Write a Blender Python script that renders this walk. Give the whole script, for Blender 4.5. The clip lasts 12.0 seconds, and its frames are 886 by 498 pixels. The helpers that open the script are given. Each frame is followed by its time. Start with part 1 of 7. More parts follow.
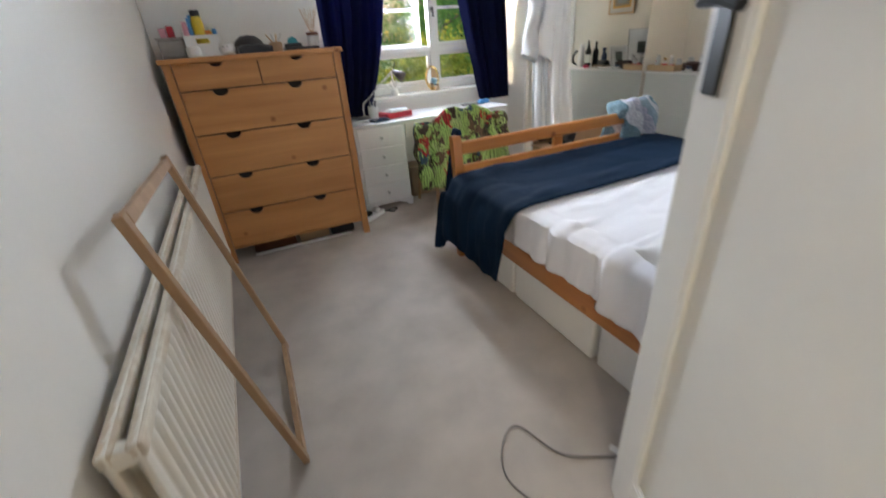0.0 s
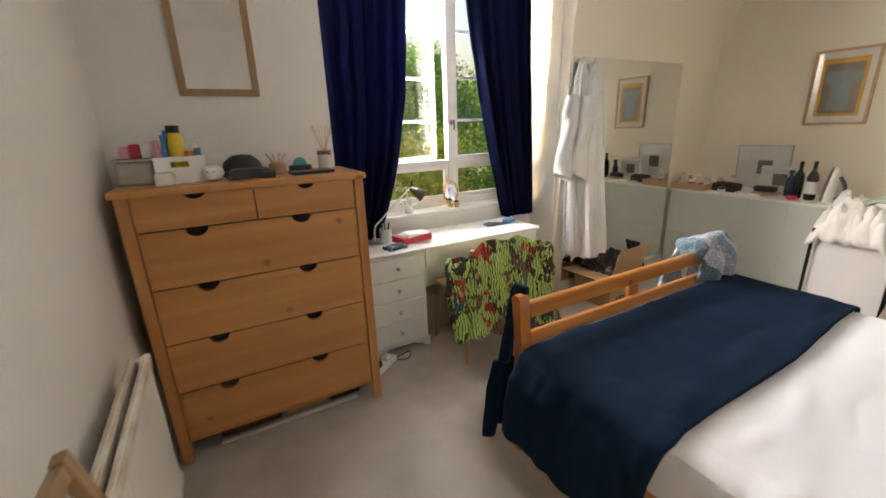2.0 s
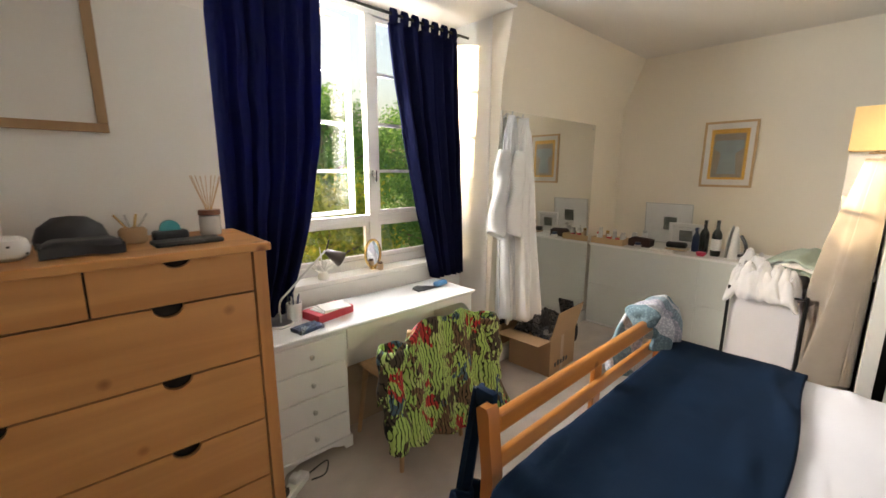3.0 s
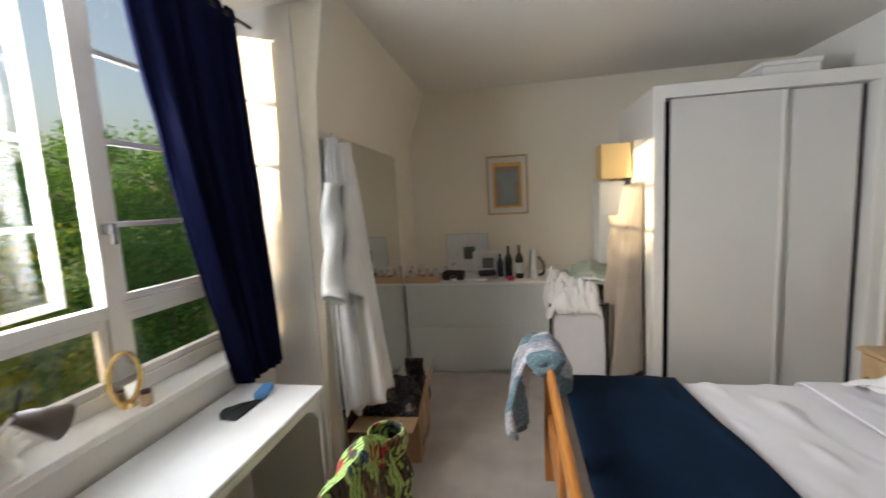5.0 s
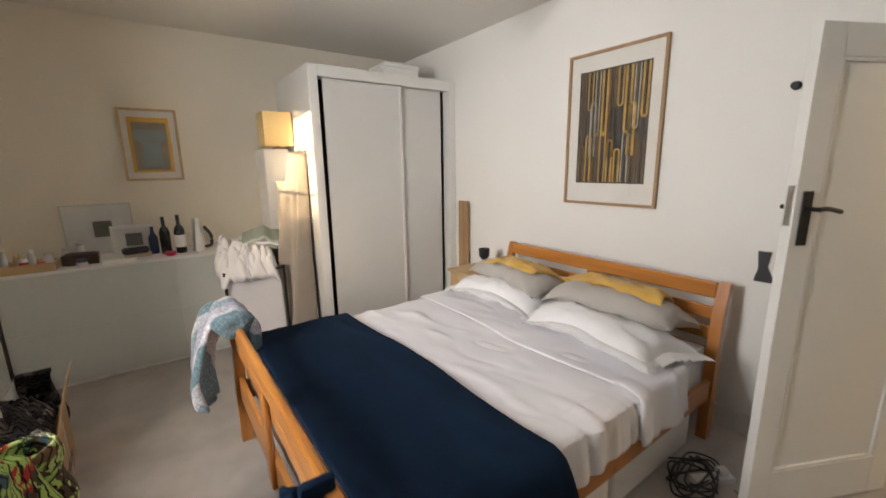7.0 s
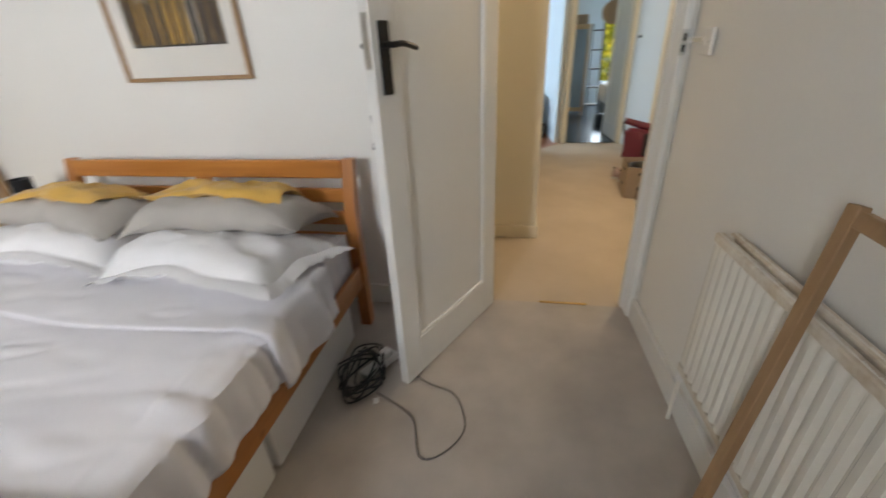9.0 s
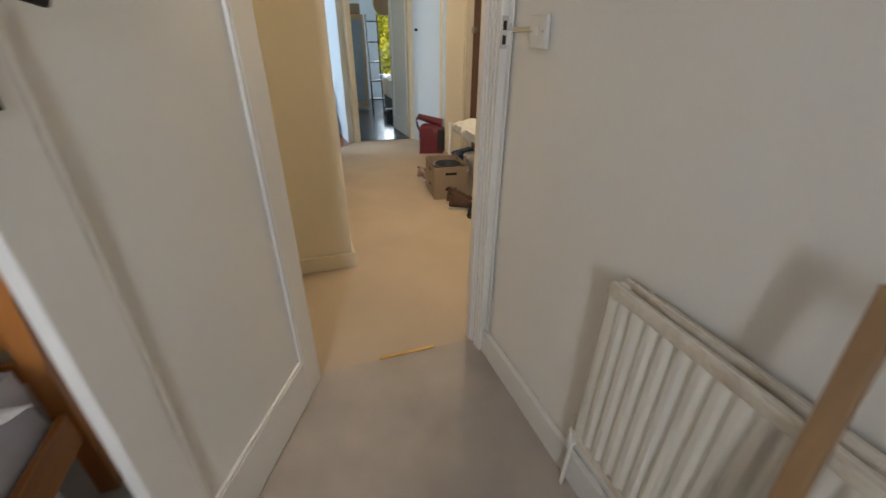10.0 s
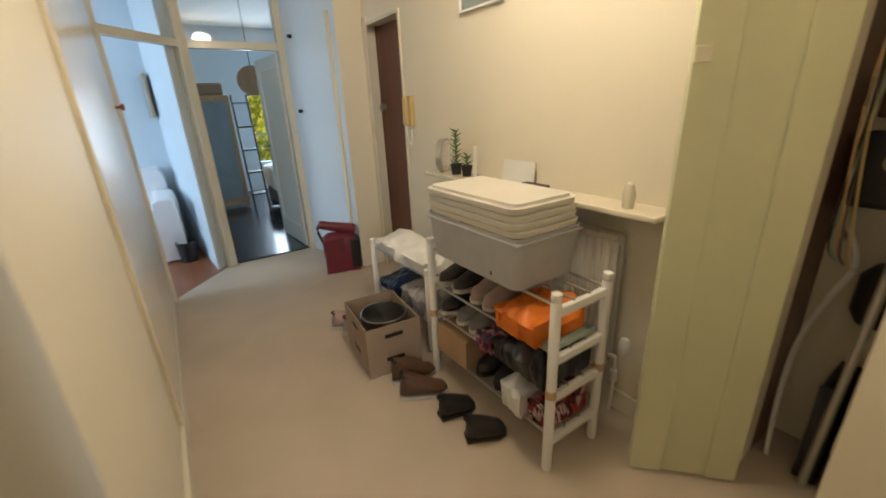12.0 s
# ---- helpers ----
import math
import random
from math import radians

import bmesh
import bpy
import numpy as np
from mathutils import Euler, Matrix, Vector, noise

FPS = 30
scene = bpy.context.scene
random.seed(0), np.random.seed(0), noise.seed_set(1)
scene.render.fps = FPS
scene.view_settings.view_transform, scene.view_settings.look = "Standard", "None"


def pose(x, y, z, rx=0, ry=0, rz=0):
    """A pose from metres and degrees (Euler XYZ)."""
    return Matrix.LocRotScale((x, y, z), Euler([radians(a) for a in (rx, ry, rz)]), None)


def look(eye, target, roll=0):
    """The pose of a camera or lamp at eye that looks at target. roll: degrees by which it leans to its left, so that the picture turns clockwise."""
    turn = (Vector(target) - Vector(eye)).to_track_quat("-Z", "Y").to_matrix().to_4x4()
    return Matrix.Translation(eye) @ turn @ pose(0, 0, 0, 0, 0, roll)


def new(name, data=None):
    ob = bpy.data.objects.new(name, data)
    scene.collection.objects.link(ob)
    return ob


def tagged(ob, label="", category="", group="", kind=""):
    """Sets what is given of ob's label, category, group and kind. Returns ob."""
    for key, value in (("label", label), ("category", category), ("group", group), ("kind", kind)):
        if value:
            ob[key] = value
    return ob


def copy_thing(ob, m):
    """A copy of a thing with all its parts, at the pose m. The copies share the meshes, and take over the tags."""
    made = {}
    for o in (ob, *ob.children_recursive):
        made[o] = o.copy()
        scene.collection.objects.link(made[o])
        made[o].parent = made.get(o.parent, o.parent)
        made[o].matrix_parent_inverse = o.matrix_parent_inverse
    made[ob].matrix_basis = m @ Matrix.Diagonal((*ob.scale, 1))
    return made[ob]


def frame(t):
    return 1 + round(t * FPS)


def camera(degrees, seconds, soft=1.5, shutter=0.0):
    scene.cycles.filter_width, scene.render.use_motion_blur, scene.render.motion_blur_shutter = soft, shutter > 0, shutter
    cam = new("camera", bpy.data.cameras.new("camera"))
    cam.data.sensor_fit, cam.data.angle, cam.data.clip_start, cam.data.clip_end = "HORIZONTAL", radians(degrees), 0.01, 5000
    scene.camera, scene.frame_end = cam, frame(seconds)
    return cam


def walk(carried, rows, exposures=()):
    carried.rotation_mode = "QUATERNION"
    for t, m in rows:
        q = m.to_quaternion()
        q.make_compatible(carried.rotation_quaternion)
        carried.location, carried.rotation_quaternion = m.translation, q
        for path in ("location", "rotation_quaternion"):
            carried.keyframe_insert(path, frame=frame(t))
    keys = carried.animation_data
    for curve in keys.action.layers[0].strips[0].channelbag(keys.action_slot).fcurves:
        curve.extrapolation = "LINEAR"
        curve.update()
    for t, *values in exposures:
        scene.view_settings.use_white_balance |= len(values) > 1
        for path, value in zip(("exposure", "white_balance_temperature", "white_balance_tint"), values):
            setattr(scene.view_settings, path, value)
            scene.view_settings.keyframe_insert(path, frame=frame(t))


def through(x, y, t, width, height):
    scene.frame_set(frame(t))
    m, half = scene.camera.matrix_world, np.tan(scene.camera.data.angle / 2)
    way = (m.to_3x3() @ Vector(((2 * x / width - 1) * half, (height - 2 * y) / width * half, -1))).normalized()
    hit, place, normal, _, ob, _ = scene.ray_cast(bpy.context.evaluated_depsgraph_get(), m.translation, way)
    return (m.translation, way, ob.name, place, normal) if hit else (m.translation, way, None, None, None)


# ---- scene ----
cam = camera(95.9, 12.0, shutter=0.4)
PATH = [
    (0, (0.327, 1.412, 1.324), (1.034, 3.034, 0.392), -4.3),
    (0.5, (0.357, 1.645, 1.424), (0.972, 3.393, 0.673), -2.8),
    (1, (0.367, 1.827, 1.487), (1.007, 3.595, 0.805), -1.3),
    (1.5, (0.332, 2.061, 1.498), (1.075, 3.811, 0.879), -1.8),
    (2, (0.327, 2.329, 1.519), (1.252, 4.005, 0.939), -1.9),
    (2.5, (0.427, 2.564, 1.548), (1.58, 4.137, 1.105), -0.2),
    (2.7, (0.445, 2.661, 1.559), (1.684, 4.176, 1.146), 0.0),
    (4.3, (0.648, 3.42, 1.597), (2.358, 4.419, 1.303), -2.1),
    (4.5, (0.685, 3.54, 1.591), (2.486, 4.357, 1.294), -3.1),
    (5, (0.79, 3.73, 1.59), (2.744, 4.087, 1.362), -3.1),
    (5.5, (0.838, 3.79, 1.603), (2.814, 3.549, 1.391), -2.7),
    (6, (0.794, 3.886, 1.609), (2.627, 3.119, 1.377), -1.0),
    (6.5, (0.7, 3.834, 1.601), (2.372, 2.784, 1.285), -3.0),
    (6.7, (0.674, 3.852, 1.578), (2.307, 2.75, 1.235), -1.8),
    (8.3, (0.518, 3.519, 1.319), (1.655, 2.071, 0.538), -4.4),
    (8.5, (0.53, 3.432, 1.343), (1.46, 1.864, 0.52), -4.4),
    (9, (0.646, 3.173, 1.334), (0.986, 1.42, 0.433), -2.7),
    (9.5, (0.718, 2.891, 1.322), (0.451, 1.136, 0.401), -1.7),
    (10, (0.661, 2.577, 1.303), (0.083, 0.912, 0.357), 0.7),
    (10.5, (0.593, 2.245, 1.321), (-0.114, 0.604, 0.423), 0.4),
    (11, (0.505, 1.873, 1.354), (-0.335, 0.279, 0.486), -1.5),
    (11.5, (0.436, 1.515, 1.383), (-0.462, -0.103, 0.625), -1.5),
    (12, (0.266, 1.076, 1.353), (-0.771, -0.493, 0.674), -2.5),
]
walk(cam, [(t, look(eye, target, roll)) for t, eye, target, roll in PATH], [
    (0, 2.3, 5850, 8), (0.5, 2.25, 6350, 9), (1.5, 2.2, 6700, 10), (2.5, 2.25, 7200, 11), (4.5, 1.75, 6100, 8), (5.0, 1.5, 6500, 9),
    (5.5, 1.4, 7200, 10), (6.0, 1.4, 7400, 12), (6.7, 1.6, 7200, 12), (8.5, 1.8, 6500, 10), (9.0, 1.7, 6500, 9), (9.5, 1.62, 6500, 9), (10.0, 1.62, 6400, 10), (10.5, 1.72, 6500, 10), (11.0, 1.7, 6300, 9), (11.5, 1.7, 5850, 8), (12.0, 1.5, 5850, 7)])
world = bpy.data.worlds.new("sky")
scene.world = world
world.use_nodes = True
_nt = world.node_tree
_nt.nodes.clear()
_sky = _nt.nodes.new("ShaderNodeTexSky")
_sky.sky_type, _sky.sun_disc = "NISHITA", False
_sky.air_density, _sky.dust_density, _sky.ozone_density = 1.0, 7.0, 0.6
_sky.sun_elevation, _sky.sun_rotation = radians(10), radians(-46)
_bg = _nt.nodes.new("ShaderNodeBackground")
_bg.inputs["Strength"].default_value = 0.15
_out = _nt.nodes.new("ShaderNodeOutputWorld")
_nt.links.new(_sky.outputs[0], _bg.inputs[0])
_nt.links.new(_bg.outputs[0], _out.inputs[0])

sun = new("sun", bpy.data.lights.new("sun", "SUN"))
sun.data.energy, sun.data.angle, sun.data.color = 5.0, radians(0.6), (1.0, 0.78, 0.48)
SUN_AZ, SUN_EL = radians(-45), radians(9.3)
_d = Vector((math.sin(SUN_AZ) * math.cos(SUN_EL), math.cos(SUN_AZ) * math.cos(SUN_EL), math.sin(SUN_EL)))
sun.matrix_world = look(_d * 50, (0, 0, 0))


def area(name, eye, target, sx, sy, power, color, spread=180):
    lamp = new(name, bpy.data.lights.new(name, "AREA"))
    lamp.data.shape, lamp.data.size, lamp.data.size_y = "RECTANGLE", sx, sy
    lamp.data.energy, lamp.data.color = power, color
    lamp.data.spread = radians(spread)
    lamp.matrix_world = look(eye, target)
    return lamp


area("window_light", (1.55, 5.44, 1.92), (2.2, 0.8, 1.78), 1.2, 1.1, 44, (0.92, 0.95, 1.0), 132)
area("far_window_light", (-1.5, -7.05, 1.2), (-0.9, -4.0, 1.0), 0.7, 1.2, 18, (0.75, 0.88, 1.0))
area("side_window_light", (3.62, -3.4, 1.5), (0.8, -3.6, 1.0), 1.4, 1.3, 24, (0.75, 0.88, 1.0))
hall_lamp = new("hall_lamp_light", bpy.data.lights.new("hall_lamp_light", "POINT"))
hall_lamp.data.energy, hall_lamp.data.color, hall_lamp.data.shadow_soft_size = 12, (1.0, 0.79, 0.54), 0.12
hall_lamp.location = (-0.50, 0.0, 2.33)


# ---- materials ----
def material(name, base, rough=0.6, vary=0.12, scale=3.0, grain=60.0, bump=0.15, metal=0.0, second=None, stretch=(1, 1, 1), sheen=0.0, spec=None, trans=0.0, coat=0.0, wave=None):
    """A procedural surface: base colour varied at two scales, with fine relief."""
    m = bpy.data.materials.new(name)
    m.use_nodes = True
    nt = m.node_tree
    n, link = nt.nodes, nt.links
    bsdf = n["Principled BSDF"]
    tc = n.new("ShaderNodeTexCoord")
    mp = n.new("ShaderNodeMapping")
    mp.inputs["Scale"].default_value = stretch
    link.new(tc.outputs["Object"], mp.inputs[0])
    big, small = n.new("ShaderNodeTexNoise"), n.new("ShaderNodeTexNoise")
    big.inputs["Scale"].default_value, small.inputs["Scale"].default_value = scale, grain
    big.inputs["Detail"].default_value, small.inputs["Detail"].default_value = 5, 3
    link.new(mp.outputs[0], big.inputs["Vector"])
    link.new(mp.outputs[0], small.inputs["Vector"])
    ramp = n.new("ShaderNodeValToRGB")
    lo = second or tuple(c * (1 - 2 * vary) for c in base)
    ramp.color_ramp.elements[0].color, ramp.color_ramp.elements[1].color = (*lo, 1), (*base, 1)
    ramp.color_ramp.elements[0].position, ramp.color_ramp.elements[1].position = 0.3, 0.65
    mix = n.new("ShaderNodeMath")
    mix.operation = "MULTIPLY_ADD"
    mix.inputs[1].default_value = 0.3
    link.new(small.outputs["Fac"], mix.inputs[0])
    sub = n.new("ShaderNodeMath")
    sub.operation = "MULTIPLY"
    sub.inputs[1].default_value = 0.7
    link.new(big.outputs["Fac"], sub.inputs[0])
    link.new(sub.outputs[0], mix.inputs[2])
    link.new(mix.outputs[0], ramp.inputs[0])
    link.new(ramp.outputs[0], bsdf.inputs["Base Color"])
    bsdf.inputs["Roughness"].default_value = rough
    bsdf.inputs["Metallic"].default_value = metal
    if sheen:
        bsdf.inputs["Sheen Weight"].default_value = sheen
    if spec is not None:
        bsdf.inputs["Specular IOR Level"].default_value = spec
    if coat:
        bsdf.inputs["Coat Weight"].default_value = coat
    if trans:
        bsdf.inputs["Transmission Weight"].default_value = trans
    if bump:
        bp = n.new("ShaderNodeBump")
        bp.inputs["Strength"].default_value, bp.inputs["Distance"].default_value = bump, 0.01
        link.new(mix.outputs[0], bp.inputs["Height"])
        link.new(bp.outputs[0], bsdf.inputs["Normal"])
    return m


def wood_material(name, light, dark, axis=2, rough=0.42, rings=14.0, knots=True):
    """Pine or oak with the grain along one axis and a few knots."""
    m = bpy.data.materials.new(name)
    m.use_nodes = True
    nt = m.node_tree
    n, link = nt.nodes, nt.links
    bsdf = n["Principled BSDF"]
    tc, mp = n.new("ShaderNodeTexCoord"), n.new("ShaderNodeMapping")
    s = [rings, rings, rings]
    s[axis] = rings * 0.06
    mp.inputs["Scale"].default_value = s
    link.new(tc.outputs["Object"], mp.inputs[0])
    nz = n.new("ShaderNodeTexNoise")
    nz.inputs["Scale"].default_value, nz.inputs["Detail"].default_value, nz.inputs["Distortion"].default_value = 1.0, 6, 0.6
    link.new(mp.outputs[0], nz.inputs["Vector"])
    ramp = n.new("ShaderNodeValToRGB")
    ramp.color_ramp.elements[0].color, ramp.color_ramp.elements[1].color = (*dark, 1), (*light, 1)
    ramp.color_ramp.elements[0].position, ramp.color_ramp.elements[1].position = 0.3, 0.68
    link.new(nz.outputs["Fac"], ramp.inputs[0])
    col = ramp.outputs[0]
    if knots:
        vo = n.new("ShaderNodeTexVoronoi")
        vo.inputs["Scale"].default_value = 4.2
        link.new(tc.outputs["Object"], vo.inputs["Vector"])
        kr = n.new("ShaderNodeValToRGB")
        kr.color_ramp.elements[0].position, kr.color_ramp.elements[1].position = 0.05, 0.11
        kr.color_ramp.elements[0].color, kr.color_ramp.elements[1].color = (0.35, 0.2, 0.1, 1), (1, 1, 1, 1)
        link.new(vo.outputs["Distance"], kr.inputs[0])
        mul = n.new("ShaderNodeMix")
        mul.data_type, mul.blend_type = "RGBA", "MULTIPLY"
        mul.inputs[0].default_value = 0.85
        link.new(col, mul.inputs[6])
        link.new(kr.outputs[0], mul.inputs[7])
        col = mul.outputs[2]
    link.new(col, bsdf.inputs["Base Color"])
    bsdf.inputs["Roughness"].default_value = rough
    bp = n.new("ShaderNodeBump")
    bp.inputs["Strength"].default_value, bp.inputs["Distance"].default_value = 0.1, 0.004
    link.new(nz.outputs["Fac"], bp.inputs["Height"])
    link.new(bp.outputs[0], bsdf.inputs["Normal"])
    return m


def glass_material(name, tint=(1, 1, 1), rough=0.0):
    m = bpy.data.materials.new(name)
    m.use_nodes = True
    nt = m.node_tree
    nt.nodes.clear()
    o = nt.nodes.new("ShaderNodeOutputMaterial")
    t, g, x, f, p = (nt.nodes.new(k) for k in ("ShaderNodeBsdfTransparent", "ShaderNodeBsdfGlossy", "ShaderNodeMixShader", "ShaderNodeLayerWeight", "ShaderNodeMath"))
    t.inputs[0].default_value = (*tint, 1)
    g.inputs["Roughness"].default_value = rough
    p.operation, p.inputs[1].default_value = "POWER", 4.0
    nt.links.new(f.outputs["Facing"], p.inputs[0])
    q = nt.nodes.new("ShaderNodeMath")
    q.operation, q.inputs[1].default_value, q.inputs[2].default_value = "MULTIPLY_ADD", 0.8, 0.04
    nt.links.new(p.outputs[0], q.inputs[0])
    nt.links.new(q.outputs[0], x.inputs[0])
    nt.links.new(t.outputs[0], x.inputs[1])
    nt.links.new(g.outputs[0], x.inputs[2])
    nt.links.new(x.outputs[0], o.inputs[0])
    return m


def thin_cloth(name, base, through):
    """Thin woven cloth that lets a little light through."""
    m = bpy.data.materials.new(name)
    m.use_nodes = True
    nt = m.node_tree
    nt.nodes.clear()
    n, link = nt.nodes, nt.links
    o, d, t, x = n.new("ShaderNodeOutputMaterial"), n.new("ShaderNodeBsdfDiffuse"), n.new("ShaderNodeBsdfTranslucent"), n.new("ShaderNodeMixShader")
    tc, nz, r = n.new("ShaderNodeTexCoord"), n.new("ShaderNodeTexNoise"), n.new("ShaderNodeValToRGB")
    nz.inputs["Scale"].default_value, nz.inputs["Detail"].default_value = 30, 5
    link.new(tc.outputs["Object"], nz.inputs["Vector"]), link.new(nz.outputs["Fac"], r.inputs[0])
    r.color_ramp.elements[0].color, r.color_ramp.elements[1].color = (*(c * 0.6 for c in base), 1), (*base, 1)
    link.new(r.outputs[0], d.inputs[0])
    t.inputs[0].default_value = (*through, 1)
    x.inputs[0].default_value = 0.3
    link.new(d.outputs[0], x.inputs[1]), link.new(t.outputs[0], x.inputs[2]), link.new(x.outputs[0], o.inputs[0])
    return m


M_WALL = material("wall_paint", (0.80, 0.785, 0.75), 0.6, 0.02, 1.5, 90, 0.08)
# warmer copy of the wall paint: sun bounce on the far walls as colour
M_BOUNCEWALL = material("warm_bounce_wall_paint", (0.80, 0.74, 0.63), 0.6, 0.02, 1.5, 90, 0.08)
M_CEIL = material("ceiling_paint", (0.78, 0.75, 0.70), 0.8, 0.02, 2.0, 60, 0.05)
M_HALL = material("hall_paint", (0.80, 0.74, 0.60), 0.6, 0.02, 1.5, 90, 0.06)
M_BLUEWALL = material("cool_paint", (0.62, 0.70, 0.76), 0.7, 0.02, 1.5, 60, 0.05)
M_GLOSS = material("white_gloss_paint", (0.78, 0.77, 0.74), 0.25, 0.02, 3, 25, 0.08)
M_CREAMGLOSS = material("cream_gloss_paint", (0.76, 0.70, 0.56), 0.22, 0.03, 3, 18, 0.12)
M_GREENDOOR = material("pale_green_gloss", (0.66, 0.66, 0.44), 0.25, 0.04, 3, 18, 0.15)
M_CARPET = material("carpet_pile", (0.50, 0.45, 0.40), 0.95, 0.10, 4.0, 320, 0.6, second=(0.36, 0.32, 0.285), sheen=0.2, spec=0.1)
M_HALLCARPET = material("hall_carpet_pile", (0.56, 0.47, 0.37), 0.95, 0.08, 2.2, 320, 0.5, second=(0.46, 0.385, 0.30), spec=0.1)
M_PINE = wood_material("antique_pine", (0.60, 0.29, 0.098), (0.46, 0.20, 0.06), 0)
M_PINEV = wood_material("antique_pine_upright", (0.58, 0.275, 0.095), (0.44, 0.19, 0.06), 2)
M_BEDPINE = wood_material("bed_pine", (0.52, 0.215, 0.05), (0.38, 0.14, 0.03), 0, 0.3)
M_BEDPINEV = wood_material("bed_pine_upright", (0.50, 0.20, 0.05), (0.36, 0.13, 0.03), 2, 0.3)
M_BEDPINEY = wood_material("bed_pine_rail", (0.50, 0.20, 0.05), (0.36, 0.13, 0.03), 1, 0.3)
M_OAK = wood_material("plain_oak", (0.40, 0.25, 0.13), (0.30, 0.18, 0.09), 2, 0.5, 20, False)
M_LIGHTWOOD = wood_material("light_wood", (0.58, 0.40, 0.22), (0.46, 0.30, 0.15), 1, 0.5, 18, False)
M_DARKWOOD = wood_material("brown_door_wood", (0.15, 0.055, 0.025), (0.10, 0.035, 0.018), 2, 0.35, 16, False)
M_FLOORWOOD = wood_material("red_brown_boards", (0.30, 0.11, 0.045), (0.2, 0.07, 0.03), 1, 0.3, 10, False)
M_DARKFLOOR = wood_material("dark_boards", (0.05, 0.055, 0.065), (0.03, 0.033, 0.04), 1, 0.25, 10, False)
M_RAD = material("radiator_enamel", (0.78, 0.75, 0.68), 0.3, 0.02, 4, 30, 0.03)
M_RADWORN = material("worn_radiator_enamel", (0.76, 0.72, 0.64), 0.4, 0.05, 9, 60, 0.05, second=(0.50, 0.40, 0.28))
M_WHITEFURN = material("white_furniture_paint", (0.82, 0.81, 0.79), 0.35, 0.02, 4, 40, 0.05)
M_DESKTOP = material("white_desk_top", (0.80, 0.81, 0.82), 0.25, 0.03, 4, 40, 0.04)
M_WARD = material("wardrobe_laminate", (0.74, 0.73, 0.70), 0.3, 0.02, 2, 30, 0.03)
M_WARDDOOR = material("glossy_grey_white_panel", (0.64, 0.63, 0.61), 0.12, 0.02, 2, 20, 0.02)
M_LOWWALL = material("low_cupboard_laminate", (0.66, 0.68, 0.64), 0.35, 0.02, 2, 30, 0.03)
M_SHEET = material("white_sheet_cotton", (0.76, 0.745, 0.78), 0.85, 0.03, 5, 250, 0.2, sheen=0.2)
M_PILLOW = material("white_pillow_cotton", (0.78, 0.77, 0.78), 0.85, 0.03, 6, 250, 0.2, sheen=0.2)
M_PILLOWGREY = material("oatmeal_pillow_cotton", (0.44, 0.41, 0.375), 0.85, 0.06, 6, 250, 0.25, sheen=0.2)
M_MUSTARD = material("mustard_cloth", (0.72, 0.43, 0.09), 0.85, 0.12, 12, 200, 0.3, sheen=0.2)
M_NAVY = material("navy_throw_wool", (0.006, 0.018, 0.042), 0.9, 0.15, 6, 220, 0.4, spec=0.1)
M_CURTAIN = thin_cloth("navy_curtain_cotton", (0.012, 0.015, 0.05), (0.02, 0.024, 0.09))
M_ROBEWHITE = material("white_bathrobe_cotton", (0.78, 0.78, 0.77), 0.9, 0.04, 8, 180, 0.4, sheen=0.3)
M_ROBEPALE = material("pale_grey_towelling", (0.62, 0.64, 0.66), 0.9, 0.05, 8, 180, 0.4, sheen=0.3)
M_ROBEGREY = material("taupe_robe_cotton", (0.36, 0.31, 0.26), 0.9, 0.06, 8, 180, 0.4, sheen=0.3)
M_BLACKMETAL = material("black_iron", (0.02, 0.02, 0.02), 0.4, 0.1, 8, 60, 0.1, metal=0.6)
M_BLACK = material("black_plastic", (0.018, 0.018, 0.02), 0.4, 0.1, 8, 60, 0.05)
# near-black colour that stands in for shade inside gaps, slots and openings
M_GAPSHADE = material("painted_gap_shade", (0.015, 0.011, 0.009), 0.8, 0.1, 8, 60, 0.05)
M_STEEL = material("brushed_steel", (0.55, 0.55, 0.53), 0.3, 0.05, 8, 90, 0.05, metal=1.0)
M_BRASS = material("brass", (0.75, 0.52, 0.22), 0.25, 0.05, 8, 60, 0.05, metal=1.0)
M_CARD = material("brown_cardboard", (0.42, 0.27, 0.15), 0.8, 0.06, 6, 120, 0.1)
M_CARDGREY = material("grey_brown_cardboard", (0.34, 0.25, 0.17), 0.8, 0.06, 6, 120, 0.1)
M_PLASTICWHITE = material("white_plastic", (0.78, 0.77, 0.74), 0.35, 0.02, 6, 60, 0.03)
M_RED = material("red_card", (0.55, 0.03, 0.05), 0.45, 0.05, 6, 60, 0.03)
M_TAN = material("tan_ceramic", (0.5, 0.36, 0.24), 0.4)
M_PAPER = material("white_paper", (0.8, 0.8, 0.78), 0.8, 0.03, 6, 60, 0.03)
M_GLASS = glass_material("clear_glass")
M_MIRROR = material("mirror_silver", (0.88, 0.89, 0.86), 0.02, 0.0, 2, 20, 0.0, metal=1.0)
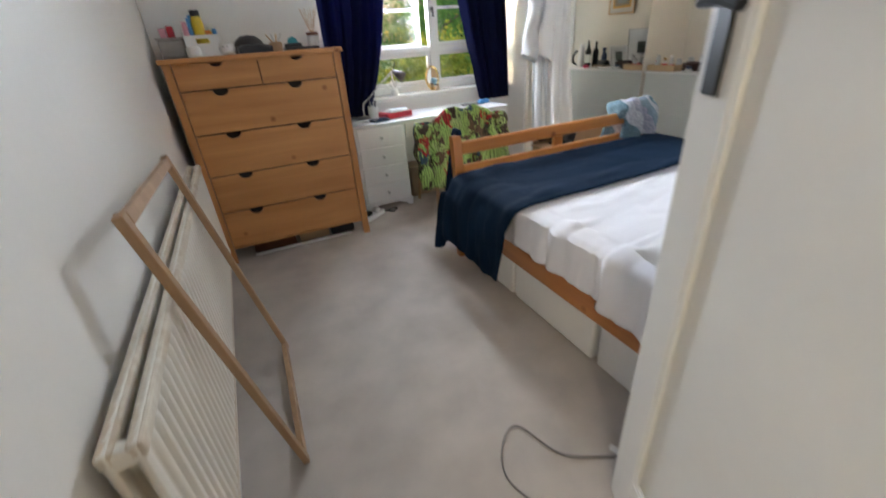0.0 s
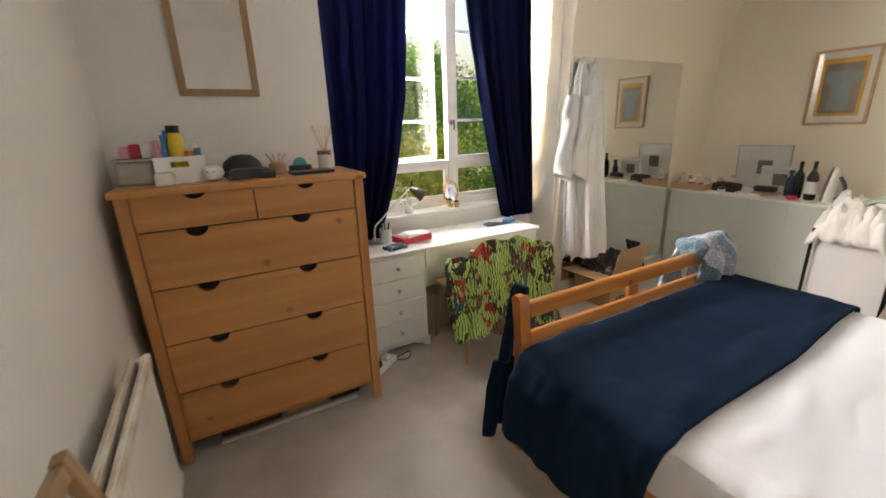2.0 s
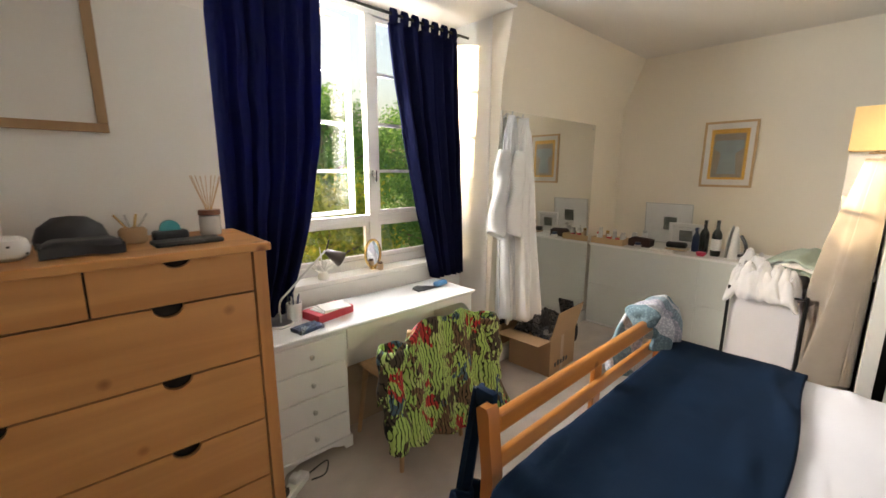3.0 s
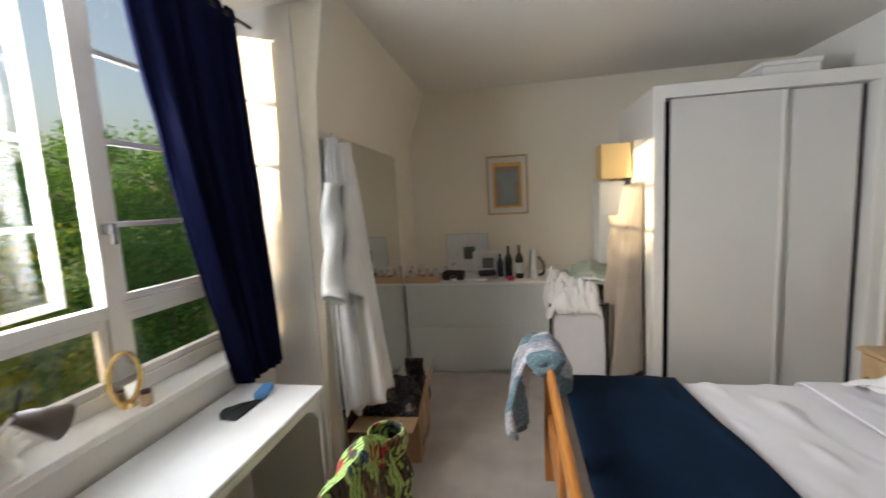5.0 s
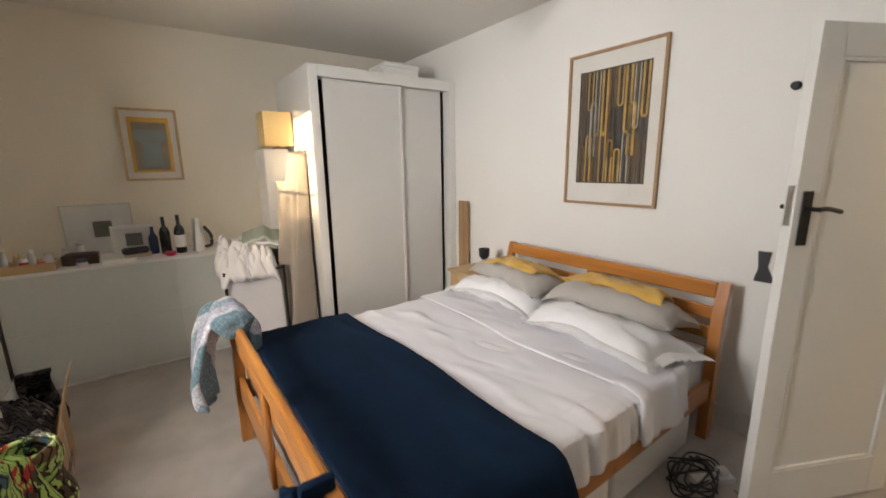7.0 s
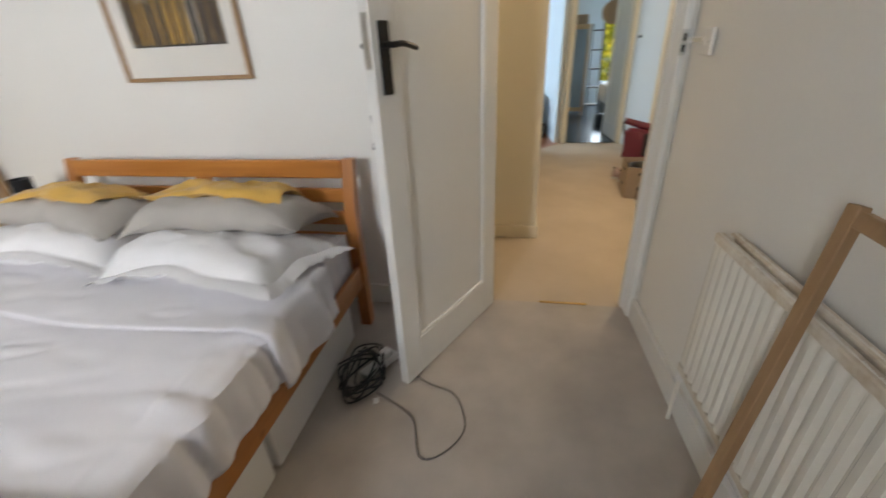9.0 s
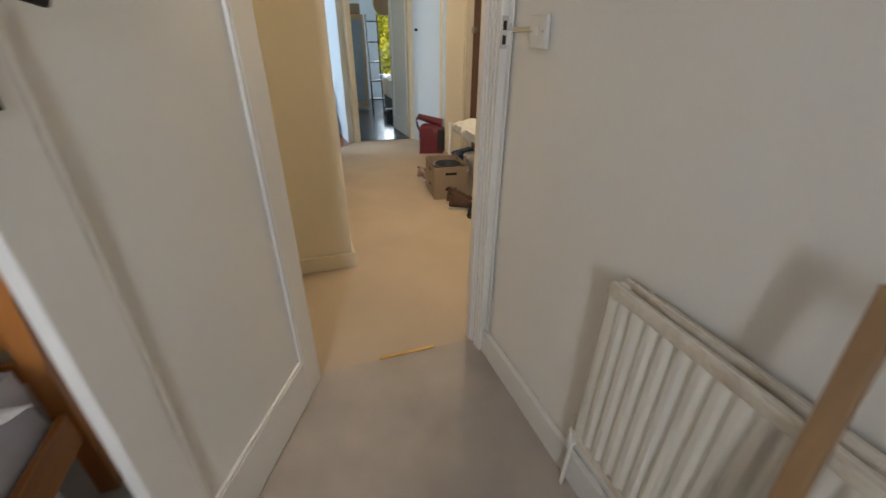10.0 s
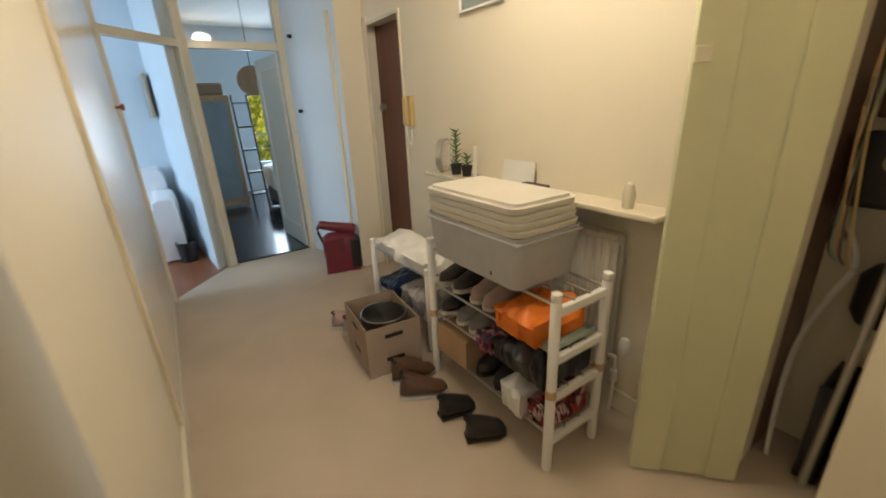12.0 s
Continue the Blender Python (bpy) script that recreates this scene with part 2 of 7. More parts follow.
# ---- building helpers ----
def box(bm, x0, y0, z0, x1, y1, z1, bevel=0.0, m=None):
    """A box between two corners, with rounded edges where bevel is given."""
    r = bmesh.ops.create_cube(bm, size=1)
    vs = r["verts"]
    mat4 = Matrix.Translation(((x0 + x1) / 2, (y0 + y1) / 2, (z0 + z1) / 2)) @ Matrix.Diagonal((abs(x1 - x0), abs(y1 - y0), abs(z1 - z0), 1))
    bmesh.ops.transform(bm, matrix=(m @ mat4) if m else mat4, verts=vs)
    if bevel > 0:
        es = list({e for v in vs for e in v.link_edges})
        bmesh.ops.bevel(bm, geom=es, offset=bevel, segments=2, affect="EDGES", profile=0.5)
    return bm


def tube(bm, a, b, r0, r1=None, n=16, cap=True):
    """A round bar from a to b."""
    a, b = Vector(a), Vector(b)
    d = b - a
    q = d.to_track_quat("Z", "Y").to_matrix().to_4x4()
    bmesh.ops.create_cone(bm, cap_ends=cap, segments=n, radius1=r0, radius2=r0 if r1 is None else r1, depth=d.length, matrix=Matrix.Translation((a + b) / 2) @ q)
    return bm


def lathe(bm, profile, n=24, m=None):
    """A turned body round z from (radius, height) rows."""
    rings = []
    for r, z in profile:
        ring = [Vector((r * math.cos(2 * math.pi * i / n), r * math.sin(2 * math.pi * i / n), z)) for i in range(n)]
        rings.append([bm.verts.new((m @ v) if m else v) for v in ring])
    for a, b in zip(rings, rings[1:]):
        for i in range(n):
            bm.faces.new((a[i], a[(i + 1) % n], b[(i + 1) % n], b[i]))
    if profile[0][0] > 1e-4:
        bm.faces.new(rings[0][::-1])
    if profile[-1][0] > 1e-4:
        bm.faces.new(rings[-1])
    return bm


def cord(bm, pts, r, n=8, steps=6):
    """A bent round cord through points, smoothly."""
    ps = [Vector(p) for p in pts]
    out = []
    for i in range(len(ps) - 1):
        p0, p1, p2, p3 = ps[max(i - 1, 0)], ps[i], ps[i + 1], ps[min(i + 2, len(ps) - 1)]
        for k in range(steps):
            t = k / steps
            out.append(0.5 * ((2 * p1) + (p2 - p0) * t + (2 * p0 - 5 * p1 + 4 * p2 - p3) * t * t + (3 * p1 - p0 - 3 * p2 + p3) * t ** 3))
    out.append(ps[-1])
    rings = []
    for i, p in enumerate(out):
        d = (out[min(i + 1, len(out) - 1)] - out[max(i - 1, 0)]).normalized()
        q = d.to_track_quat("Z", "Y")
        rings.append([bm.verts.new(p + q @ Vector((r * math.cos(2 * math.pi * k / n), r * math.sin(2 * math.pi * k / n), 0))) for k in range(n)])
    for a, b in zip(rings, rings[1:]):
        for k in range(n):
            bm.faces.new((a[k], a[(k + 1) % n], b[(k + 1) % n], b[k]))
    bm.faces.new(rings[0][::-1]), bm.faces.new(rings[-1])
    return bm


def sheet(bm, f, nu, nv, closed=False):
    """A surface from f(u, v), u and v from 0 to 1."""
    g = [[bm.verts.new(f(i / nu, j / nv)) for j in range(nv + 1)] for i in range(nu + (0 if closed else 1))]
    for i in range(nu):
        a, b = g[i], g[(i + 1) % len(g)]
        for j in range(nv):
            bm.faces.new((a[j], b[j], b[j + 1], a[j + 1]))
    return bm


def prism(bm, pts, z0, z1):
    """An upright block over an outline in plan."""
    lo = [bm.verts.new((x, y, z0)) for x, y in pts]
    hi = [bm.verts.new((x, y, z1)) for x, y in pts]
    k = len(pts)
    bm.faces.new(lo[::-1]), bm.faces.new(hi)
    for i in range(k):
        bm.faces.new((lo[i], lo[(i + 1) % k], hi[(i + 1) % k], hi[i]))
    return bm


def prism_y(bm, pts, y0, y1):
    """A block over an outline in x and z, from y0 to y1."""
    lo = [bm.verts.new((x, y0, z)) for x, z in pts]
    hi = [bm.verts.new((x, y1, z)) for x, z in pts]
    k = len(pts)
    bm.faces.new(lo), bm.faces.new(hi[::-1])
    for i in range(k):
        bm.faces.new((lo[i], hi[i], hi[(i + 1) % k], lo[(i + 1) % k]))
    return bm


def finish(name, bm, mat, smooth=False, thick=0.0, subd=0):
    bmesh.ops.recalc_face_normals(bm, faces=bm.faces)
    me = bpy.data.meshes.new(name)
    bm.to_mesh(me)
    bm.free()
    me.materials.append(mat)
    if smooth:
        me.polygons.foreach_set("use_smooth", [True] * len(me.polygons))
        me.set_sharp_from_angle(angle=radians(40))
    ob = new(name, me)
    if thick:
        md = ob.modifiers.new("thickness", "SOLIDIFY")
        md.thickness, md.offset = thick, 0
    if subd:
        md = ob.modifiers.new("soft", "SUBSURF")
        md.levels = md.render_levels = subd
    return ob


def structure(name, bm, mat, label="", **k):
    return tagged(finish(name, bm, mat, **k), label, "", "", "structure")


def thing(name, label, category, at=(0, 0, 0), m=None, group=""):
    ob = new(name)
    ob.empty_display_size = 0.1
    ob.matrix_basis = m if m else Matrix.Translation(at)
    return tagged(ob, label, category, group)


def part(name, bm, mat, parent, label="", **k):
    """One mesh under a thing, its shape given in the thing's own coordinates."""
    ob = finish(name, bm, mat, **k)
    ob.parent = parent
    return tagged(ob, label) if label else ob


def single(name, bm, mat, label, category, at=(0, 0, 0), m=None, group="", **k):
    """A thing of one mesh."""
    ob = finish(name, bm, mat, **k)
    ob.matrix_basis = m if m else Matrix.Translation(at)
    return tagged(ob, label, category, group)


def nb():
    return bmesh.new()


def wob(x, y, z, s=1.0):
    return noise.noise(Vector((x * s, y * s, z * s)))


# ---- structure ----
CEIL = 2.70
DW = 0.765  # doorway's far jamb
structure("floor", box(nb(), -0.35, 1.2, -0.06, 5.2, 5.4, 0.0), M_CARPET, "worn beige grey fitted carpet with faint marks")
structure("floor_hall", prism(nb(), [(-1.75, 1.2), (-1.75, -3.04), (0.0, -3.04), (0.56, -2.42), (1.3, -2.42), (1.3, 1.2)], -0.06, 0.0), M_HALLCARPET, "beige fitted carpet in the hallway")
bm = nb()
prism(bm, [(-0.003, 1.15), (-0.12, 4.95), (-0.30, 4.95), (-0.2, 1.15)], 0, CEIL)
structure("wall_west", bm, M_WALL, "off-white painted plaster wall")
# the window wall: a sloping top, and a deep opening for the window
NX0, NX1, NY = 0.96, 2.82, 4.79


def north_piece(bm, x0, x1):
    prof = [(NY, 0.0), (NY, 2.22), (4.60, CEIL), (5.35, CEIL), (5.35, 0.0)]
    a = [bm.verts.new((x0, y, z)) for y, z in prof]
    b = [bm.verts.new((x1, y, z)) for y, z in prof]
    bm.faces.new(a), bm.faces.new(b[::-1])
    for i in range(5):
        bm.faces.new((a[i], b[i], b[(i + 1) % 5], a[(i + 1) % 5]))


bm = nb()
north_piece(bm, -0.3, NX0)
structure("wall_north", bm, M_WALL, "off-white painted plaster wall behind the chest")
bm = nb()
north_piece(bm, NX1 + 0.012, 5.2)
bm.faces.ensure_lookup_table()
es = [e for e in bm.edges if all(abs(v.co.x - NX1 - 0.012) < 1e-4 and v.co.y < 4.9 for v in e.verts)]
bmesh.ops.bevel(bm, geom=es, offset=0.05, segments=4, affect="EDGES", profile=0.5)
structure("wall_north", bm, M_BOUNCEWALL, "painted plaster wall with a rounded corner beside the window, warm bounce put into its colour", smooth=True)
structure("window_reveal", prism(nb(), [(NX1, 4.845), (NX1, 5.35), (NX1 + 0.0115, 5.35), (NX1 + 0.0115, 4.845)], 0, CEIL), M_WALL, "white painted reveal beside the window")
structure("wall_under_window", box(nb(), NX0, 5.14, 0, NX1, 5.4, 0.85), M_WALL)
bm = box(nb(), NX0, 4.62, 2.66, NX1, 5.4, 2.9)
structure("window_head", bm, M_WALL)
structure("wall_east", box(nb(), 4.93, 1.0, 0, 5.15, 5.0, CEIL), M_BOUNCEWALL, "painted plaster wall with warm sun bounce put into its cream colour")
bm = nb()
box(bm, DW, 1.15, 0, 5.15, 1.28, CEIL)
box(bm, 0.03, 1.15, 2.03, DW, 1.28, CEIL)
structure("wall_south", bm, M_WALL, "off-white painted plaster wall behind the bed")
structure("ceiling", box(nb(), -0.35, 1.08, CEIL, 5.2, 5.4, CEIL + 0.15), M_CEIL, "off-white plain ceiling")
# skirting boards
bm = nb()
prism(bm, [(-0.002, 1.28), (-0.112, 4.79), (-0.094, 4.79), (0.018, 1.28)], 0.0, 0.12)
structure("baseboard_west", bm, M_GLOSS, "white painted skirting board")
bm = nb()
box(bm, -0.1, 4.772, 0.0, NX0, 4.79, 0.12, 0.003)
box(bm, NX1, 4.772, 0.0, 4.93, 4.79, 0.12, 0.003)
structure("baseboard_north", bm, M_GLOSS, "white painted skirting board")
structure("baseboard_south", box(nb(), DW + 0.06, 1.28, 0.0, 4.9, 1.298, 0.12, 0.003), M_GLOSS, "white painted skirting board")

# ---- window ----
WY = 5.30
win = structure("window_1", box(nb(), NX0 - 0.02, 5.11, 0.85, NX1 + 0.02, 5.34, 0.885, 0.006), M_GLOSS, "white painted steel casement window with small panes and a deep sill")


def wpart(name, bm, mat=None, parent=None, label=""):
    return part(name, bm, mat or M_GLOSS, parent or win, label)


bm = nb()
box(bm, NX0, WY - 0.03, 0.885, NX1, WY + 0.03, 0.945, 0.004)
box(bm, NX0, WY - 0.03, 2.60, NX1, WY + 0.03, 2.66, 0.004)
box(bm, NX0, WY - 0.03, 0.945, NX0 + 0.06, WY + 0.03, 2.6, 0.004)
box(bm, NX1 - 0.06, WY - 0.03, 0.945, NX1, WY + 0.03, 2.6, 0.004)
MULL = 2.065
for x in (MULL, 1.30):
    box(bm, x - 0.035, WY - 0.03, 0.945, x + 0.035, WY + 0.03, 2.6, 0.004)
for a, b in ((NX0 + 0.06, 1.265), (1.335, MULL - 0.035), (MULL + 0.035, NX1 - 0.06)):
    box(bm, a, WY - 0.028, 1.215, b, WY + 0.028, 1.265, 0.003)
wpart("window_frame", bm)


def casement(x0, x1, z0, z1, bars, m=None):
    """An opening light with its glazing bars and pane; m turns it on its hinge."""
    hold = part("sash", box(box(box(box(nb(), 0, -0.018, 0, x1 - x0, 0.018, 0.03, 0.003), 0, -0.018, z1 - z0 - 0.03, x1 - x0, 0.018, z1 - z0, 0.003), 0, -0.018, 0.03, 0.03, 0.018, z1 - z0 - 0.03, 0.003), x1 - x0 - 0.03, -0.018, 0.03, x1 - x0, 0.018, z1 - z0 - 0.03, 0.003), M_GLOSS, win)
    hold.matrix_basis = Matrix.Translation((x0, WY, z0)) @ (m or Matrix.Identity(4))
    for z in bars:
        part("glazing_bar", box(nb(), 0.03, -0.012, z - z0 - 0.011, x1 - x0 - 0.03, 0.012, z - z0 + 0.011, 0.002), M_GLOSS, hold)
    pane = part("pane", box(nb(), 0.03, -0.002, 0.03, x1 - x0 - 0.03, 0.002, z1 - z0 - 0.03), M_GLASS, hold)
    pane.visible_shadow = False
    return hold


BARS = (1.575, 1.90, 2.235)
casement(MULL + 0.036, NX1 - 0.061, 1.266, 2.599, BARS)
casement(1.336, MULL - 0.036, 1.266, 2.599, BARS, pose(0, 0, 0, 0, 0, 13))
casement(NX0 + 0.061, 1.264, 1.266, 2.599, BARS)
for a, b in ((NX0 + 0.061, 1.264), (1.336, MULL - 0.036), (MULL + 0.036, NX1 - 0.061)):
    casement(a, b, 0.946, 1.214, ())
wpart("window_latch", box(box(nb(), MULL - 0.012, WY - 0.06, 1.54, MULL + 0.012, WY - 0.03, 1.58, 0.003), MULL - 0.008, WY - 0.075, 1.5, MULL + 0.008, WY - 0.06, 1.58, 0.003), M_BLACKMETAL, None, "dark metal catch")

# ---- doorway and door ----
bm = nb()
box(bm, 0.0, 1.145, 0, 0.03, 1.285, 2.03, 0.003)
box(bm, DW - 0.002, 1.145, 0, DW + 0.025, 1.285, 2.03, 0.003)
box(bm, 0.03, 1.145, 2.0, DW - 0.002, 1.285, 2.03, 0.003)
box(bm, 0.03, 1.16, 0, 0.045, 1.20, 2.0)
box(bm, DW - 0.015, 1.16, 0, DW - 0.002, 1.20, 2.0)
for y0, y1, x1 in ((1.205, 1.212, 0.036), (1.236, 1.243, 0.035), (1.262, 1.268, 0.034)):
    box(bm, 0.03, y0, 0, x1, y1, 2.0)
box(bm, 0.0, 1.288, 0, 0.005, 1.312, 2.03, 0.002)
box(bm, DW + 0.0255, 1.2805, 0, DW + 0.08, 1.30, 2.09, 0.004)
structure("door_frame", bm, M_GLOSS, "white gloss painted door frame")
structure("threshold", box(nb(), 0.22, 1.19, 0.001, 0.48, 1.205, 0.007, 0.002), M_BRASS, "brass carpet threshold strip")
hinge = Vector((DW - 0.008, 1.235, 0.012))
free = Vector((1.09, 1.912, 0.012))
ang = math.degrees(math.atan2(free.y - hinge.y, free.x - hinge.x))
LEAF = (free - hinge).length
door = thing("door_1", "white painted single-panel bedroom door standing open into the room", "door", m=Matrix.Translation(hinge) @ pose(0, 0, 0, 0, 0, ang))
door["kind"] = "structure"
bm = nb()
H = 1.975
for x0, z0, x1, z1 in ((0, 0, 0.105, H), (LEAF - 0.105, 0, LEAF, H), (0.105, 0, LEAF - 0.105, 0.19), (0.105, H - 0.11, LEAF - 0.105, H)):
    box(bm, x0, -0.02, z0, x1, 0.02, z1, 0.002)
part("leaf_frame", bm, M_GLOSS, door)
part("leaf_panel", box(nb(), 0.10, -0.008, 0.185, LEAF - 0.10, 0.008, H - 0.105), M_GLOSS, door)
bm = nb()
for s in (-1, 1):
    y0, y1 = (0.008, 0.019) if s > 0 else (-0.019, -0.008)
    for x0, z0, x1, z1 in ((0.105, 0.19, 0.12, H - 0.11), (LEAF - 0.12, 0.19, LEAF - 0.105, H - 0.11), (0.12, 0.19, LEAF - 0.12, 0.205), (0.12, H - 0.125, LEAF - 0.12, H - 0.11)):
        box(bm, x0, y0, z0, x1, y1, z1, 0.004)
part("panel_moulding", bm, M_GLOSS, door)
for s in (-1, 1):
    h = part("handle_plate", box(nb(), LEAF - 0.072, s * 0.02, 1.195, LEAF - 0.028, s * 0.027, 1.40, 0.003), M_BLACKMETAL, door, "black iron lever handle on a long plate")
    bm = tube(nb(), (LEAF - 0.05, s * 0.026, 1.335), (LEAF - 0.05, s * 0.07, 1.335), 0.009)
    cord(bm, [(LEAF - 0.05, s * 0.066, 1.335), (LEAF - 0.09, s * 0.068, 1.337), (LEAF - 0.15, s * 0.066, 1.325)], 0.009)
    part("lever", bm, M_BLACKMETAL, h, smooth=True)
part("latch_plate", box(nb(), LEAF - 0.001, -0.012, 1.27, LEAF + 0.002, 0.012, 1.42), M_STEEL, door, "steel latch plate")
for z in (0.25, 1.65):
    part("hinge", tube(nb(), (-0.004, -0.024, z), (-0.004, -0.024, z + 0.08), 0.006), M_STEEL, door, "steel butt hinge")

# ---- hallway ----
HC = 2.62
bm = nb()
prism(bm, [(0.48, 0.32), (0.48, -2.42), (0.60, -2.42), (0.60, 0.20), (1.3, 0.20), (1.3, 0.32)], 0, HC)
structure("wall_hall_left", bm, M_HALL, "cream painted hallway wall")
structure("wall_hall_nook", box(nb(), 1.0, 0.32, 0, 1.12, 1.15, HC), M_HALL)
bm = nb()
box(bm, -1.40, 0.745 - 1.85, 0, -1.20, 0.72, HC)
box(bm, -1.45, -1.54, 0, -1.20, -1.105, HC)
box(bm, -1.45, -2.13, 1.96, -1.20, -1.54, HC)
box(bm, -1.6, -3.0, 0, -0.98, -2.13, HC)
box(bm, -1.2, -1.105, 0, -1.199, -1.104, 0.01)
structure("wall_hall_entry", bm, M_HALL, "cream painted hallway wall with the entrance door")
prism(nb(), [(0, 0), (1, 0), (0, 1)], 0, 1).free()
bm = nb()
prism(bm, [(-0.98, -2.13), (-0.80, -2.99), (-0.98, -2.99)], 0, HC)
structure("wall_hall_angle", bm, M_BLUEWALL, "grey-blue painted wall at the end of the hallway")
structure("ceiling_hall", box(nb(), -1.8, -3.1, HC, 1.3, 1.15, HC + 0.1), M_CEIL, "plain hallway ceiling")
structure("wall_hall_west_end", box(box(nb(), -1.75, 1.15, 0, -0.001, 1.28, HC), -1.40, 0.95, 0, -1.20, 1.15, HC), M_HALL)
bm = nb()
box(bm, -1.20, -1.105, 0.0, -1.182, 0.46, 0.1, 0.003)
box(bm, 0.462, -2.42, 0.0, 0.48, 0.338, 0.1, 0.003)
box(bm, 0.48, 0.32, 0.0, 1.0, 0.338, 0.1, 0.003)
structure("baseboard_hall", bm, M_CREAMGLOSS, "cream painted skirting board")
# ---- chest of drawers ----
def chest_of_drawers():
    """Six-drawer pine chest; its own origin is the front left foot, y into the wall."""
    W, D, HH = 1.01, 0.46, 1.32
    t = thing("chest_of_drawers", "large antique pine chest of six drawers with half-moon grips", "chest of drawers", m=pose(-0.045, 4.31, 0, 0, 0, -0.8))
    part("top", box(nb(), -0.012, -0.025, HH - 0.028, W + 0.012, D, HH, 0.004), M_PINE, t)
    for x in (0.0, W - 0.045):
        for y in (0.0, D - 0.05):
            part("leg", box(nb(), x, y, 0, x + 0.045, y + 0.045, HH - 0.028, 0.003), M_PINEV, t)
    for x in (0.008, W - 0.024):
        part("side_panel", box(nb(), x, 0.045, 0.11, x + 0.016, D - 0.05, HH - 0.03), M_PINEV, t)
    part("back", box(nb(), 0.045, D - 0.02, 0.11, W - 0.045, D - 0.01, HH - 0.03), M_PINE, t)
    # near-black sheet paints the shade that shows between fronts and through grips
    part("inside", box(nb(), 0.03, 0.035, 0.12, W - 0.03, 0.05, HH - 0.04), M_GAPSHADE, t, "dark sheet standing in for the shade between the drawers")
    part("bottom_rail", box(nb(), 0.045, 0.012, 0.105, W - 0.045, 0.035, 0.12, 0.002), M_PINE, t)
    rows = [(1.146, 1.300), (0.891, 1.139), (0.629, 0.884), (0.379, 0.622), (0.125, 0.372)]
    for k, (z0, z1) in enumerate(rows):
        spans = [(0.05, W / 2 - 0.003), (W / 2 + 0.003, W - 0.05)] if k == 0 else [(0.05, W - 0.05)]
        for x0, x1 in spans:
            d = part("drawer_front", drawer_with_grips(x0, x1, z0, z1, 1 if k == 0 else 2), M_PINE, t)
    return t


def drawer_with_grips(x0, x1, z0, z1, grips):
    """A drawer front with half-moon notches cut into its upper edge."""
    bm = nb()
    cs = [(x0 + x1) / 2] if grips == 1 else [x0 + (x1 - x0) * 0.23, x0 + (x1 - x0) * 0.71]
    pts = [(x0, z0), (x1, z0), (x1, z1)]
    for c in reversed(cs):
        pts += [(c + 0.043 * math.cos(a), z1 - 0.036 * math.sin(a)) for a in [math.pi * i / 10 for i in range(11)]]
    pts.append((x0, z1))
    prism_y(bm, pts, 0.008, 0.028)
    return bm


chest_of_drawers()


# ---- radiator ----
def radiator(name, label, length, height, m):
    """A double panel radiator with fluted faces; x along the wall, y out of it."""
    t = thing(name, label, "radiator", m=m)
    for k, y in enumerate((0.028, 0.068)):
        bm = nb()
        n = round(length / 0.040)

        def f(u, v, y=y):
            x = u * length
            edge = min(1, min(u, 1 - u) * 30) * min(1, min(v, 1 - v) * 14)
            return Vector((x, y + 0.010 * edge * (0.5 + 0.5 * math.tanh(2.5 * math.sin(u * n * 2 * math.pi))), 0.02 + v * height))
        sheet(bm, f, n * 8, 14)
        part("panel", bm, M_RAD, t, thick=0.012, smooth=True)
        part("panel_rim", box(box(nb(), 0, y - 0.012, 0.02 + height - 0.03, length, y + 0.014, 0.02 + height, 0.006), 0, y - 0.012, 0.02, length, y + 0.014, 0.05, 0.006), M_RADWORN, t)
    for x in (0.0, length - 0.03):
        part("end_manifold", box(nb(), x, 0.03, height - 0.02, x + 0.03, 0.078, height + 0.015, 0.006), M_RAD, t)
    bm = nb()
    tube(bm, (-0.03, 0.045, -0.262), (-0.03, 0.045, 0.06), 0.0075)
    tube(bm, (-0.03, 0.045, 0.06), (0.01, 0.045, 0.06), 0.009)
    part("valve", lathe(nb(), [(0.012, 0), (0.016, 0.01), (0.016, 0.05), (0.01, 0.06), (0.0, 0.062)], 14, pose(-0.03, 0.045, -0.06)), M_PLASTICWHITE, t)
    part("pipe", bm, M_RAD, t)
    return t


# x of the thing runs along +y of the room: turned by 90 degrees with y out of the wall towards +x
radiator("radiator", "cream white double panel radiator on the wall, worn at its edge", 1.90, 0.53, Matrix(((-0.015, 1, 0, -0.025), (1, 0.015, 0, 1.98), (0, 0, 1, 0.265), (0, 0, 0, 1))) @ pose(0, 0, 0))

# ---- empty frame leaning over the radiator ----
A, Bp = Vector((0.035, 2.385, 1.05)), Vector((0.02, 3.11, 1.02))
C, Dp = Vector((0.20, 2.50, 0.004)), Vector((0.205, 3.19, 0.004))
lean = thing("empty_picture_frame", "empty oak picture frame leaning on the wall over the radiator", "picture frame", at=(0.235, 2.85, 0))


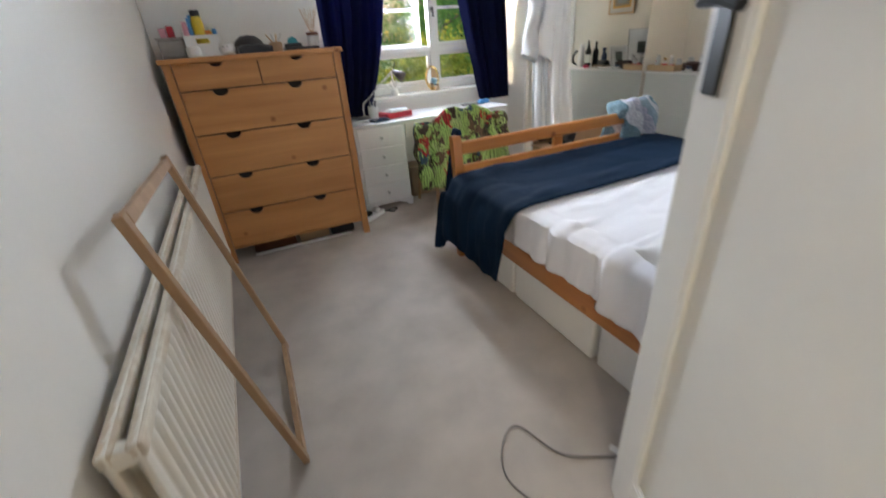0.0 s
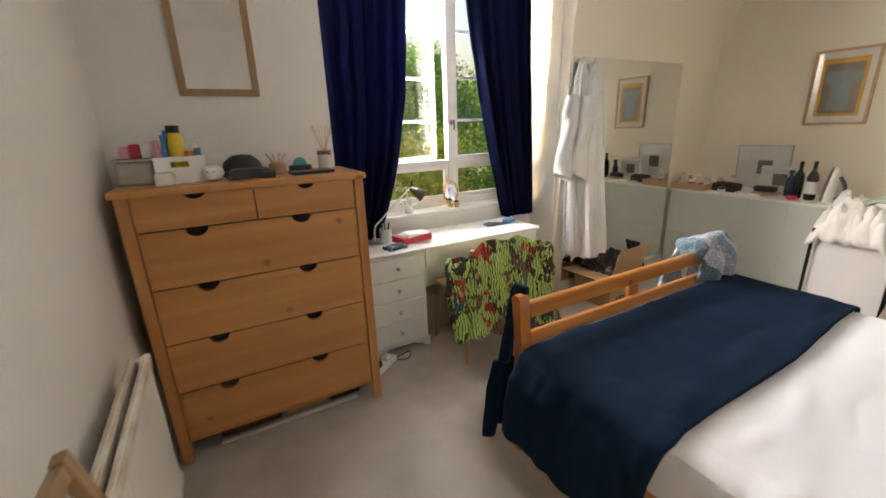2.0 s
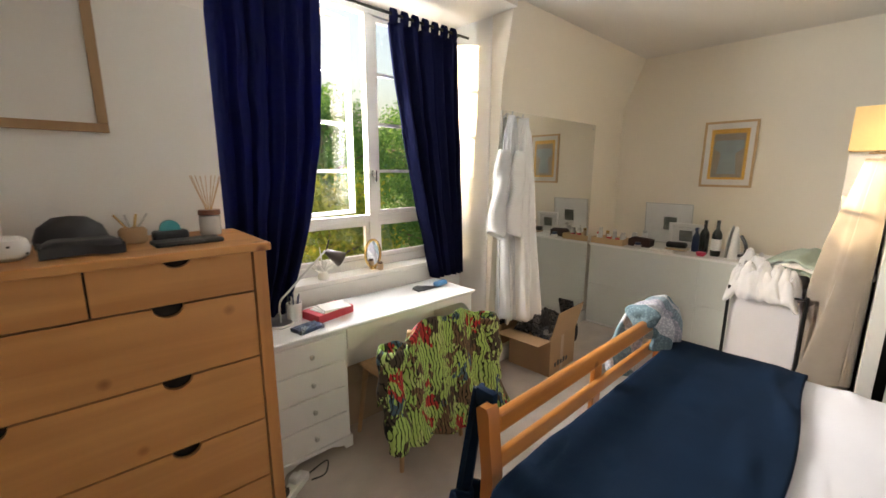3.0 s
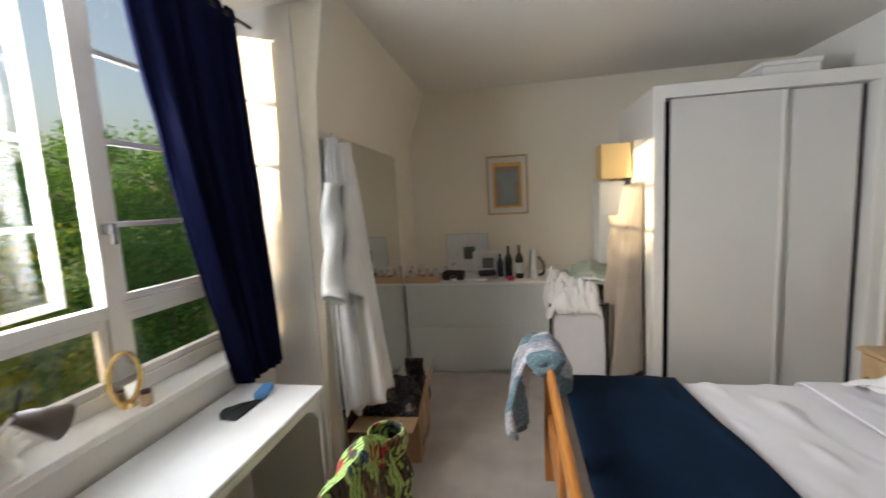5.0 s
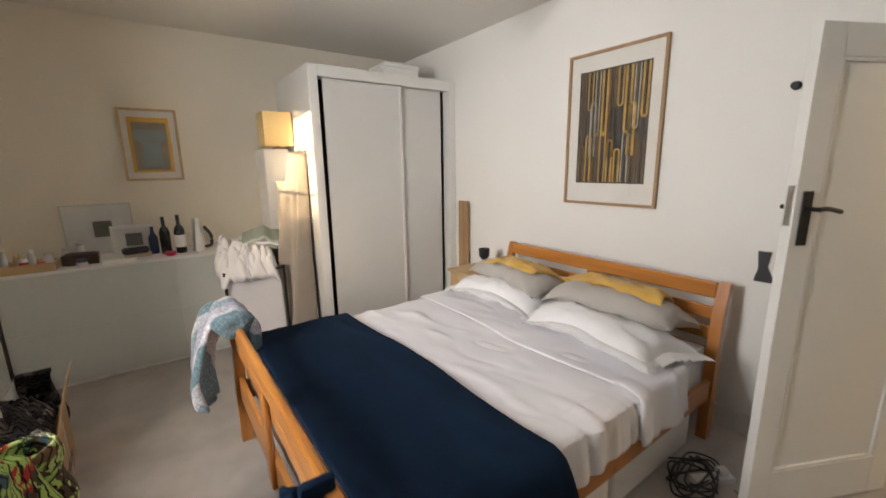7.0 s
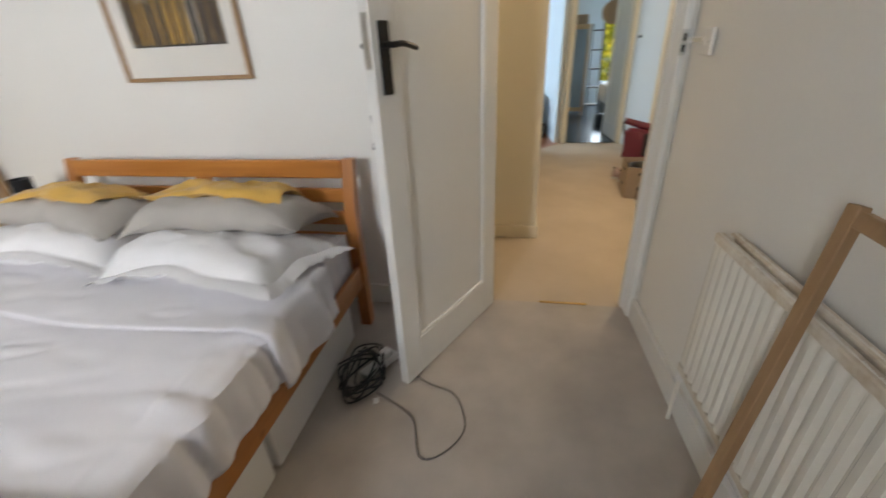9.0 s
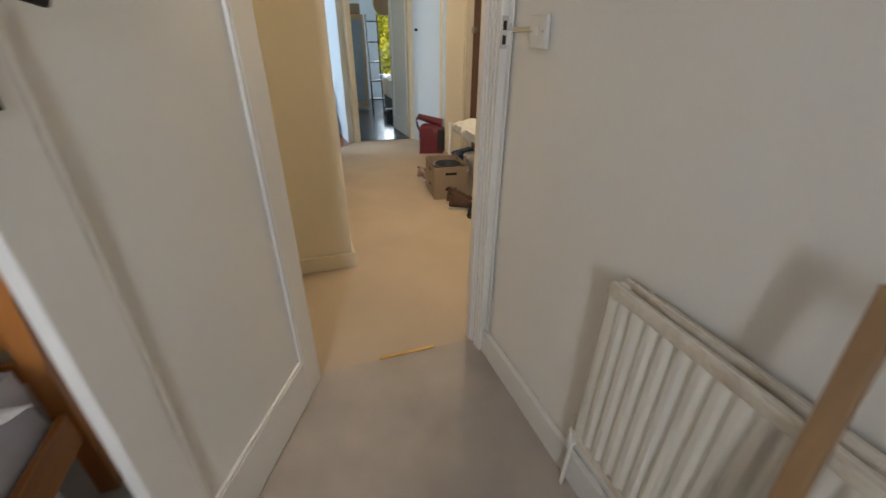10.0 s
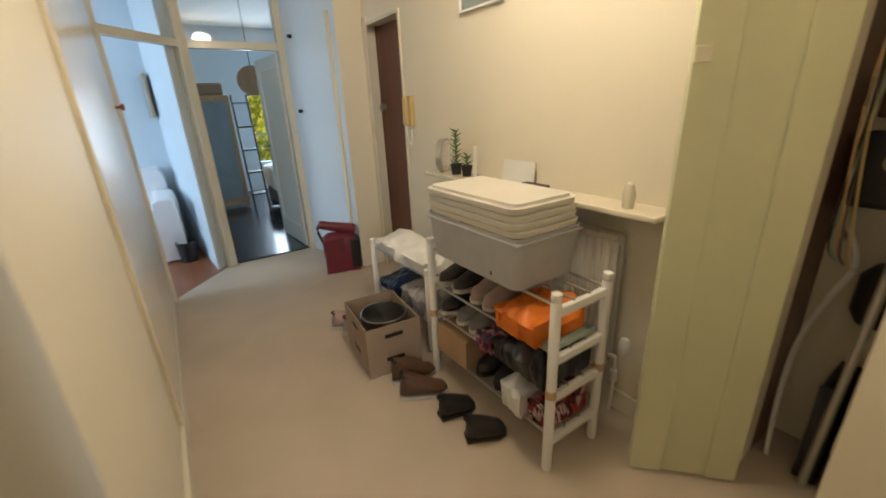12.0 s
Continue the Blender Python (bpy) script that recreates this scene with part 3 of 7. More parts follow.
def stick(a, b, w=0.031, t=0.022, off=(0.235, 2.85, 0), nrm=Vector((1, 0, 0.2))):
    o = Vector(off)
    a, b = Vector(a) - o, Vector(b) - o
    d = (b - a).normalized()
    s = d.cross(nrm).normalized()
    q = s.cross(d).normalized()
    bm = nb()
    vs = [[bm.verts.new(p + s * (w / 2 * i) + q * (t / 2 * j)) for i, j in ((-1, -1), (1, -1), (1, 1), (-1, 1))] for p in (a - d * 0, b + d * 0)]
    bm.faces.new(vs[0][::-1]), bm.faces.new(vs[1])
    for i in range(4):
        bm.faces.new((vs[0][i], vs[0][(i + 1) % 4], vs[1][(i + 1) % 4], vs[1][i]))
    bmesh.ops.recalc_face_normals(bm, faces=bm.faces)
    bmesh.ops.bevel(bm, geom=bm.edges[:], offset=0.002, segments=1, affect="EDGES")
    return bm


part("frame_stile", stick(A, C), M_OAK, lean)
part("frame_stile", stick(Bp, Dp), M_OAK, lean)
part("frame_rail", stick(A + Vector((0.004, 0.02, -0.02)), Bp + Vector((0.004, -0.02, -0.02))), M_OAK, lean)
part("frame_rail", stick(C + Vector((-0.006, 0.02, 0.025)), Dp + Vector((-0.006, -0.02, 0.025))), M_OAK, lean)


# ---- framed pictures ----
def framed(name, label, category, w, h, m, rim=0.025, frame_mat=None, board=None, depth=0.025, glass=True):
    """A frame hung flat; x to the right, z up, y out of the wall, origin at its lower left corner."""
    t = thing(name, label, category, m=m)
    bm = nb()
    for x0, z0, x1, z1 in ((0, 0, w, rim), (0, h - rim, w, h), (0, rim, rim, h - rim), (w - rim, rim, w, h - rim)):
        box(bm, x0, 0.002, z0, x1, depth, z1, 0.002)
    part("frame", bm, frame_mat or M_OAK, t)
    part("board", box(nb(), rim * 0.9, 0.003, rim * 0.9, w - rim * 0.9, depth * 0.45, h - rim * 0.9), board or M_PAPER, t)
    if glass:
        g = part("glazing", box(nb(), rim, depth * 0.6, rim, w - rim, depth * 0.66, h - rim), M_GLASS, t)
        g.visible_shadow = False
    return t


FACE_S = lambda x, y, z: Matrix(((-1, 0, 0, x), (0, -1, 0, y), (0, 0, 1, z), (0, 0, 0, 1)))  # on the window wall, facing -y
FACE_N = lambda x, y, z: Matrix.Translation((x, y, z))  # on the bed wall, facing +y
FACE_W = lambda x, y, z: Matrix(((0, -1, 0, x), (1, 0, 0, y), (0, 0, 1, z), (0, 0, 0, 1)))  # on the east wall, facing -x
FACE_E = lambda x, y, z: Matrix(((0, 1, 0, x), (1, 0, 0, y), (0, 0, 1, z), (0, 0, 0, 1)))

# ---- white desk ----
def desk():
    W, D, HH = 1.46, 0.42, 0.745
    t = thing("desk", "white painted dressing desk with four small drawers, under the window", "desk", at=(1.045, 4.68, 0))
    part("desktop", box(nb(), -0.012, -0.015, HH - 0.022, W, D + 0.01, HH, 0.008), M_DESKTOP, t)
    part("pedestal", box(nb(), 0.01, 0.012, 0.07, 0.44, D, HH - 0.022, 0.002), M_WHITEFURN, t)
    bm = prism_y(nb(), [(0.0, 0.07), (0.0, 0.0), (0.045, 0.0), (0.06, 0.025), (0.1, 0.035), (0.13, 0.05), (0.32, 0.05), (0.35, 0.035), (0.39, 0.025), (0.405, 0.0), (0.45, 0.0), (0.45, 0.07)], 0.002, 0.02)
    box(bm, 0.0, 0.02, 0.0, 0.018, D, 0.07), box(bm, 0.432, 0.02, 0.0, 0.45, D, 0.07)
    part("plinth", bm, M_WHITEFURN, t)
    for k in range(4):
        z0 = 0.085 + k * 0.157
        d = part("drawer", box(nb(), 0.03, -0.002, z0, 0.42, 0.014, z0 + 0.148, 0.005), M_WHITEFURN, t)
        part("knob", lathe(nb(), [(0.005, 0), (0.005, 0.012), (0.012, 0.016), (0.013, 0.024), (0.008, 0.03), (0, 0.031)], 14, pose(0.225, -0.002, z0 + 0.074, 90)), M_STEEL, d, "small round metal knob", smooth=True)
    part("end_panel", box(nb(), W - 0.03, 0.012, 0, W - 0.012, D, HH - 0.022), M_WHITEFURN, t)
    pts = [(0.45, HH - 0.022), (0.45, HH - 0.15)]
    pts += [(0.45 + 0.06 + 0.05 * math.sin(a) - 0.05 * 0, HH - 0.15 + 0.075 * (1 - math.cos(a)) / 1) for a in [math.pi / 2 * i / 6 for i in range(7)]]
    pts += [(W - 0.14 + 0.11 * (i / 6), HH - 0.075 - 0.075 * (i / 6) ** 2) for i in range(7)]
    pts += [(W - 0.03, HH - 0.022)]
    part("apron", prism_y(nb(), pts, 0.014, 0.03), M_WHITEFURN, t)
    part("modesty_panel", box(nb(), 0.44, D - 0.02, 0.35, W - 0.03, D - 0.008, HH - 0.022), M_WHITEFURN, t)
    return t


desk()

# ---- low cupboard along the east wall ----
LZ = 0.86
low = thing("low_cupboard", "pale grey-white low cupboard with a cream top along the wall", "cupboard", at=(4.35, 1.9, 0))
part("cupboard_top", box(nb(), -0.02, 0, LZ - 0.02, 0.575, 2.87, LZ, 0.003), M_WHITEFURN, low)
part("body", box(nb(), 0.02, 0.86, 0.0, 0.57, 2.86, LZ - 0.022), M_WHITEFURN, low)
for y0, y1 in ((0.865, 1.8605), (1.862, 2.855)):
    for z0, z1 in ((0.03, 0.435), (0.4365, LZ - 0.024)):
        part("drawer_front", box(nb(), 0.0, y0, z0, 0.018, y1, z1, 0.0015), M_LOWWALL, low)

# ---- wardrobe ----
ward = thing("wardrobe", "tall white sliding-door wardrobe with glossy grey-white doors and dark gaps", "wardrobe", at=(3.945, 1.283, 0))
WW, WD, WH = 1.45, 0.98, 2.33
part("side", box(nb(), 0, 0, 0, WD, 0.075, WH, 0.003), M_WARD, ward)
part("side", box(nb(), 0, WW - 0.075, 0, WD, WW, WH, 0.003), M_WARD, ward)
part("top", box(nb(), 0.0, 0.075, WH - 0.09, WD, WW - 0.075, WH, 0.003), M_WARD, ward)
part("base", box(nb(), 0.0, 0.075, 0, WD, WW - 0.075, 0.08, 0.003), M_WARD, ward)
# dark sheet behind the doors: the wardrobe's inner shade as a colour
part("inside", box(nb(), 0.12, 0.075, 0.08, 0.14, WW - 0.075, WH - 0.09), M_GAPSHADE, ward, "dark sheet standing in for the shade behind the doors")
d = part("sliding_door", box(nb(), 0.03, 0.60, 0.085, 0.055, WW - 0.125, WH - 0.095, 0.003), M_WARDDOOR, ward)
part("edge_profile", box(nb(), 0.024, 0.60, 0.085, 0.03, 0.625, WH - 0.095, 0.001), M_WARD, d)
d = part("sliding_door", box(nb(), 0.065, 0.135, 0.085, 0.09, 0.66, WH - 0.095, 0.003), M_WARDDOOR, ward)

# ---- bed ----
def bed():
    """Pine frame, x across and y along the bed, origin at the floor below the head's corner by the door."""
    W, L = 1.61, 2.15
    t = thing("bed_frame", "orange-toned pine double bed frame with slatted head and foot boards", "bed", at=(1.385, 1.46, 0))
    part("post", headpost(nb(), 0.0), M_BEDPINEV, t, smooth=True)
    part("post", headpost(nb(), W - 0.055), M_BEDPINEV, t, smooth=True)
    part("post", footpost(nb(), 0.0, L), M_BEDPINEV, t, smooth=True)
    part("post", footpost(nb(), W - 0.055, L), M_BEDPINEV, t, smooth=True)
    part("head_rail", box(nb(), 0.055, -0.02, 0.805, W - 0.055, 0.012, 0.892, 0.008), M_BEDPINE, t)
    for z in (0.69, 0.575, 0.46):
        part("head_slat", box(nb(), 0.055, 0.0, z, W - 0.055, 0.022, z + 0.07, 0.006), M_BEDPINE, t)
    part("head_middle", box(nb(), W / 2 - 0.045, -0.024, 0.30, W / 2 + 0.045, 0.0, 0.805, 0.005), M_BEDPINEV, t)
    part("foot_rail", box(nb(), 0.055, L - 0.045, 0.685, W - 0.055, L - 0.01, 0.765, 0.012), M_BEDPINE, t)
    part("foot_slat", box(nb(), 0.055, L - 0.055, 0.555, W - 0.055, L - 0.03, 0.625, 0.008), M_BEDPINE, t)
    part("foot_panel", box(nb(), 0.055, L - 0.05, 0.26, W - 0.055, L - 0.025, 0.40, 0.006), M_BEDPINE, t)
    part("foot_middle", box(nb(), W / 2 - 0.04, L - 0.03, 0.26, W / 2 + 0.04, L - 0.006, 0.70, 0.008), M_BEDPINEV, t)
    for x in (0.012, W - 0.037):
        part("side_rail", box(nb(), x, 0.055, 0.245, x + 0.025, L - 0.05, 0.36, 0.005), M_BEDPINEY, t)
    return t


def headpost(bm, x):
    prof = [(-0.045, 0.892), (-0.055, 0.87), (-0.03, 0.80), (-0.005, 0.55), (0.0, 0.0), (0.055, 0.0), (0.055, 0.5), (0.035, 0.72), (0.0, 0.85), (-0.01, 0.892)]
    a = [bm.verts.new((x, y, z)) for y, z in prof]
    b = [bm.verts.new((x + 0.055, y, z)) for y, z in prof]
    k = len(prof)
    bm.faces.new(a), bm.faces.new(b[::-1])
    for i in range(k):
        bm.faces.new((a[i], b[i], b[(i + 1) % k], a[(i + 1) % k]))
    bmesh.ops.recalc_face_normals(bm, faces=bm.faces)
    return bm


def footpost(bm, x, L):
    prof = [(L + 0.0, 0.80), (L + 0.015, 0.785), (L + 0.0, 0.68), (L - 0.015, 0.55), (L - 0.005, 0.3), (L - 0.005, 0.0), (L - 0.06, 0.0), (L - 0.06, 0.3), (L - 0.065, 0.55), (L - 0.05, 0.68), (L - 0.04, 0.785), (L - 0.03, 0.80)]
    a = [bm.verts.new((x, y, z)) for y, z in prof]
    b = [bm.verts.new((x + 0.055, y, z)) for y, z in prof]
    k = len(prof)
    bm.faces.new(a), bm.faces.new(b[::-1])
    for i in range(k):
        bm.faces.new((a[i], b[i], b[(i + 1) % k], a[(i + 1) % k]))
    bmesh.ops.recalc_face_normals(bm, faces=bm.faces)
    return bm


bed()
BX0, BX1, BY0, BY1 = 1.44, 2.98, 1.53, 3.53


def softbox(x0, y0, z0, x1, y1, z1, r=0.06, nx=40, ny=50, crumple=0.006, drop=0.0):
    """A mattress-like body whose top is gently uneven."""
    bm = nb()

    def f(u, v):
        a, b = u * 1.3 - 0.15, v * 1.24 - 0.12
        cx, cy = min(max(a, 0), 1), min(max(b, 0), 1)
        ox, oy = abs(a - cx), abs(b - cy)
        low = max(ox / 0.15, oy / 0.12)
        x, y = x0 + cx * (x1 - x0), y0 + cy * (y1 - y0)
        z = z1 - low * (z1 - z0)
        k = min(1, min(cx, 1 - cx) * (x1 - x0) / r) * min(1, min(cy, 1 - cy) * (y1 - y0) / r)
        if low == 0:
            z -= r * 0.6 * (1 - k) ** 2
        w = wob(x, y, z, 6) * crumple + wob(x + 9, y * 2.4, z, 15) * crumple * 0.5
        return Vector((x + (w * 1.5 if low else 0), y + (w if low else 0), z + w - (0.6 * r if low and low < 0.02 else 0)))
    sheet(bm, f, nx, ny)
    return bm


single("mattress", softbox(BX0, BY0, 0.33, BX1, BY1, 0.56, 0.06, 90, 110, 0.009), M_SHEET, "mattress with a fitted white cotton sheet on the pine bed", "mattress", smooth=True)


def over_bed(u_x, y, lift=0.0, side_drop=0.25, left=True):
    """The cloth's place at a distance u_x across the bed; beyond the edge it hangs down."""
    r = 0.035
    top = 0.562 + lift
    x = u_x
    if x < BX0:
        h = BX0 - x
        if h < r:
            return Vector((BX0 - h * 0.8 - 0.004 - lift, y, top - h * h / (2 * r)))
        return Vector((BX0 - 0.034 - lift, y, top - (h - r) - r * 0.5))
    if x > BX1:
        h = x - BX1
        if h < r:
            return Vector((BX1 + h * 0.8 + lift, y, top - h * h / (2 * r)))
        return Vector((BX1 + 0.034 + lift, y, top - (h - r) - r * 0.5))
    return Vector((x, y, top))


def cloth_on_bed(name, label, category, mat, xs, y_of, lift, nx, ny, folds, flare=0.12, out=0.0, thick=0.006):
    bm = nb()

    def f(u, v):
        x = xs[0] + (xs[1] - xs[0]) * u
        y0, y1 = y_of(x)
        y = y0 + (y1 - y0) * v
        p = over_bed(x, y, lift)
        fold = wob(x * 0.35 + y * 0.5 + 5, y * 1.1 - x * 0.3, 1.7, 3.0) * folds + max(0, wob(x * 1.2 + y, y * 3.2 - x, 0.3, 3.0)) ** 1.5 * folds * 1.3 + (wob(y * 6, x, 2.0, 1.5) * folds * 0.9 if x < BX0 + 0.05 else 0)
        if BX0 < x < BX1:
            p.z += abs(fold) + 0.2 * folds * max(0, wob(x * 3.0 + y * 0.6, y * 7.0, 4.1, 1.6)) ** 1.3
        else:
            p.x += -abs(fold) * 1.8 - 0.012 * abs(wob(y * 9, x * 3, 6.0, 1.5)) * min(1, (BX0 - x) * 12) - flare * (BX0 - x) - out * min(1, (BX0 - x) / 0.13) ** 0.7 if x < BX0 else abs(fold) * 1.8
        return p
    sheet(bm, f, nx, ny)
    return single(name, bm, mat, label, category, smooth=True, thick=thick)


cloth_on_bed("flat_sheet", "rumpled white cotton sheet spread over the mattress", "bed sheet", M_SHEET, (1.235, 3.16), lambda x: (1.86 + 0.12 * (x < BX0) * (BX0 - x) * 4, 3.3), 0.008, 170, 130, 0.020)
cloth_on_bed("sheet_fold", "turned-back white upper part of the top sheet across the bed", "bed sheet", M_SHEET, (1.20, 3.14), lambda x: (1.90, 2.34 + 0.02 * math.sin(x * 4)), 0.024, 120, 36, 0.016, thick=0.008)
cloth_on_bed("navy_throw", "dark navy wool throw laid across the foot of the bed", "throw", M_NAVY, (1.05, 3.20), lambda x: ((2.85 + 0.035 * (x - BX0) + 0.012 * math.sin(x * 5), 3.50) if x > BX0 else (2.85 + 0.06 * (BX0 - x), 3.50)), 0.030, 140, 50, 0.016, flare=0.12, out=0.075, thick=0.01)


def pillow(name, label, mat, w, d, h, m, flange=0.0):
    """A filled pillow with pinched corners."""
    bm = nb()

    def f(u, v, s=1):
        a, b = u * 2 - 1, v * 2 - 1
        pinch = 1 - 0.10 * (1 - abs(a) ** 2) * abs(b) ** 6 - 0.10 * (1 - abs(b) ** 2) * abs(a) ** 6
        zz = h * 0.5 * max(0, (1 - a ** 4)) ** 0.6 * max(0, (1 - b ** 4)) ** 0.6
        w2 = wob(a * 2 + w * 7, b * 2 + d * 9, s, 1.6) * 0.035 + abs(wob(a * 4 + w, b * 5, s, 1.8)) * 0.022
        droop = -0.045 * a * a * b * b * (1.2 + math.sin(a * 2 + b * 3 + w * 20))
        return Vector((a * w / 2 * pinch, b * d / 2 * pinch + 0.02 * math.sin(a * 5 + d * 9), s * zz + w2 * zz / h * 1.5 + droop))
    sheet(bm, lambda u, v: f(u, v, 1), 34, 28)
    sheet(bm, lambda u, v: f(u, v, -1), 34, 28)
    bmesh.ops.remove_doubles(bm, verts=bm.verts, dist=0.0008)
    if flange:
        def rim(u, v):
            t = u * 4
            side, k = int(t) % 4, t - int(t)
            a, b = ((k * 2 - 1, -1), (1, k * 2 - 1), (1 - k * 2, 1), (-1, 1 - k * 2))[side]
            p = f((a + 1) / 2, (b + 1) / 2, 1)
            return Vector((p.x + a * v * flange, p.y + b * v * flange, p.z + 0.018 * v * wob(a * 6, b * 6, w, 1.2) - 0.02 * v * v))
        sheet(bm, rim, 120, 4, closed=True)
    return single(name, bm, mat, label, "pillow", m=m, smooth=True)


pillow("pillow", "plump white pillow against the head of the bed", M_PILLOW, 0.78, 0.46, 0.17, pose(1.80, 1.91, 0.635, 10, 0, -7), flange=0.055)
pillow("pillow", "white pillow under an oatmeal one at the head of the bed", M_PILLOW, 0.70, 0.46, 0.16, pose(2.58, 1.86, 0.64, 10, 0, 6), flange=0.05)
pillow("pillow", "oatmeal cotton pillow lying on a white pillow", M_PILLOWGREY, 0.74, 0.44, 0.15, pose(1.83, 1.73, 0.725, 17, 0, 3))
pillow("pillow", "oatmeal cotton pillow beside the wardrobe", M_PILLOWGREY, 0.70, 0.46, 0.16, pose(2.56, 1.75, 0.72, 18, 0, -6))
pillow("cushion", "folded mustard yellow cloth on the oatmeal pillow", M_MUSTARD, 0.60, 0.30, 0.05, pose(1.86, 1.70, 0.82, 14, 0, 3))
pillow("cushion", "folded mustard yellow cloth on the far oatmeal pillow", M_MUSTARD, 0.54, 0.36, 0.05, pose(2.55, 1.75, 0.815, 16, 0, -6))

# under-bed storage drawers
for k, (y0, y1) in enumerate(((1.62, 2.36), (2.39, 2.98), (3.0, 3.52))):
    single("underbed_box", box(nb(), 0, 0, 0, 0.6, y1 - y0, 0.235, 0.012), M_WHITEFURN, "white storage box pushed under the bed", "storage box", at=(1.435, y0, 0.0), group="boxes under the bed")

# ---- mirror on the window wall ----
mir = thing("wall_mirror", "large frameless mirror screwed to the wall", "mirror", at=(2.88, 4.765, 0.16))
part("mirror_glass", box(nb(), 0, 0.0, 0, 1.42, 0.006, 1.86), M_MIRROR, mir)
part("mirror_edge", box(nb(), -0.002, 0.0065, -0.002, 1.422, 0.022, 1.862), M_PLASTICWHITE, mir)
for x in (0.04, 1.38):
    part("screw", tube(nb(), (x, -0.004, 1.82), (x, 0.0, 1.82), 0.008), M_STEEL, mir)


# ---- curtains ----
def curtain(name, label, xt, xb, zt, zb, y, waves, gather=1.6):
    """A hanging tab-top curtain; xt and xb are its edges at the rod and low down."""
    t = thing(name, label, "curtain", at=((xt[0] + xt[1]) / 2, y, zb))
    o = t.matrix_basis.translation
    bm = nb()

    def f(u, v):
        k = v  # 0 at the top, 1 at the hem
        s = k ** gather
        a, b = xt[0] + (xb[0] - xt[0]) * s, xt[1] + (xb[1] - xt[1]) * s
        x = a + (b - a) * u
        ph = u * waves * 2 * math.pi
        amp = 0.028 + 0.012 * k
        yy = y + amp * math.sin(ph + 0.6 * math.sin(k * 2)) + 0.012 * math.sin(ph * 2.3 + k)
        x += 0.012 * math.cos(ph) + 0.01 * wob(u * 3, k * 4, 0.5, 2)
        return Vector((x, yy, zt + (zb - zt) * k)) - o
    sheet(bm, f, int(waves * 16), 60)
    part("cloth", bm, M_CURTAIN, t, thick=0.003, smooth=True)
    n = 7
    for i in range(n):
        x = xt[0] + (xt[1] - xt[0]) * (i + 0.5) / n
        bm = nb()
        sheet(bm, lambda u, v, x=x: Vector((x - 0.022 + 0.044 * v, y + 0.018 * math.cos(u * 2 * math.pi), zt + 0.035 + 0.05 * math.sin(u * 2 * math.pi) * (1 if math.sin(u * 2 * math.pi) > 0 else 0.9) - 0.0)) - o, 16, 2, closed=True)
        part("tab", bm, M_CURTAIN, t, thick=0.003, smooth=True)
    return t


ROD_Z = 2.56
curtain("curtain", "dark navy tab-top cotton curtain hanging beside the chest of drawers", (0.99, 1.60), (1.0, 1.30), ROD_Z - 0.05, 0.76, 5.07, 6, 2.6)
curtain("curtain", "dark navy tab-top cotton curtain drawn to the mirror side", (2.08, 2.70), (2.45, 2.77), ROD_Z - 0.05, 0.76, 5.07, 5.5, 1.25)
rod = thing("curtain_rod", "thin dark metal curtain rod across the window recess", "curtain rod", at=(0.97, 5.07, ROD_Z))
part("rod", tube(nb(), (0, 0, 0), (1.845, 0, 0), 0.009), M_BLACKMETAL, rod)
part("bracket", tube(nb(), (1.76, 0, 0), (1.76, 0.2, 0), 0.006), M_BLACKMETAL, rod)
# ---- outdoors ----
def leaf_material(name, base, second):
    m = bpy.data.materials.new(name)
    m.use_nodes = True
    nt = m.node_tree
    nt.nodes.clear()
    n = nt.nodes
    o, d, t, x = n.new("ShaderNodeOutputMaterial"), n.new("ShaderNodeBsdfDiffuse"), n.new("ShaderNodeBsdfTranslucent"), n.new("ShaderNodeMixShader")
    g, r = n.new("ShaderNodeNewGeometry"), n.new("ShaderNodeValToRGB")
    r.color_ramp.elements[0].color, r.color_ramp.elements[1].color = (*base, 1), (*second, 1)
    nt.links.new(g.outputs["Random Per Island"], r.inputs[0])
    for s in (d, t):
        nt.links.new(r.outputs[0], s.inputs[0])
    x.inputs[0].default_value = 0.45
    nt.links.new(d.outputs[0], x.inputs[1]), nt.links.new(t.outputs[0], x.inputs[2]), nt.links.new(x.outputs[0], o.inputs[0])
    return m


M_LEAF = leaf_material("green_leaves", (0.06, 0.15, 0.04), (0.13, 0.24, 0.06))
M_LEAFY = leaf_material("yellow_green_leaves", (0.14, 0.22, 0.04), (0.34, 0.34, 0.05))
M_BARK = material("grey_brown_bark", (0.12, 0.09, 0.065), 0.9, 0.2, 4, 30, 0.6)
M_GRASS = material("lawn_ground", (0.07, 0.12, 0.035), 0.95, 0.2, 0.6, 20, 0.4)
M_SKYCARD = material("brick_far", (0.3, 0.2, 0.15), 0.9)


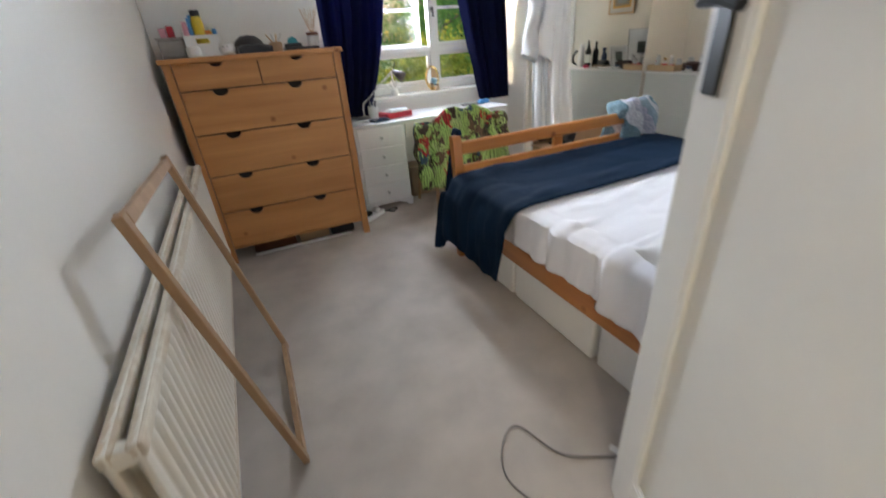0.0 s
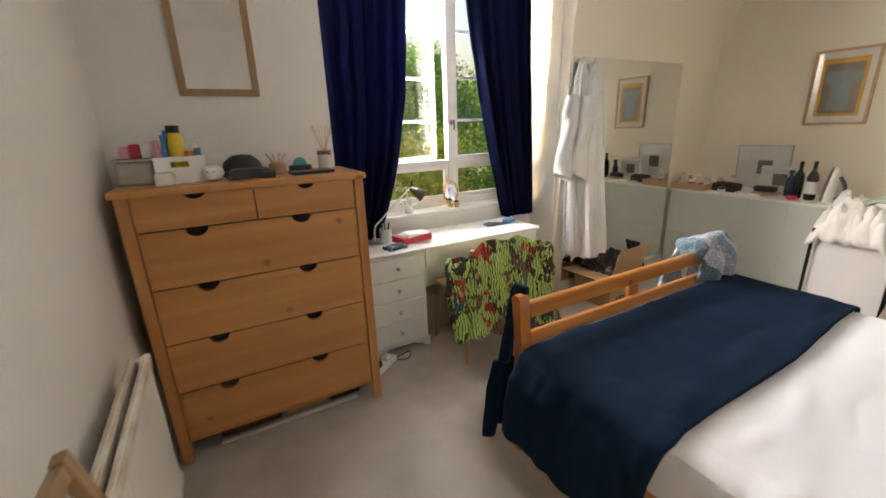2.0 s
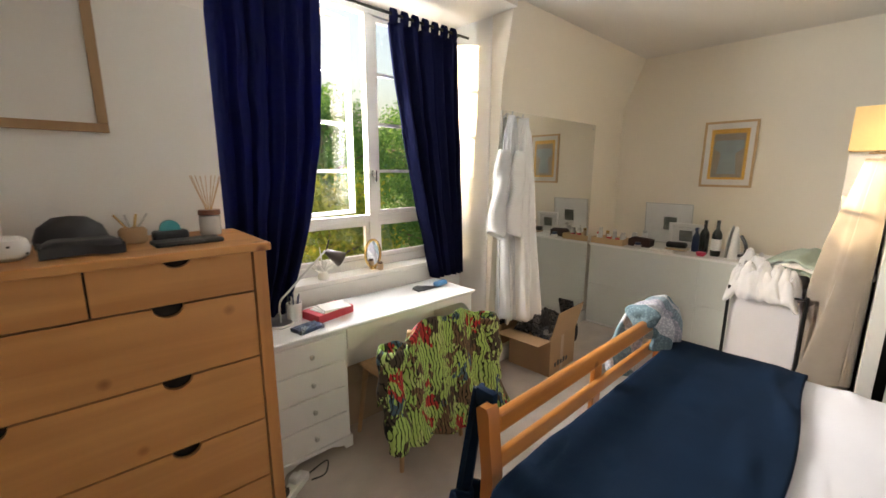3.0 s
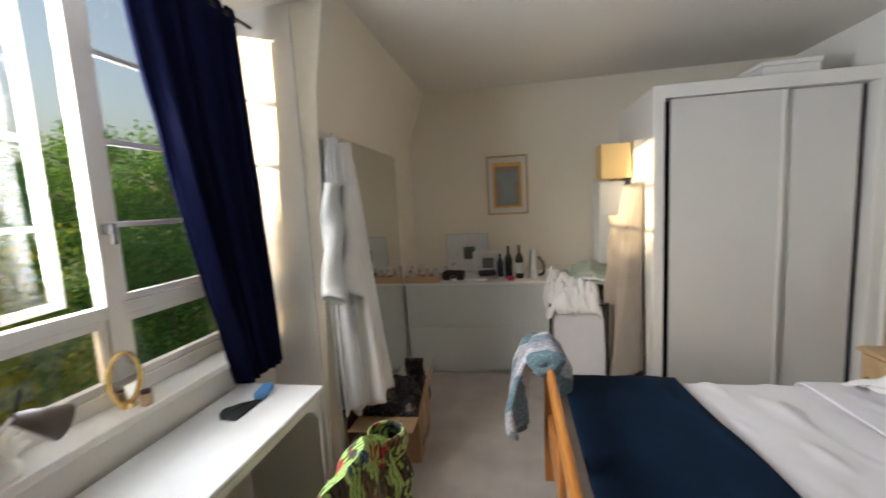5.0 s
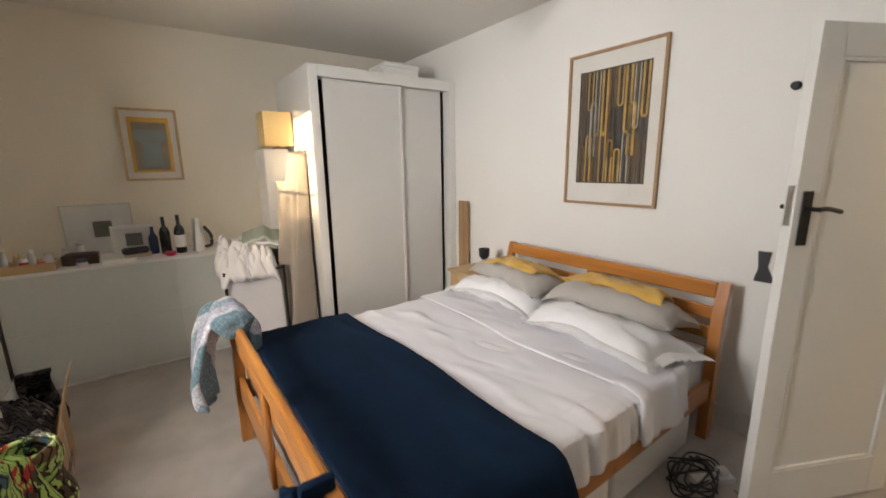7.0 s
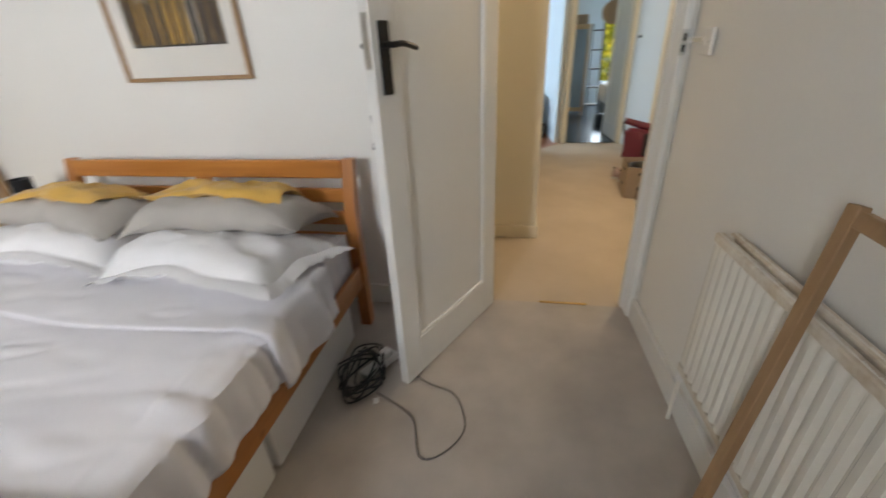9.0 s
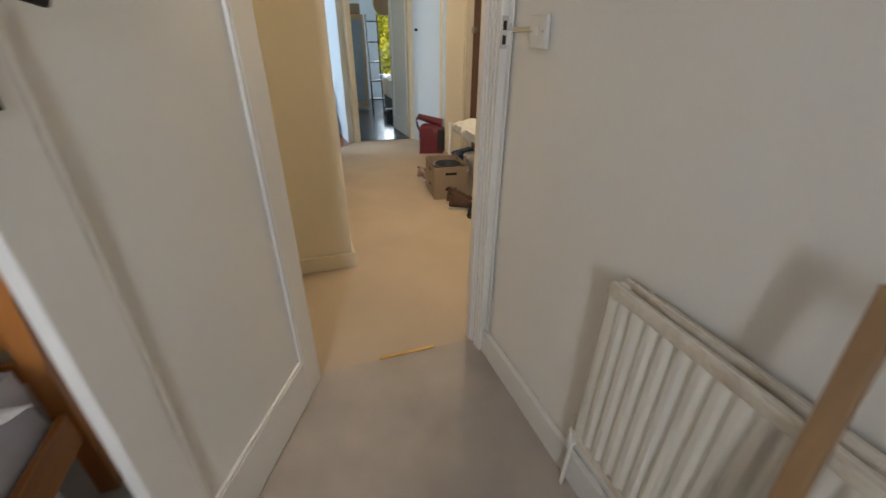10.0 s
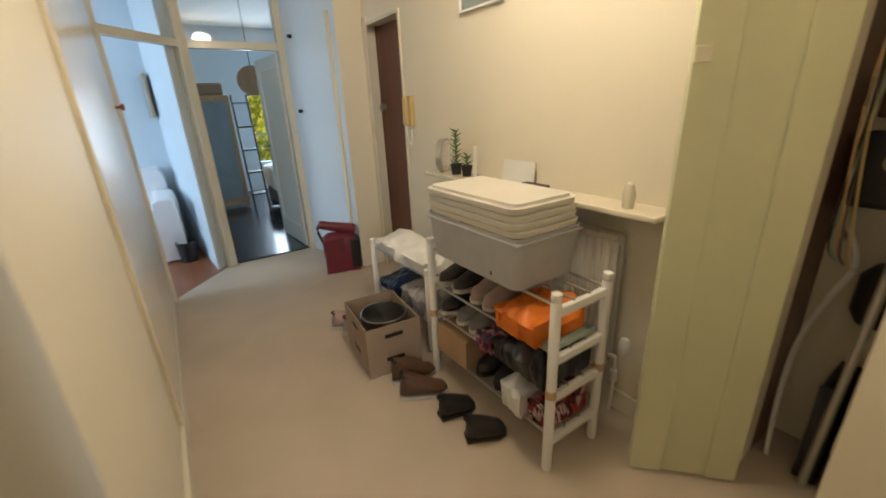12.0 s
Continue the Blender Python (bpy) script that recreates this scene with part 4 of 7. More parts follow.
def tree(name, label, height, radius, seed, leaves, mat, base_clear=0.12):
    """A tree standing at its own origin: tapered trunk, limbs and a crown of small leaves in clumps."""
    rnd = random.Random(seed)
    t = thing(name, label, "tree")
    bm = nb()
    tube(bm, (0, 0, 0), (0, 0, height * 0.9), 0.04 * height * 0.5, 0.03, 10)
    part("trunk", bm, M_BARK, t)
    bm = nb()
    clumps = []
    for i in range(46):
        k = base_clear + (0.98 - base_clear) * (i / 46) ** 0.9
        a = i * 2.399 + rnd.random()
        reach = radius * (1 - 0.75 * k ** 2.2) * rnd.uniform(0.65, 1.1)
        z = height * k
        tip = (reach * math.cos(a), reach * math.sin(a), z + rnd.uniform(-0.1, 0.12) * height * 0.4)
        if i % 2 == 0:
            tube(bm, (0, 0, z * 0.92), tip, 0.035 * height * 0.12, 0.012, 6)
        for j in (0.45, 0.8, 1.0):
            clumps.append((Vector((0, 0, z)).lerp(Vector(tip), j), radius * rnd.uniform(0.16, 0.32)))
    part("limbs", bm, M_BARK, t)
    verts, faces = [], []
    for i in range(leaves):
        c, s = clumps[rnd.randrange(len(clumps))]
        d = Vector((rnd.gauss(0, 1), rnd.gauss(0, 1), rnd.gauss(0, 0.7))).normalized() * s * rnd.random() ** 0.4
        p = c + d
        u = Vector((rnd.gauss(0, 1), rnd.gauss(0, 1), rnd.gauss(0, 1) - 0.5)).normalized()
        w = u.cross(Vector((rnd.gauss(0, 1), rnd.gauss(0, 1), rnd.gauss(0, 1)))).normalized()
        L = rnd.uniform(0.07, 0.15)
        k = len(verts)
        verts += [p, p + u * L * 0.5 + w * L * 0.28, p + u * L, p + u * L * 0.5 - w * L * 0.28]
        faces.append((k, k + 1, k + 2, k + 3))
    me = bpy.data.meshes.new("crown")
    me.from_pydata(verts, [], faces)
    me.materials.append(mat)
    ob = new("crown", me)
    ob.parent = t
    ob["kind"] = "stuff"
    return t


GZ = -5.0
structure("ground", box(nb(), -400, 5.6, GZ - 0.1, 400, 700, GZ), M_GRASS, "green lawn below the window")
structure("ground", box(nb(), -400, -400, GZ - 0.1, 400, 5.6, GZ), M_GRASS)
ta = tree("tree", "broad dense green tree outside the window", 8.8, 3.0, 3, 26000, M_LEAF, 0.05)
tb = tree("tree", "bushy yellow-green tree outside the window", 6.3, 2.4, 8, 20000, M_LEAFY, 0.05)
ta.matrix_basis = pose(6.0, 14.0, GZ)
tb.matrix_basis = pose(4.6, 11.0, GZ)
# copies at x below -3 are unseen, added to block the low sun
for x, y, r, s in ((2.2, 15.5, 40, 1.0), (10.0, 12.5, 100, 0.98), (14.5, 13.0, 200, 1.05), (8.6, 18.5, 300, 1.12), (-0.5, 19, 80, 1.02), (18.5, 11.5, 20, 1.05), (13.5, 19.5, 130, 1.15), (23, 13, 260, 1.15), (4.5, 21, 10, 1.12), (-17.5, 25.5, 30, 1.27), (-13.8, 27.5, 70, 1.25), (-21.0, 24.5, 140, 1.24), (-4.5, 22, 170, 0.95), (-5.2, 12.4, 15, 0.95), (-3.2, 13.6, 65, 0.94), (-7.0, 10.9, 120, 0.93), (-6.9, 14.6, 200, 0.98), (-9.3, 12.6, 310, 0.98), (7.5, 10.5, 220, 0.72), (12, 9.0, 160, 0.75)):
    c = copy_thing(ta, pose(x, y, GZ, 0, 0, r))
    c.scale = (s, s, s)
for x, y, r, s in ((9.0, 10.0, 50, 0.85), (2.6, 12.2, 150, 0.8), (16, 10, 250, 0.9)):
    c = copy_thing(tb, pose(x, y, GZ, 0, 0, r))
    c.scale = (s, s, s)
# greenery beyond the far rooms' windows
c = copy_thing(tb, pose(-1.5, -11.5, GZ, 0, 0, 90))
c.scale = (1.25, 1.25, 1.25)
c = copy_thing(tb, pose(1.5, -12.5, GZ, 0, 0, 10))
c.scale = (1.25, 1.25, 1.25)

# ---- chair with the jacket ----
def patterned(name, cells, base, cols, scale, streak, stretch=(1, 1, 1), torn=0.05, comb=0.9):
    """Cloth printed with torn-edged patches and dark strokes."""
    m = bpy.data.materials.new(name)
    m.use_nodes = True
    nt = m.node_tree
    n, link = nt.nodes, nt.links
    bsdf = n["Principled BSDF"]
    tc, nz = n.new("ShaderNodeTexCoord"), n.new("ShaderNodeTexNoise")
    nz.inputs["Scale"].default_value = scale * 1.6
    add = n.new("ShaderNodeMix")
    add.data_type, add.blend_type = "RGBA", "LINEAR_LIGHT"
    add.inputs[0].default_value = torn * 0.5
    turn = n.new("ShaderNodeMapping")
    turn.inputs["Scale"].default_value, turn.inputs["Rotation"].default_value = stretch, (0, 0.5 if stretch[2] != 1 else 0, 0)
    link.new(tc.outputs["Object"], turn.inputs[0])
    link.new(turn.outputs[0], nz.inputs["Vector"])
    link.new(turn.outputs[0], add.inputs[6]), link.new(nz.outputs["Color"], add.inputs[7])
    vo = n.new("ShaderNodeTexVoronoi")
    vo.inputs["Scale"].default_value = scale
    link.new(add.outputs[2], vo.inputs["Vector"])
    sep = n.new("ShaderNodeSeparateColor")
    link.new(vo.outputs["Color"], sep.inputs[0])
    ramp = n.new("ShaderNodeValToRGB")
    ramp.color_ramp.interpolation = "CONSTANT"
    ramp.color_ramp.elements[0].color = (*base, 1)
    ramp.color_ramp.elements[1].color, ramp.color_ramp.elements[1].position = (*cols[0], 1), cells[0]
    for c, p in zip(cols[1:], cells[1:]):
        e = ramp.color_ramp.elements.new(p)
        e.color = (*c, 1)
    link.new(sep.outputs[0], ramp.inputs[0])
    wv = n.new("ShaderNodeTexWave")
    wv.inputs["Scale"].default_value, wv.inputs["Distortion"].default_value, wv.inputs["Detail"].default_value = scale * comb, 9, 2.0
    link.new(tc.outputs["Object"], wv.inputs["Vector"])
    sr = n.new("ShaderNodeValToRGB")
    sr.color_ramp.interpolation = "CONSTANT"
    sr.color_ramp.elements[0].color, sr.color_ramp.elements[1].color = (0.02, 0.03, 0.015, 1), (1, 1, 1, 1)
    sr.color_ramp.elements[1].position = streak
    link.new(wv.outputs["Fac"], sr.inputs[0])
    mul = n.new("ShaderNodeMix")
    mul.data_type, mul.blend_type = "RGBA", "MULTIPLY"
    mul.inputs[0].default_value = 1.0
    link.new(ramp.outputs[0], mul.inputs[6]), link.new(sr.outputs[0], mul.inputs[7])
    link.new(mul.outputs[2], bsdf.inputs["Base Color"])
    bsdf.inputs["Roughness"].default_value = 0.9
    return m


M_JACKET = patterned("green_printed_cotton", (0.34, 0.54, 0.60, 0.80, 0.92), (0.34, 0.52, 0.14), ((0.42, 0.56, 0.20), (0.40, 0.03, 0.03), (0.06, 0.045, 0.03), (0.14, 0.09, 0.05), (0.05, 0.10, 0.14)), 16.0, 0.15, (1.0, 1.0, 0.6), 0.18, 1.1)
M_DARKPRINT = patterned("dark_printed_cotton", (0.5, 0.7, 0.85), (0.03, 0.03, 0.035), ((0.10, 0.09, 0.09), (0.2, 0.18, 0.17), (0.06, 0.06, 0.07)), 22.0, 0.2)


def banded_knit(name, bands, step):
    """Knitted wool in broad slanting bands with a small waffle."""
    m = bpy.data.materials.new(name)
    m.use_nodes = True
    nt = m.node_tree
    n, link = nt.nodes, nt.links
    tc, sep, nz = n.new("ShaderNodeTexCoord"), n.new("ShaderNodeSeparateXYZ"), n.new("ShaderNodeTexNoise")
    nz.inputs["Scale"].default_value = 5.0
    link.new(tc.outputs["Object"], sep.inputs[0]), link.new(tc.outputs["Object"], nz.inputs["Vector"])

    def calc(op, p, q):
        k = n.new("ShaderNodeMath")
        k.operation = op
        for i, v in enumerate((p, q)):
            if isinstance(v, (int, float)):
                k.inputs[i].default_value = v
            else:
                link.new(v, k.inputs[i])
        return k.outputs[0]
    v = calc("ADD", calc("MULTIPLY", sep.outputs[0], 1.0), calc("MULTIPLY", sep.outputs[2], 0.45))
    v = calc("ADD", calc("MULTIPLY", v, step), calc("MULTIPLY", nz.outputs["Fac"], 0.35))
    v = calc("FRACT", v, 0.0)
    ramp = n.new("ShaderNodeValToRGB")
    ramp.color_ramp.interpolation = "CONSTANT"
    ramp.color_ramp.elements[0].color = (*bands[0][1], 1)
    ramp.color_ramp.elements[1].position, ramp.color_ramp.elements[1].color = bands[1][0], (*bands[1][1], 1)
    for p, c in bands[2:]:
        ramp.color_ramp.elements.new(p).color = (*c, 1)
    link.new(v, ramp.inputs[0])
    vo = n.new("ShaderNodeTexVoronoi")
    vo.inputs["Scale"].default_value = 75.0
    link.new(tc.outputs["Object"], vo.inputs["Vector"])
    dark = n.new("ShaderNodeMix")
    dark.data_type, dark.blend_type = "RGBA", "MULTIPLY"
    cr_ = n.new("ShaderNodeValToRGB")
    cr_.color_ramp.elements[0].color, cr_.color_ramp.elements[1].color = (1, 1, 1, 1), (0.6, 0.62, 0.65, 1)
    cr_.color_ramp.elements[0].position, cr_.color_ramp.elements[1].position = 0.15, 0.6
    link.new(vo.outputs["Distance"], cr_.inputs[0])
    dark.inputs[0].default_value = 1.0
    link.new(ramp.outputs[0], dark.inputs[6]), link.new(cr_.outputs[0], dark.inputs[7])
    bsdf = n["Principled BSDF"]
    link.new(dark.outputs[2], bsdf.inputs["Base Color"])
    bsdf.inputs["Roughness"].default_value = 0.95
    bp = n.new("ShaderNodeBump")
    bp.inputs["Strength"].default_value, bp.inputs["Distance"].default_value = 0.5, 0.006
    link.new(vo.outputs["Distance"], bp.inputs["Height"]), link.new(bp.outputs[0], bsdf.inputs["Normal"])
    return m


M_BLANKET = banded_knit("teal_grey_blanket", ((0.0, (0.17, 0.26, 0.30)), (0.28, (0.60, 0.60, 0.64)), (0.5, (0.44, 0.43, 0.50)), (0.72, (0.27, 0.35, 0.40)), (0.9, (0.60, 0.60, 0.62))), 2.5)
M_BLUEPRINT = patterned("blue_patterned_cloth", (0.5, 0.75), (0.10, 0.14, 0.25), ((0.3, 0.34, 0.4), (0.04, 0.05, 0.1)), 40.0, 0.15)

chair = thing("dining_chair", "oak dining chair with a printed jacket on its back", "chair", at=(1.80, 4.52, 0))
part("seat", box(nb(), -0.21, -0.16, 0.44, 0.21, 0.24, 0.462, 0.012), M_OAK, chair)
for x, y in ((-0.2, -0.18), (0.2, -0.18), (-0.19, 0.22), (0.19, 0.22)):
    part("leg", tube(nb(), (x * 1.12, y * 1.12, 0), (x * 0.92, y * 0.92, 0.44), 0.012, 0.018, 12), M_OAK, chair, smooth=True)
for x in (-0.19, 0.19):
    part("back_post", tube(nb(), (x, -0.17, 0.45), (x * 1.0, -0.24, 0.80), 0.014, 0.012, 12), M_OAK, chair, smooth=True)
part("backrest", box(nb(), -0.21, -0.255, 0.68, 0.21, -0.235, 0.80, 0.008), M_OAK, chair)
jk = thing("jacket", "green printed cotton jacket with red and brown patches", "jacket", at=(1.80, 4.27, 0.25))


def jacket_f(u, v):
    # v: front hem over the shoulder line to the inner hem; u across
    x = (u - 0.5) * (0.60 + 0.22 * abs(v - 0.66) * 1.6)
    sh = 0.875 - 0.34 * (abs(u - 0.5) * 2) ** 2.2 * 0.42 - 0.03 * math.exp(-((u - 0.5) / 0.1) ** 2)
    if v < 0.62:
        k = v / 0.62
        z = 0.27 + (sh - 0.27) * k
        y = 4.20 + 0.03 * math.sin(k * 3.0) - 0.10 * (1 - k)
    else:
        k = (v - 0.62) / 0.38
        z = sh - 0.30 * k + 0.02 * math.sin(k * math.pi)
        y = 4.22 + 0.10 * math.sin(min(1, k * 2) * math.pi / 2)
    fold = 0.022 * math.sin(u * 26 + v * 2) * (0.4 + 0.6 * (1 - v)) + 0.03 * wob(u * 4, v * 4, 2.2)
    hem = 0.05 * math.sin(u * 5 + 1) * (1 - v) ** 3
    return Vector((1.80 + x, y + fold, z + hem + 0.01 * wob(u * 8, v * 6, 0.2))) - Vector((1.80, 4.27, 0.25))


part("body", sheet(nb(), jacket_f, 60, 50), M_JACKET, jk, thick=0.006, smooth=True)
for s in (-1, 1):
    bm = nb()

    def sl(u, v, s=s):
        a = u * 2 * math.pi
        r = 0.058 + 0.008 * math.sin(v * 18) - 0.012 * v
        x = s * ((0.33 if s < 0 else 0.30) + 0.07 * v + 0.02 * math.sin(v * 5)) + r * 1.1 * math.cos(a)
        return Vector((x, -0.05 + r * 1.1 * math.sin(a) - (0.10 if s < 0 else 0.03) * v, 0.53 - 0.46 * v + 0.01 * wob(a, v * 6, s)))
    sheet(bm, sl, 18, 24, closed=True)
    part("sleeve", bm, M_JACKET, jk, thick=0.005, smooth=True)


# ---- hanging robes ----
def robe(name, label, mat, top, bottom, w_top, w_bot, depth, axis, seed, m):
    """A robe on a hook: x across, y out of the wall, z up from its hem."""
    t = thing(name, label, "bathrobe", m=m)
    h = top - bottom

    def f(u, v):
        a = u * 2 * math.pi
        k = v
        w = (w_top + (w_bot - w_top) * (1 - (1 - k) ** 1.7)) * min(1, 0.3 + k * 9)
        n = math.sin(a * 5 + seed + 2 * k) * (0.14 + 0.14 * k) + 0.07 * math.sin(a * 11 + 3 * seed + 1.5 * k) + 0.18 * wob(math.cos(a) * 2, math.sin(a) * 2, k * 2 + seed)
        x = w / 2 * math.cos(a) * (1 + n * 0.5)
        y = depth * (0.5 + 0.5 * math.sin(a)) * (0.5 + 0.8 * k) * (1 + n) + 0.01
        return Vector((x + 0.03 * math.sin(k * 3), max(0.006, y), h * (1 - k) + 0.03 * math.sin(a * 2) * k))
    part("body", sheet(nb(), f, 80, 60, closed=True), mat, t, smooth=True, thick=0.005)

    def g(u, v):
        a = u * 2 * math.pi
        r = 0.055 + 0.012 * math.sin(v * 11 + a * 2) + 0.02 * v
        return Vector((w_top * 0.25 + 0.09 + 0.07 * v + r * math.cos(a), depth * 0.75 + r * 0.7 * math.sin(a), h * (0.84 - 0.40 * v) + 0.04 * math.cos(a) * v))
    part("sleeve", sheet(nb(), g, 24, 26, closed=True), mat, t, smooth=True, thick=0.005)
    bm = cord(nb(), [(0.02, depth, h * 0.62), (0.05, depth * 1.15, h * 0.4), (0.03, depth * 1.2, h * 0.22), (0.04, depth * 1.1, h * 0.1)], 0.014)
    part("belt", bm, mat, t, smooth=True)
    part("hook", cord(nb(), [(0, 0.0, h + 0.02), (0, 0.035, h + 0.0), (0, 0.05, h + 0.03)], 0.006), M_STEEL, t, "small steel hook", smooth=True)
    return t


robe("bathrobe", "white cotton bathrobe hanging on a hook over the mirror", M_ROBEWHITE, 1.95, 0.38, 0.10, 0.33, 0.16, "x", 1.0, FACE_S(3.06, 4.765, 0.40))
robe("towel_robe", "long pale grey towelling robe hanging beside the white one", M_ROBEPALE, 1.98, 0.42, 0.12, 0.20, 0.10, "x", 2.5, FACE_S(2.93, 4.762, 0.42))
robe("bathrobe", "taupe cotton robe hanging on the side of the wardrobe", M_ROBEGREY, 1.66, 0.16, 0.12, 0.28, 0.24, "x", 4.0, FACE_N(4.12, 2.745, 0.16))
single("hanging_rail", tube(nb(), (4.12, 2.7335, 1.665), (4.12, 2.82, 1.665), 0.006, n=10), M_STEEL, "small steel rail on the wardrobe holding the robe", "rail")

# ---- cardboard box by the mirror ----
bx = thing("cardboard_box", "open brown cardboard box of dark clothes by the mirror", "cardboard box", m=pose(3.02, 4.345, 0, 0, 0, 3))
for x0, y0, x1, y1 in ((0, 0, 0.40, 0.006), (0, 0.374, 0.40, 0.38), (0, 0.006, 0.006, 0.374), (0.394, 0.006, 0.40, 0.374)):
    part("side", box(nb(), x0, y0, 0.002, x1, y1, 0.30), M_CARD, bx)
part("bottom", box(nb(), 0.006, 0.006, 0.002, 0.394, 0.374, 0.01), M_CARD, bx)
part("flap", box(nb(), 0, 0, 0, 0.19, 0.38, 0.005, m=pose(0.0, 0, 0.303, 0, 184, 0) @ pose(0, 0, 0)), M_CARD, bx)
part("flap", box(nb(), 0, 0, 0, 0.40, 0.005, 0.24, m=pose(0, 0.0, 0.302, 14, 0, 0)), M_CARD, bx)
part("tape", box(nb(), 0.16, -0.0015, 0.002, 0.21, -0.0005, 0.30), M_TAN, bx, "brown parcel tape")
for k in range(5):
    part("print_mark", box(nb(), 0.07 + 0.045 * k, -0.003, 0.06, 0.10 + 0.045 * k, -0.002, 0.095 + 0.01 * (k % 2)), M_BLACK, bx, "dark printed bar")


def clothes_f(u, v):
    a, b = u * 2 - 1, v * 2 - 1
    lump = 0.13 * max(0, 1 - a * a) ** 0.6 * max(0, 1 - b * b) ** 0.6
    return Vector((0.02 + 0.36 * u, 0.03 + 0.32 * v, 0.285 + lump + 0.06 * abs(wob(u * 5, v * 5, 1)) + 0.05 * abs(wob(u * 11, v * 10, 4))))


single("printed_garment", sheet(nb(), clothes_f, 50, 44), M_DARKPRINT, "dark printed clothes heaped in the cardboard box", "clothes", m=pose(3.02, 4.345, 0, 0, 0, 3), smooth=True, thick=0.012)
bm = nb()
sheet(bm, lambda u, v: Vector((0.40 + 0.055 * math.sin(min(1, v * 2.2) * math.pi / 2) + 0.01 * wob(u * 5, v * 5, 1) - 0.03 * (1 - min(1, v * 4)), 0.02 + 0.13 * u + 0.02 * math.sin(v * 6), 0.52 + 0.015 * math.sin(min(1, v * 4) * math.pi) - 0.36 * v)), 14, 24)
single("black_sleeve", bm, M_DARKPRINT, "dark sleeve hanging over the side of the cardboard box", "clothes", m=pose(3.02, 4.345, 0, 0, 0, 3), smooth=True, thick=0.022)

# ---- blanket over the foot of the bed ----
bl = thing("blanket", "teal, white and grey knitted blanket hung over the footboard", "blanket", at=(2.90, 3.60, 0.345))


def blanket_f(u, v):
    # from low outside, over the rail, to low inside
    pts = [(0.15, 0.0), (0.15, 0.14), (0.12, 0.30), (0.07, 0.42), (0.0, 0.455), (-0.055, 0.43), (-0.08, 0.36), (-0.085, 0.25)]
    s = v * (len(pts) - 1)
    i = min(int(s), len(pts) - 2)
    k = s - i
    y = pts[i][0] * (1 - k) + pts[i + 1][0] * k
    z = pts[i][1] * (1 - k) + pts[i + 1][1] * k
    narrow = 1 - 0.25 * (1 - v)
    x = (u - 0.5) * 0.34 * narrow + 0.03 * math.sin(v * 3)
    return Vector((x + 0.0, y + 0.032 * math.sin(u * 14 + v) + 0.012 * math.sin(u * 31 + 5 * v) * (1 - v) + 0.03 * wob(u * 4, v * 4, 3), z + 0.02 * wob(u * 3, v * 3, 7) + 0.06 * math.sin(u * 7) * (1 - v) ** 2))


part("hanging_part", sheet(nb(), blanket_f, 44, 60), M_BLANKET, bl, smooth=True, thick=0.03)
bm = nb()
sheet(bm, lambda u, v: Vector((-0.20 + 0.34 * v, (0.072 + 0.010 * math.sin(v * 20) + 0.012 * math.sin(u * 19 + v * 4)) * min(1, 0.05 + 2.2 * math.sqrt(max(0, math.sin(v * math.pi)))) * math.cos(u * 2 * math.pi) - 0.0, 0.438 + (0.052 + 0.008 * math.sin(v * 17) + 0.008 * math.sin(u * 25)) * min(1, 0.05 + 2.2 * math.sqrt(max(0, math.sin(v * math.pi)))) * math.sin(u * 2 * math.pi))), 28, 30, closed=True)
part("roll", bm, M_BLANKET, bl, smooth=True, thick=0.02)

# navy cloth hung round the near foot post
nv = thing("navy_cloth", "navy towelling cloth tied round the foot post of the bed", "cloth", at=(1.495, 3.645, 0.03))
bm = nb()
sheet(bm, lambda u, v: Vector((-0.03 - 0.05 * v + (u - 0.5) * (0.05 + 0.03 * v), 0.03 + 0.02 * v + 0.012 * math.sin(u * 9), 0.78 - 0.40 * v)), 12, 24)
sheet(bm, lambda u, v: Vector((-0.09 - 0.04 * v + (u - 0.5) * (0.14 + 0.08 * v), 0.03 + 0.025 * math.sin(u * 11 + v * 3) - 0.01 * v, 0.40 - 0.37 * v + 0.03 * u * v)), 24, 24)
part("hanging_part", bm, M_NAVY, nv, smooth=True, thick=0.02)
part("strap_loop", box(nb(), -0.072, -0.062, 0.735, -0.040, 0.022, 0.805, 0.012), M_NAVY, nv, smooth=True)

# ---- pictures ----
M_ARTPAPER = material("ivory_mount_card", (0.74, 0.71, 0.66), 0.8, 0.02, 3, 40, 0.02)


def print_material(name, cols, scale, distortion, stretch):
    m = bpy.data.materials.new(name)
    m.use_nodes = True
    nt = m.node_tree
    n, link = nt.nodes, nt.links
    tc, mp, wv, ramp = n.new("ShaderNodeTexCoord"), n.new("ShaderNodeMapping"), n.new("ShaderNodeTexWave"), n.new("ShaderNodeValToRGB")
    mp.inputs["Scale"].default_value = stretch
    wv.inputs["Scale"].default_value, wv.inputs["Distortion"].default_value, wv.inputs["Detail"].default_value, wv.inputs["Detail Scale"].default_value = scale, distortion, 2, 0.8
    link.new(tc.outputs["Object"], mp.inputs[0]), link.new(mp.outputs[0], wv.inputs["Vector"]), link.new(wv.outputs["Fac"], ramp.inputs[0])
    ramp.color_ramp.elements[0].color, ramp.color_ramp.elements[0].position = (*cols[0], 1), 0.0
    ramp.color_ramp.elements[1].color, ramp.color_ramp.elements[1].position = (*cols[-1], 1), 1.0
    for i, c in enumerate(cols[1:-1]):
        e = ramp.color_ramp.elements.new((i + 1) / (len(cols) - 1))
        e.color = (*c, 1)
    link.new(ramp.outputs[0], n["Principled BSDF"].inputs["Base Color"])
    n["Principled BSDF"].inputs["Roughness"].default_value = 0.6
    return m


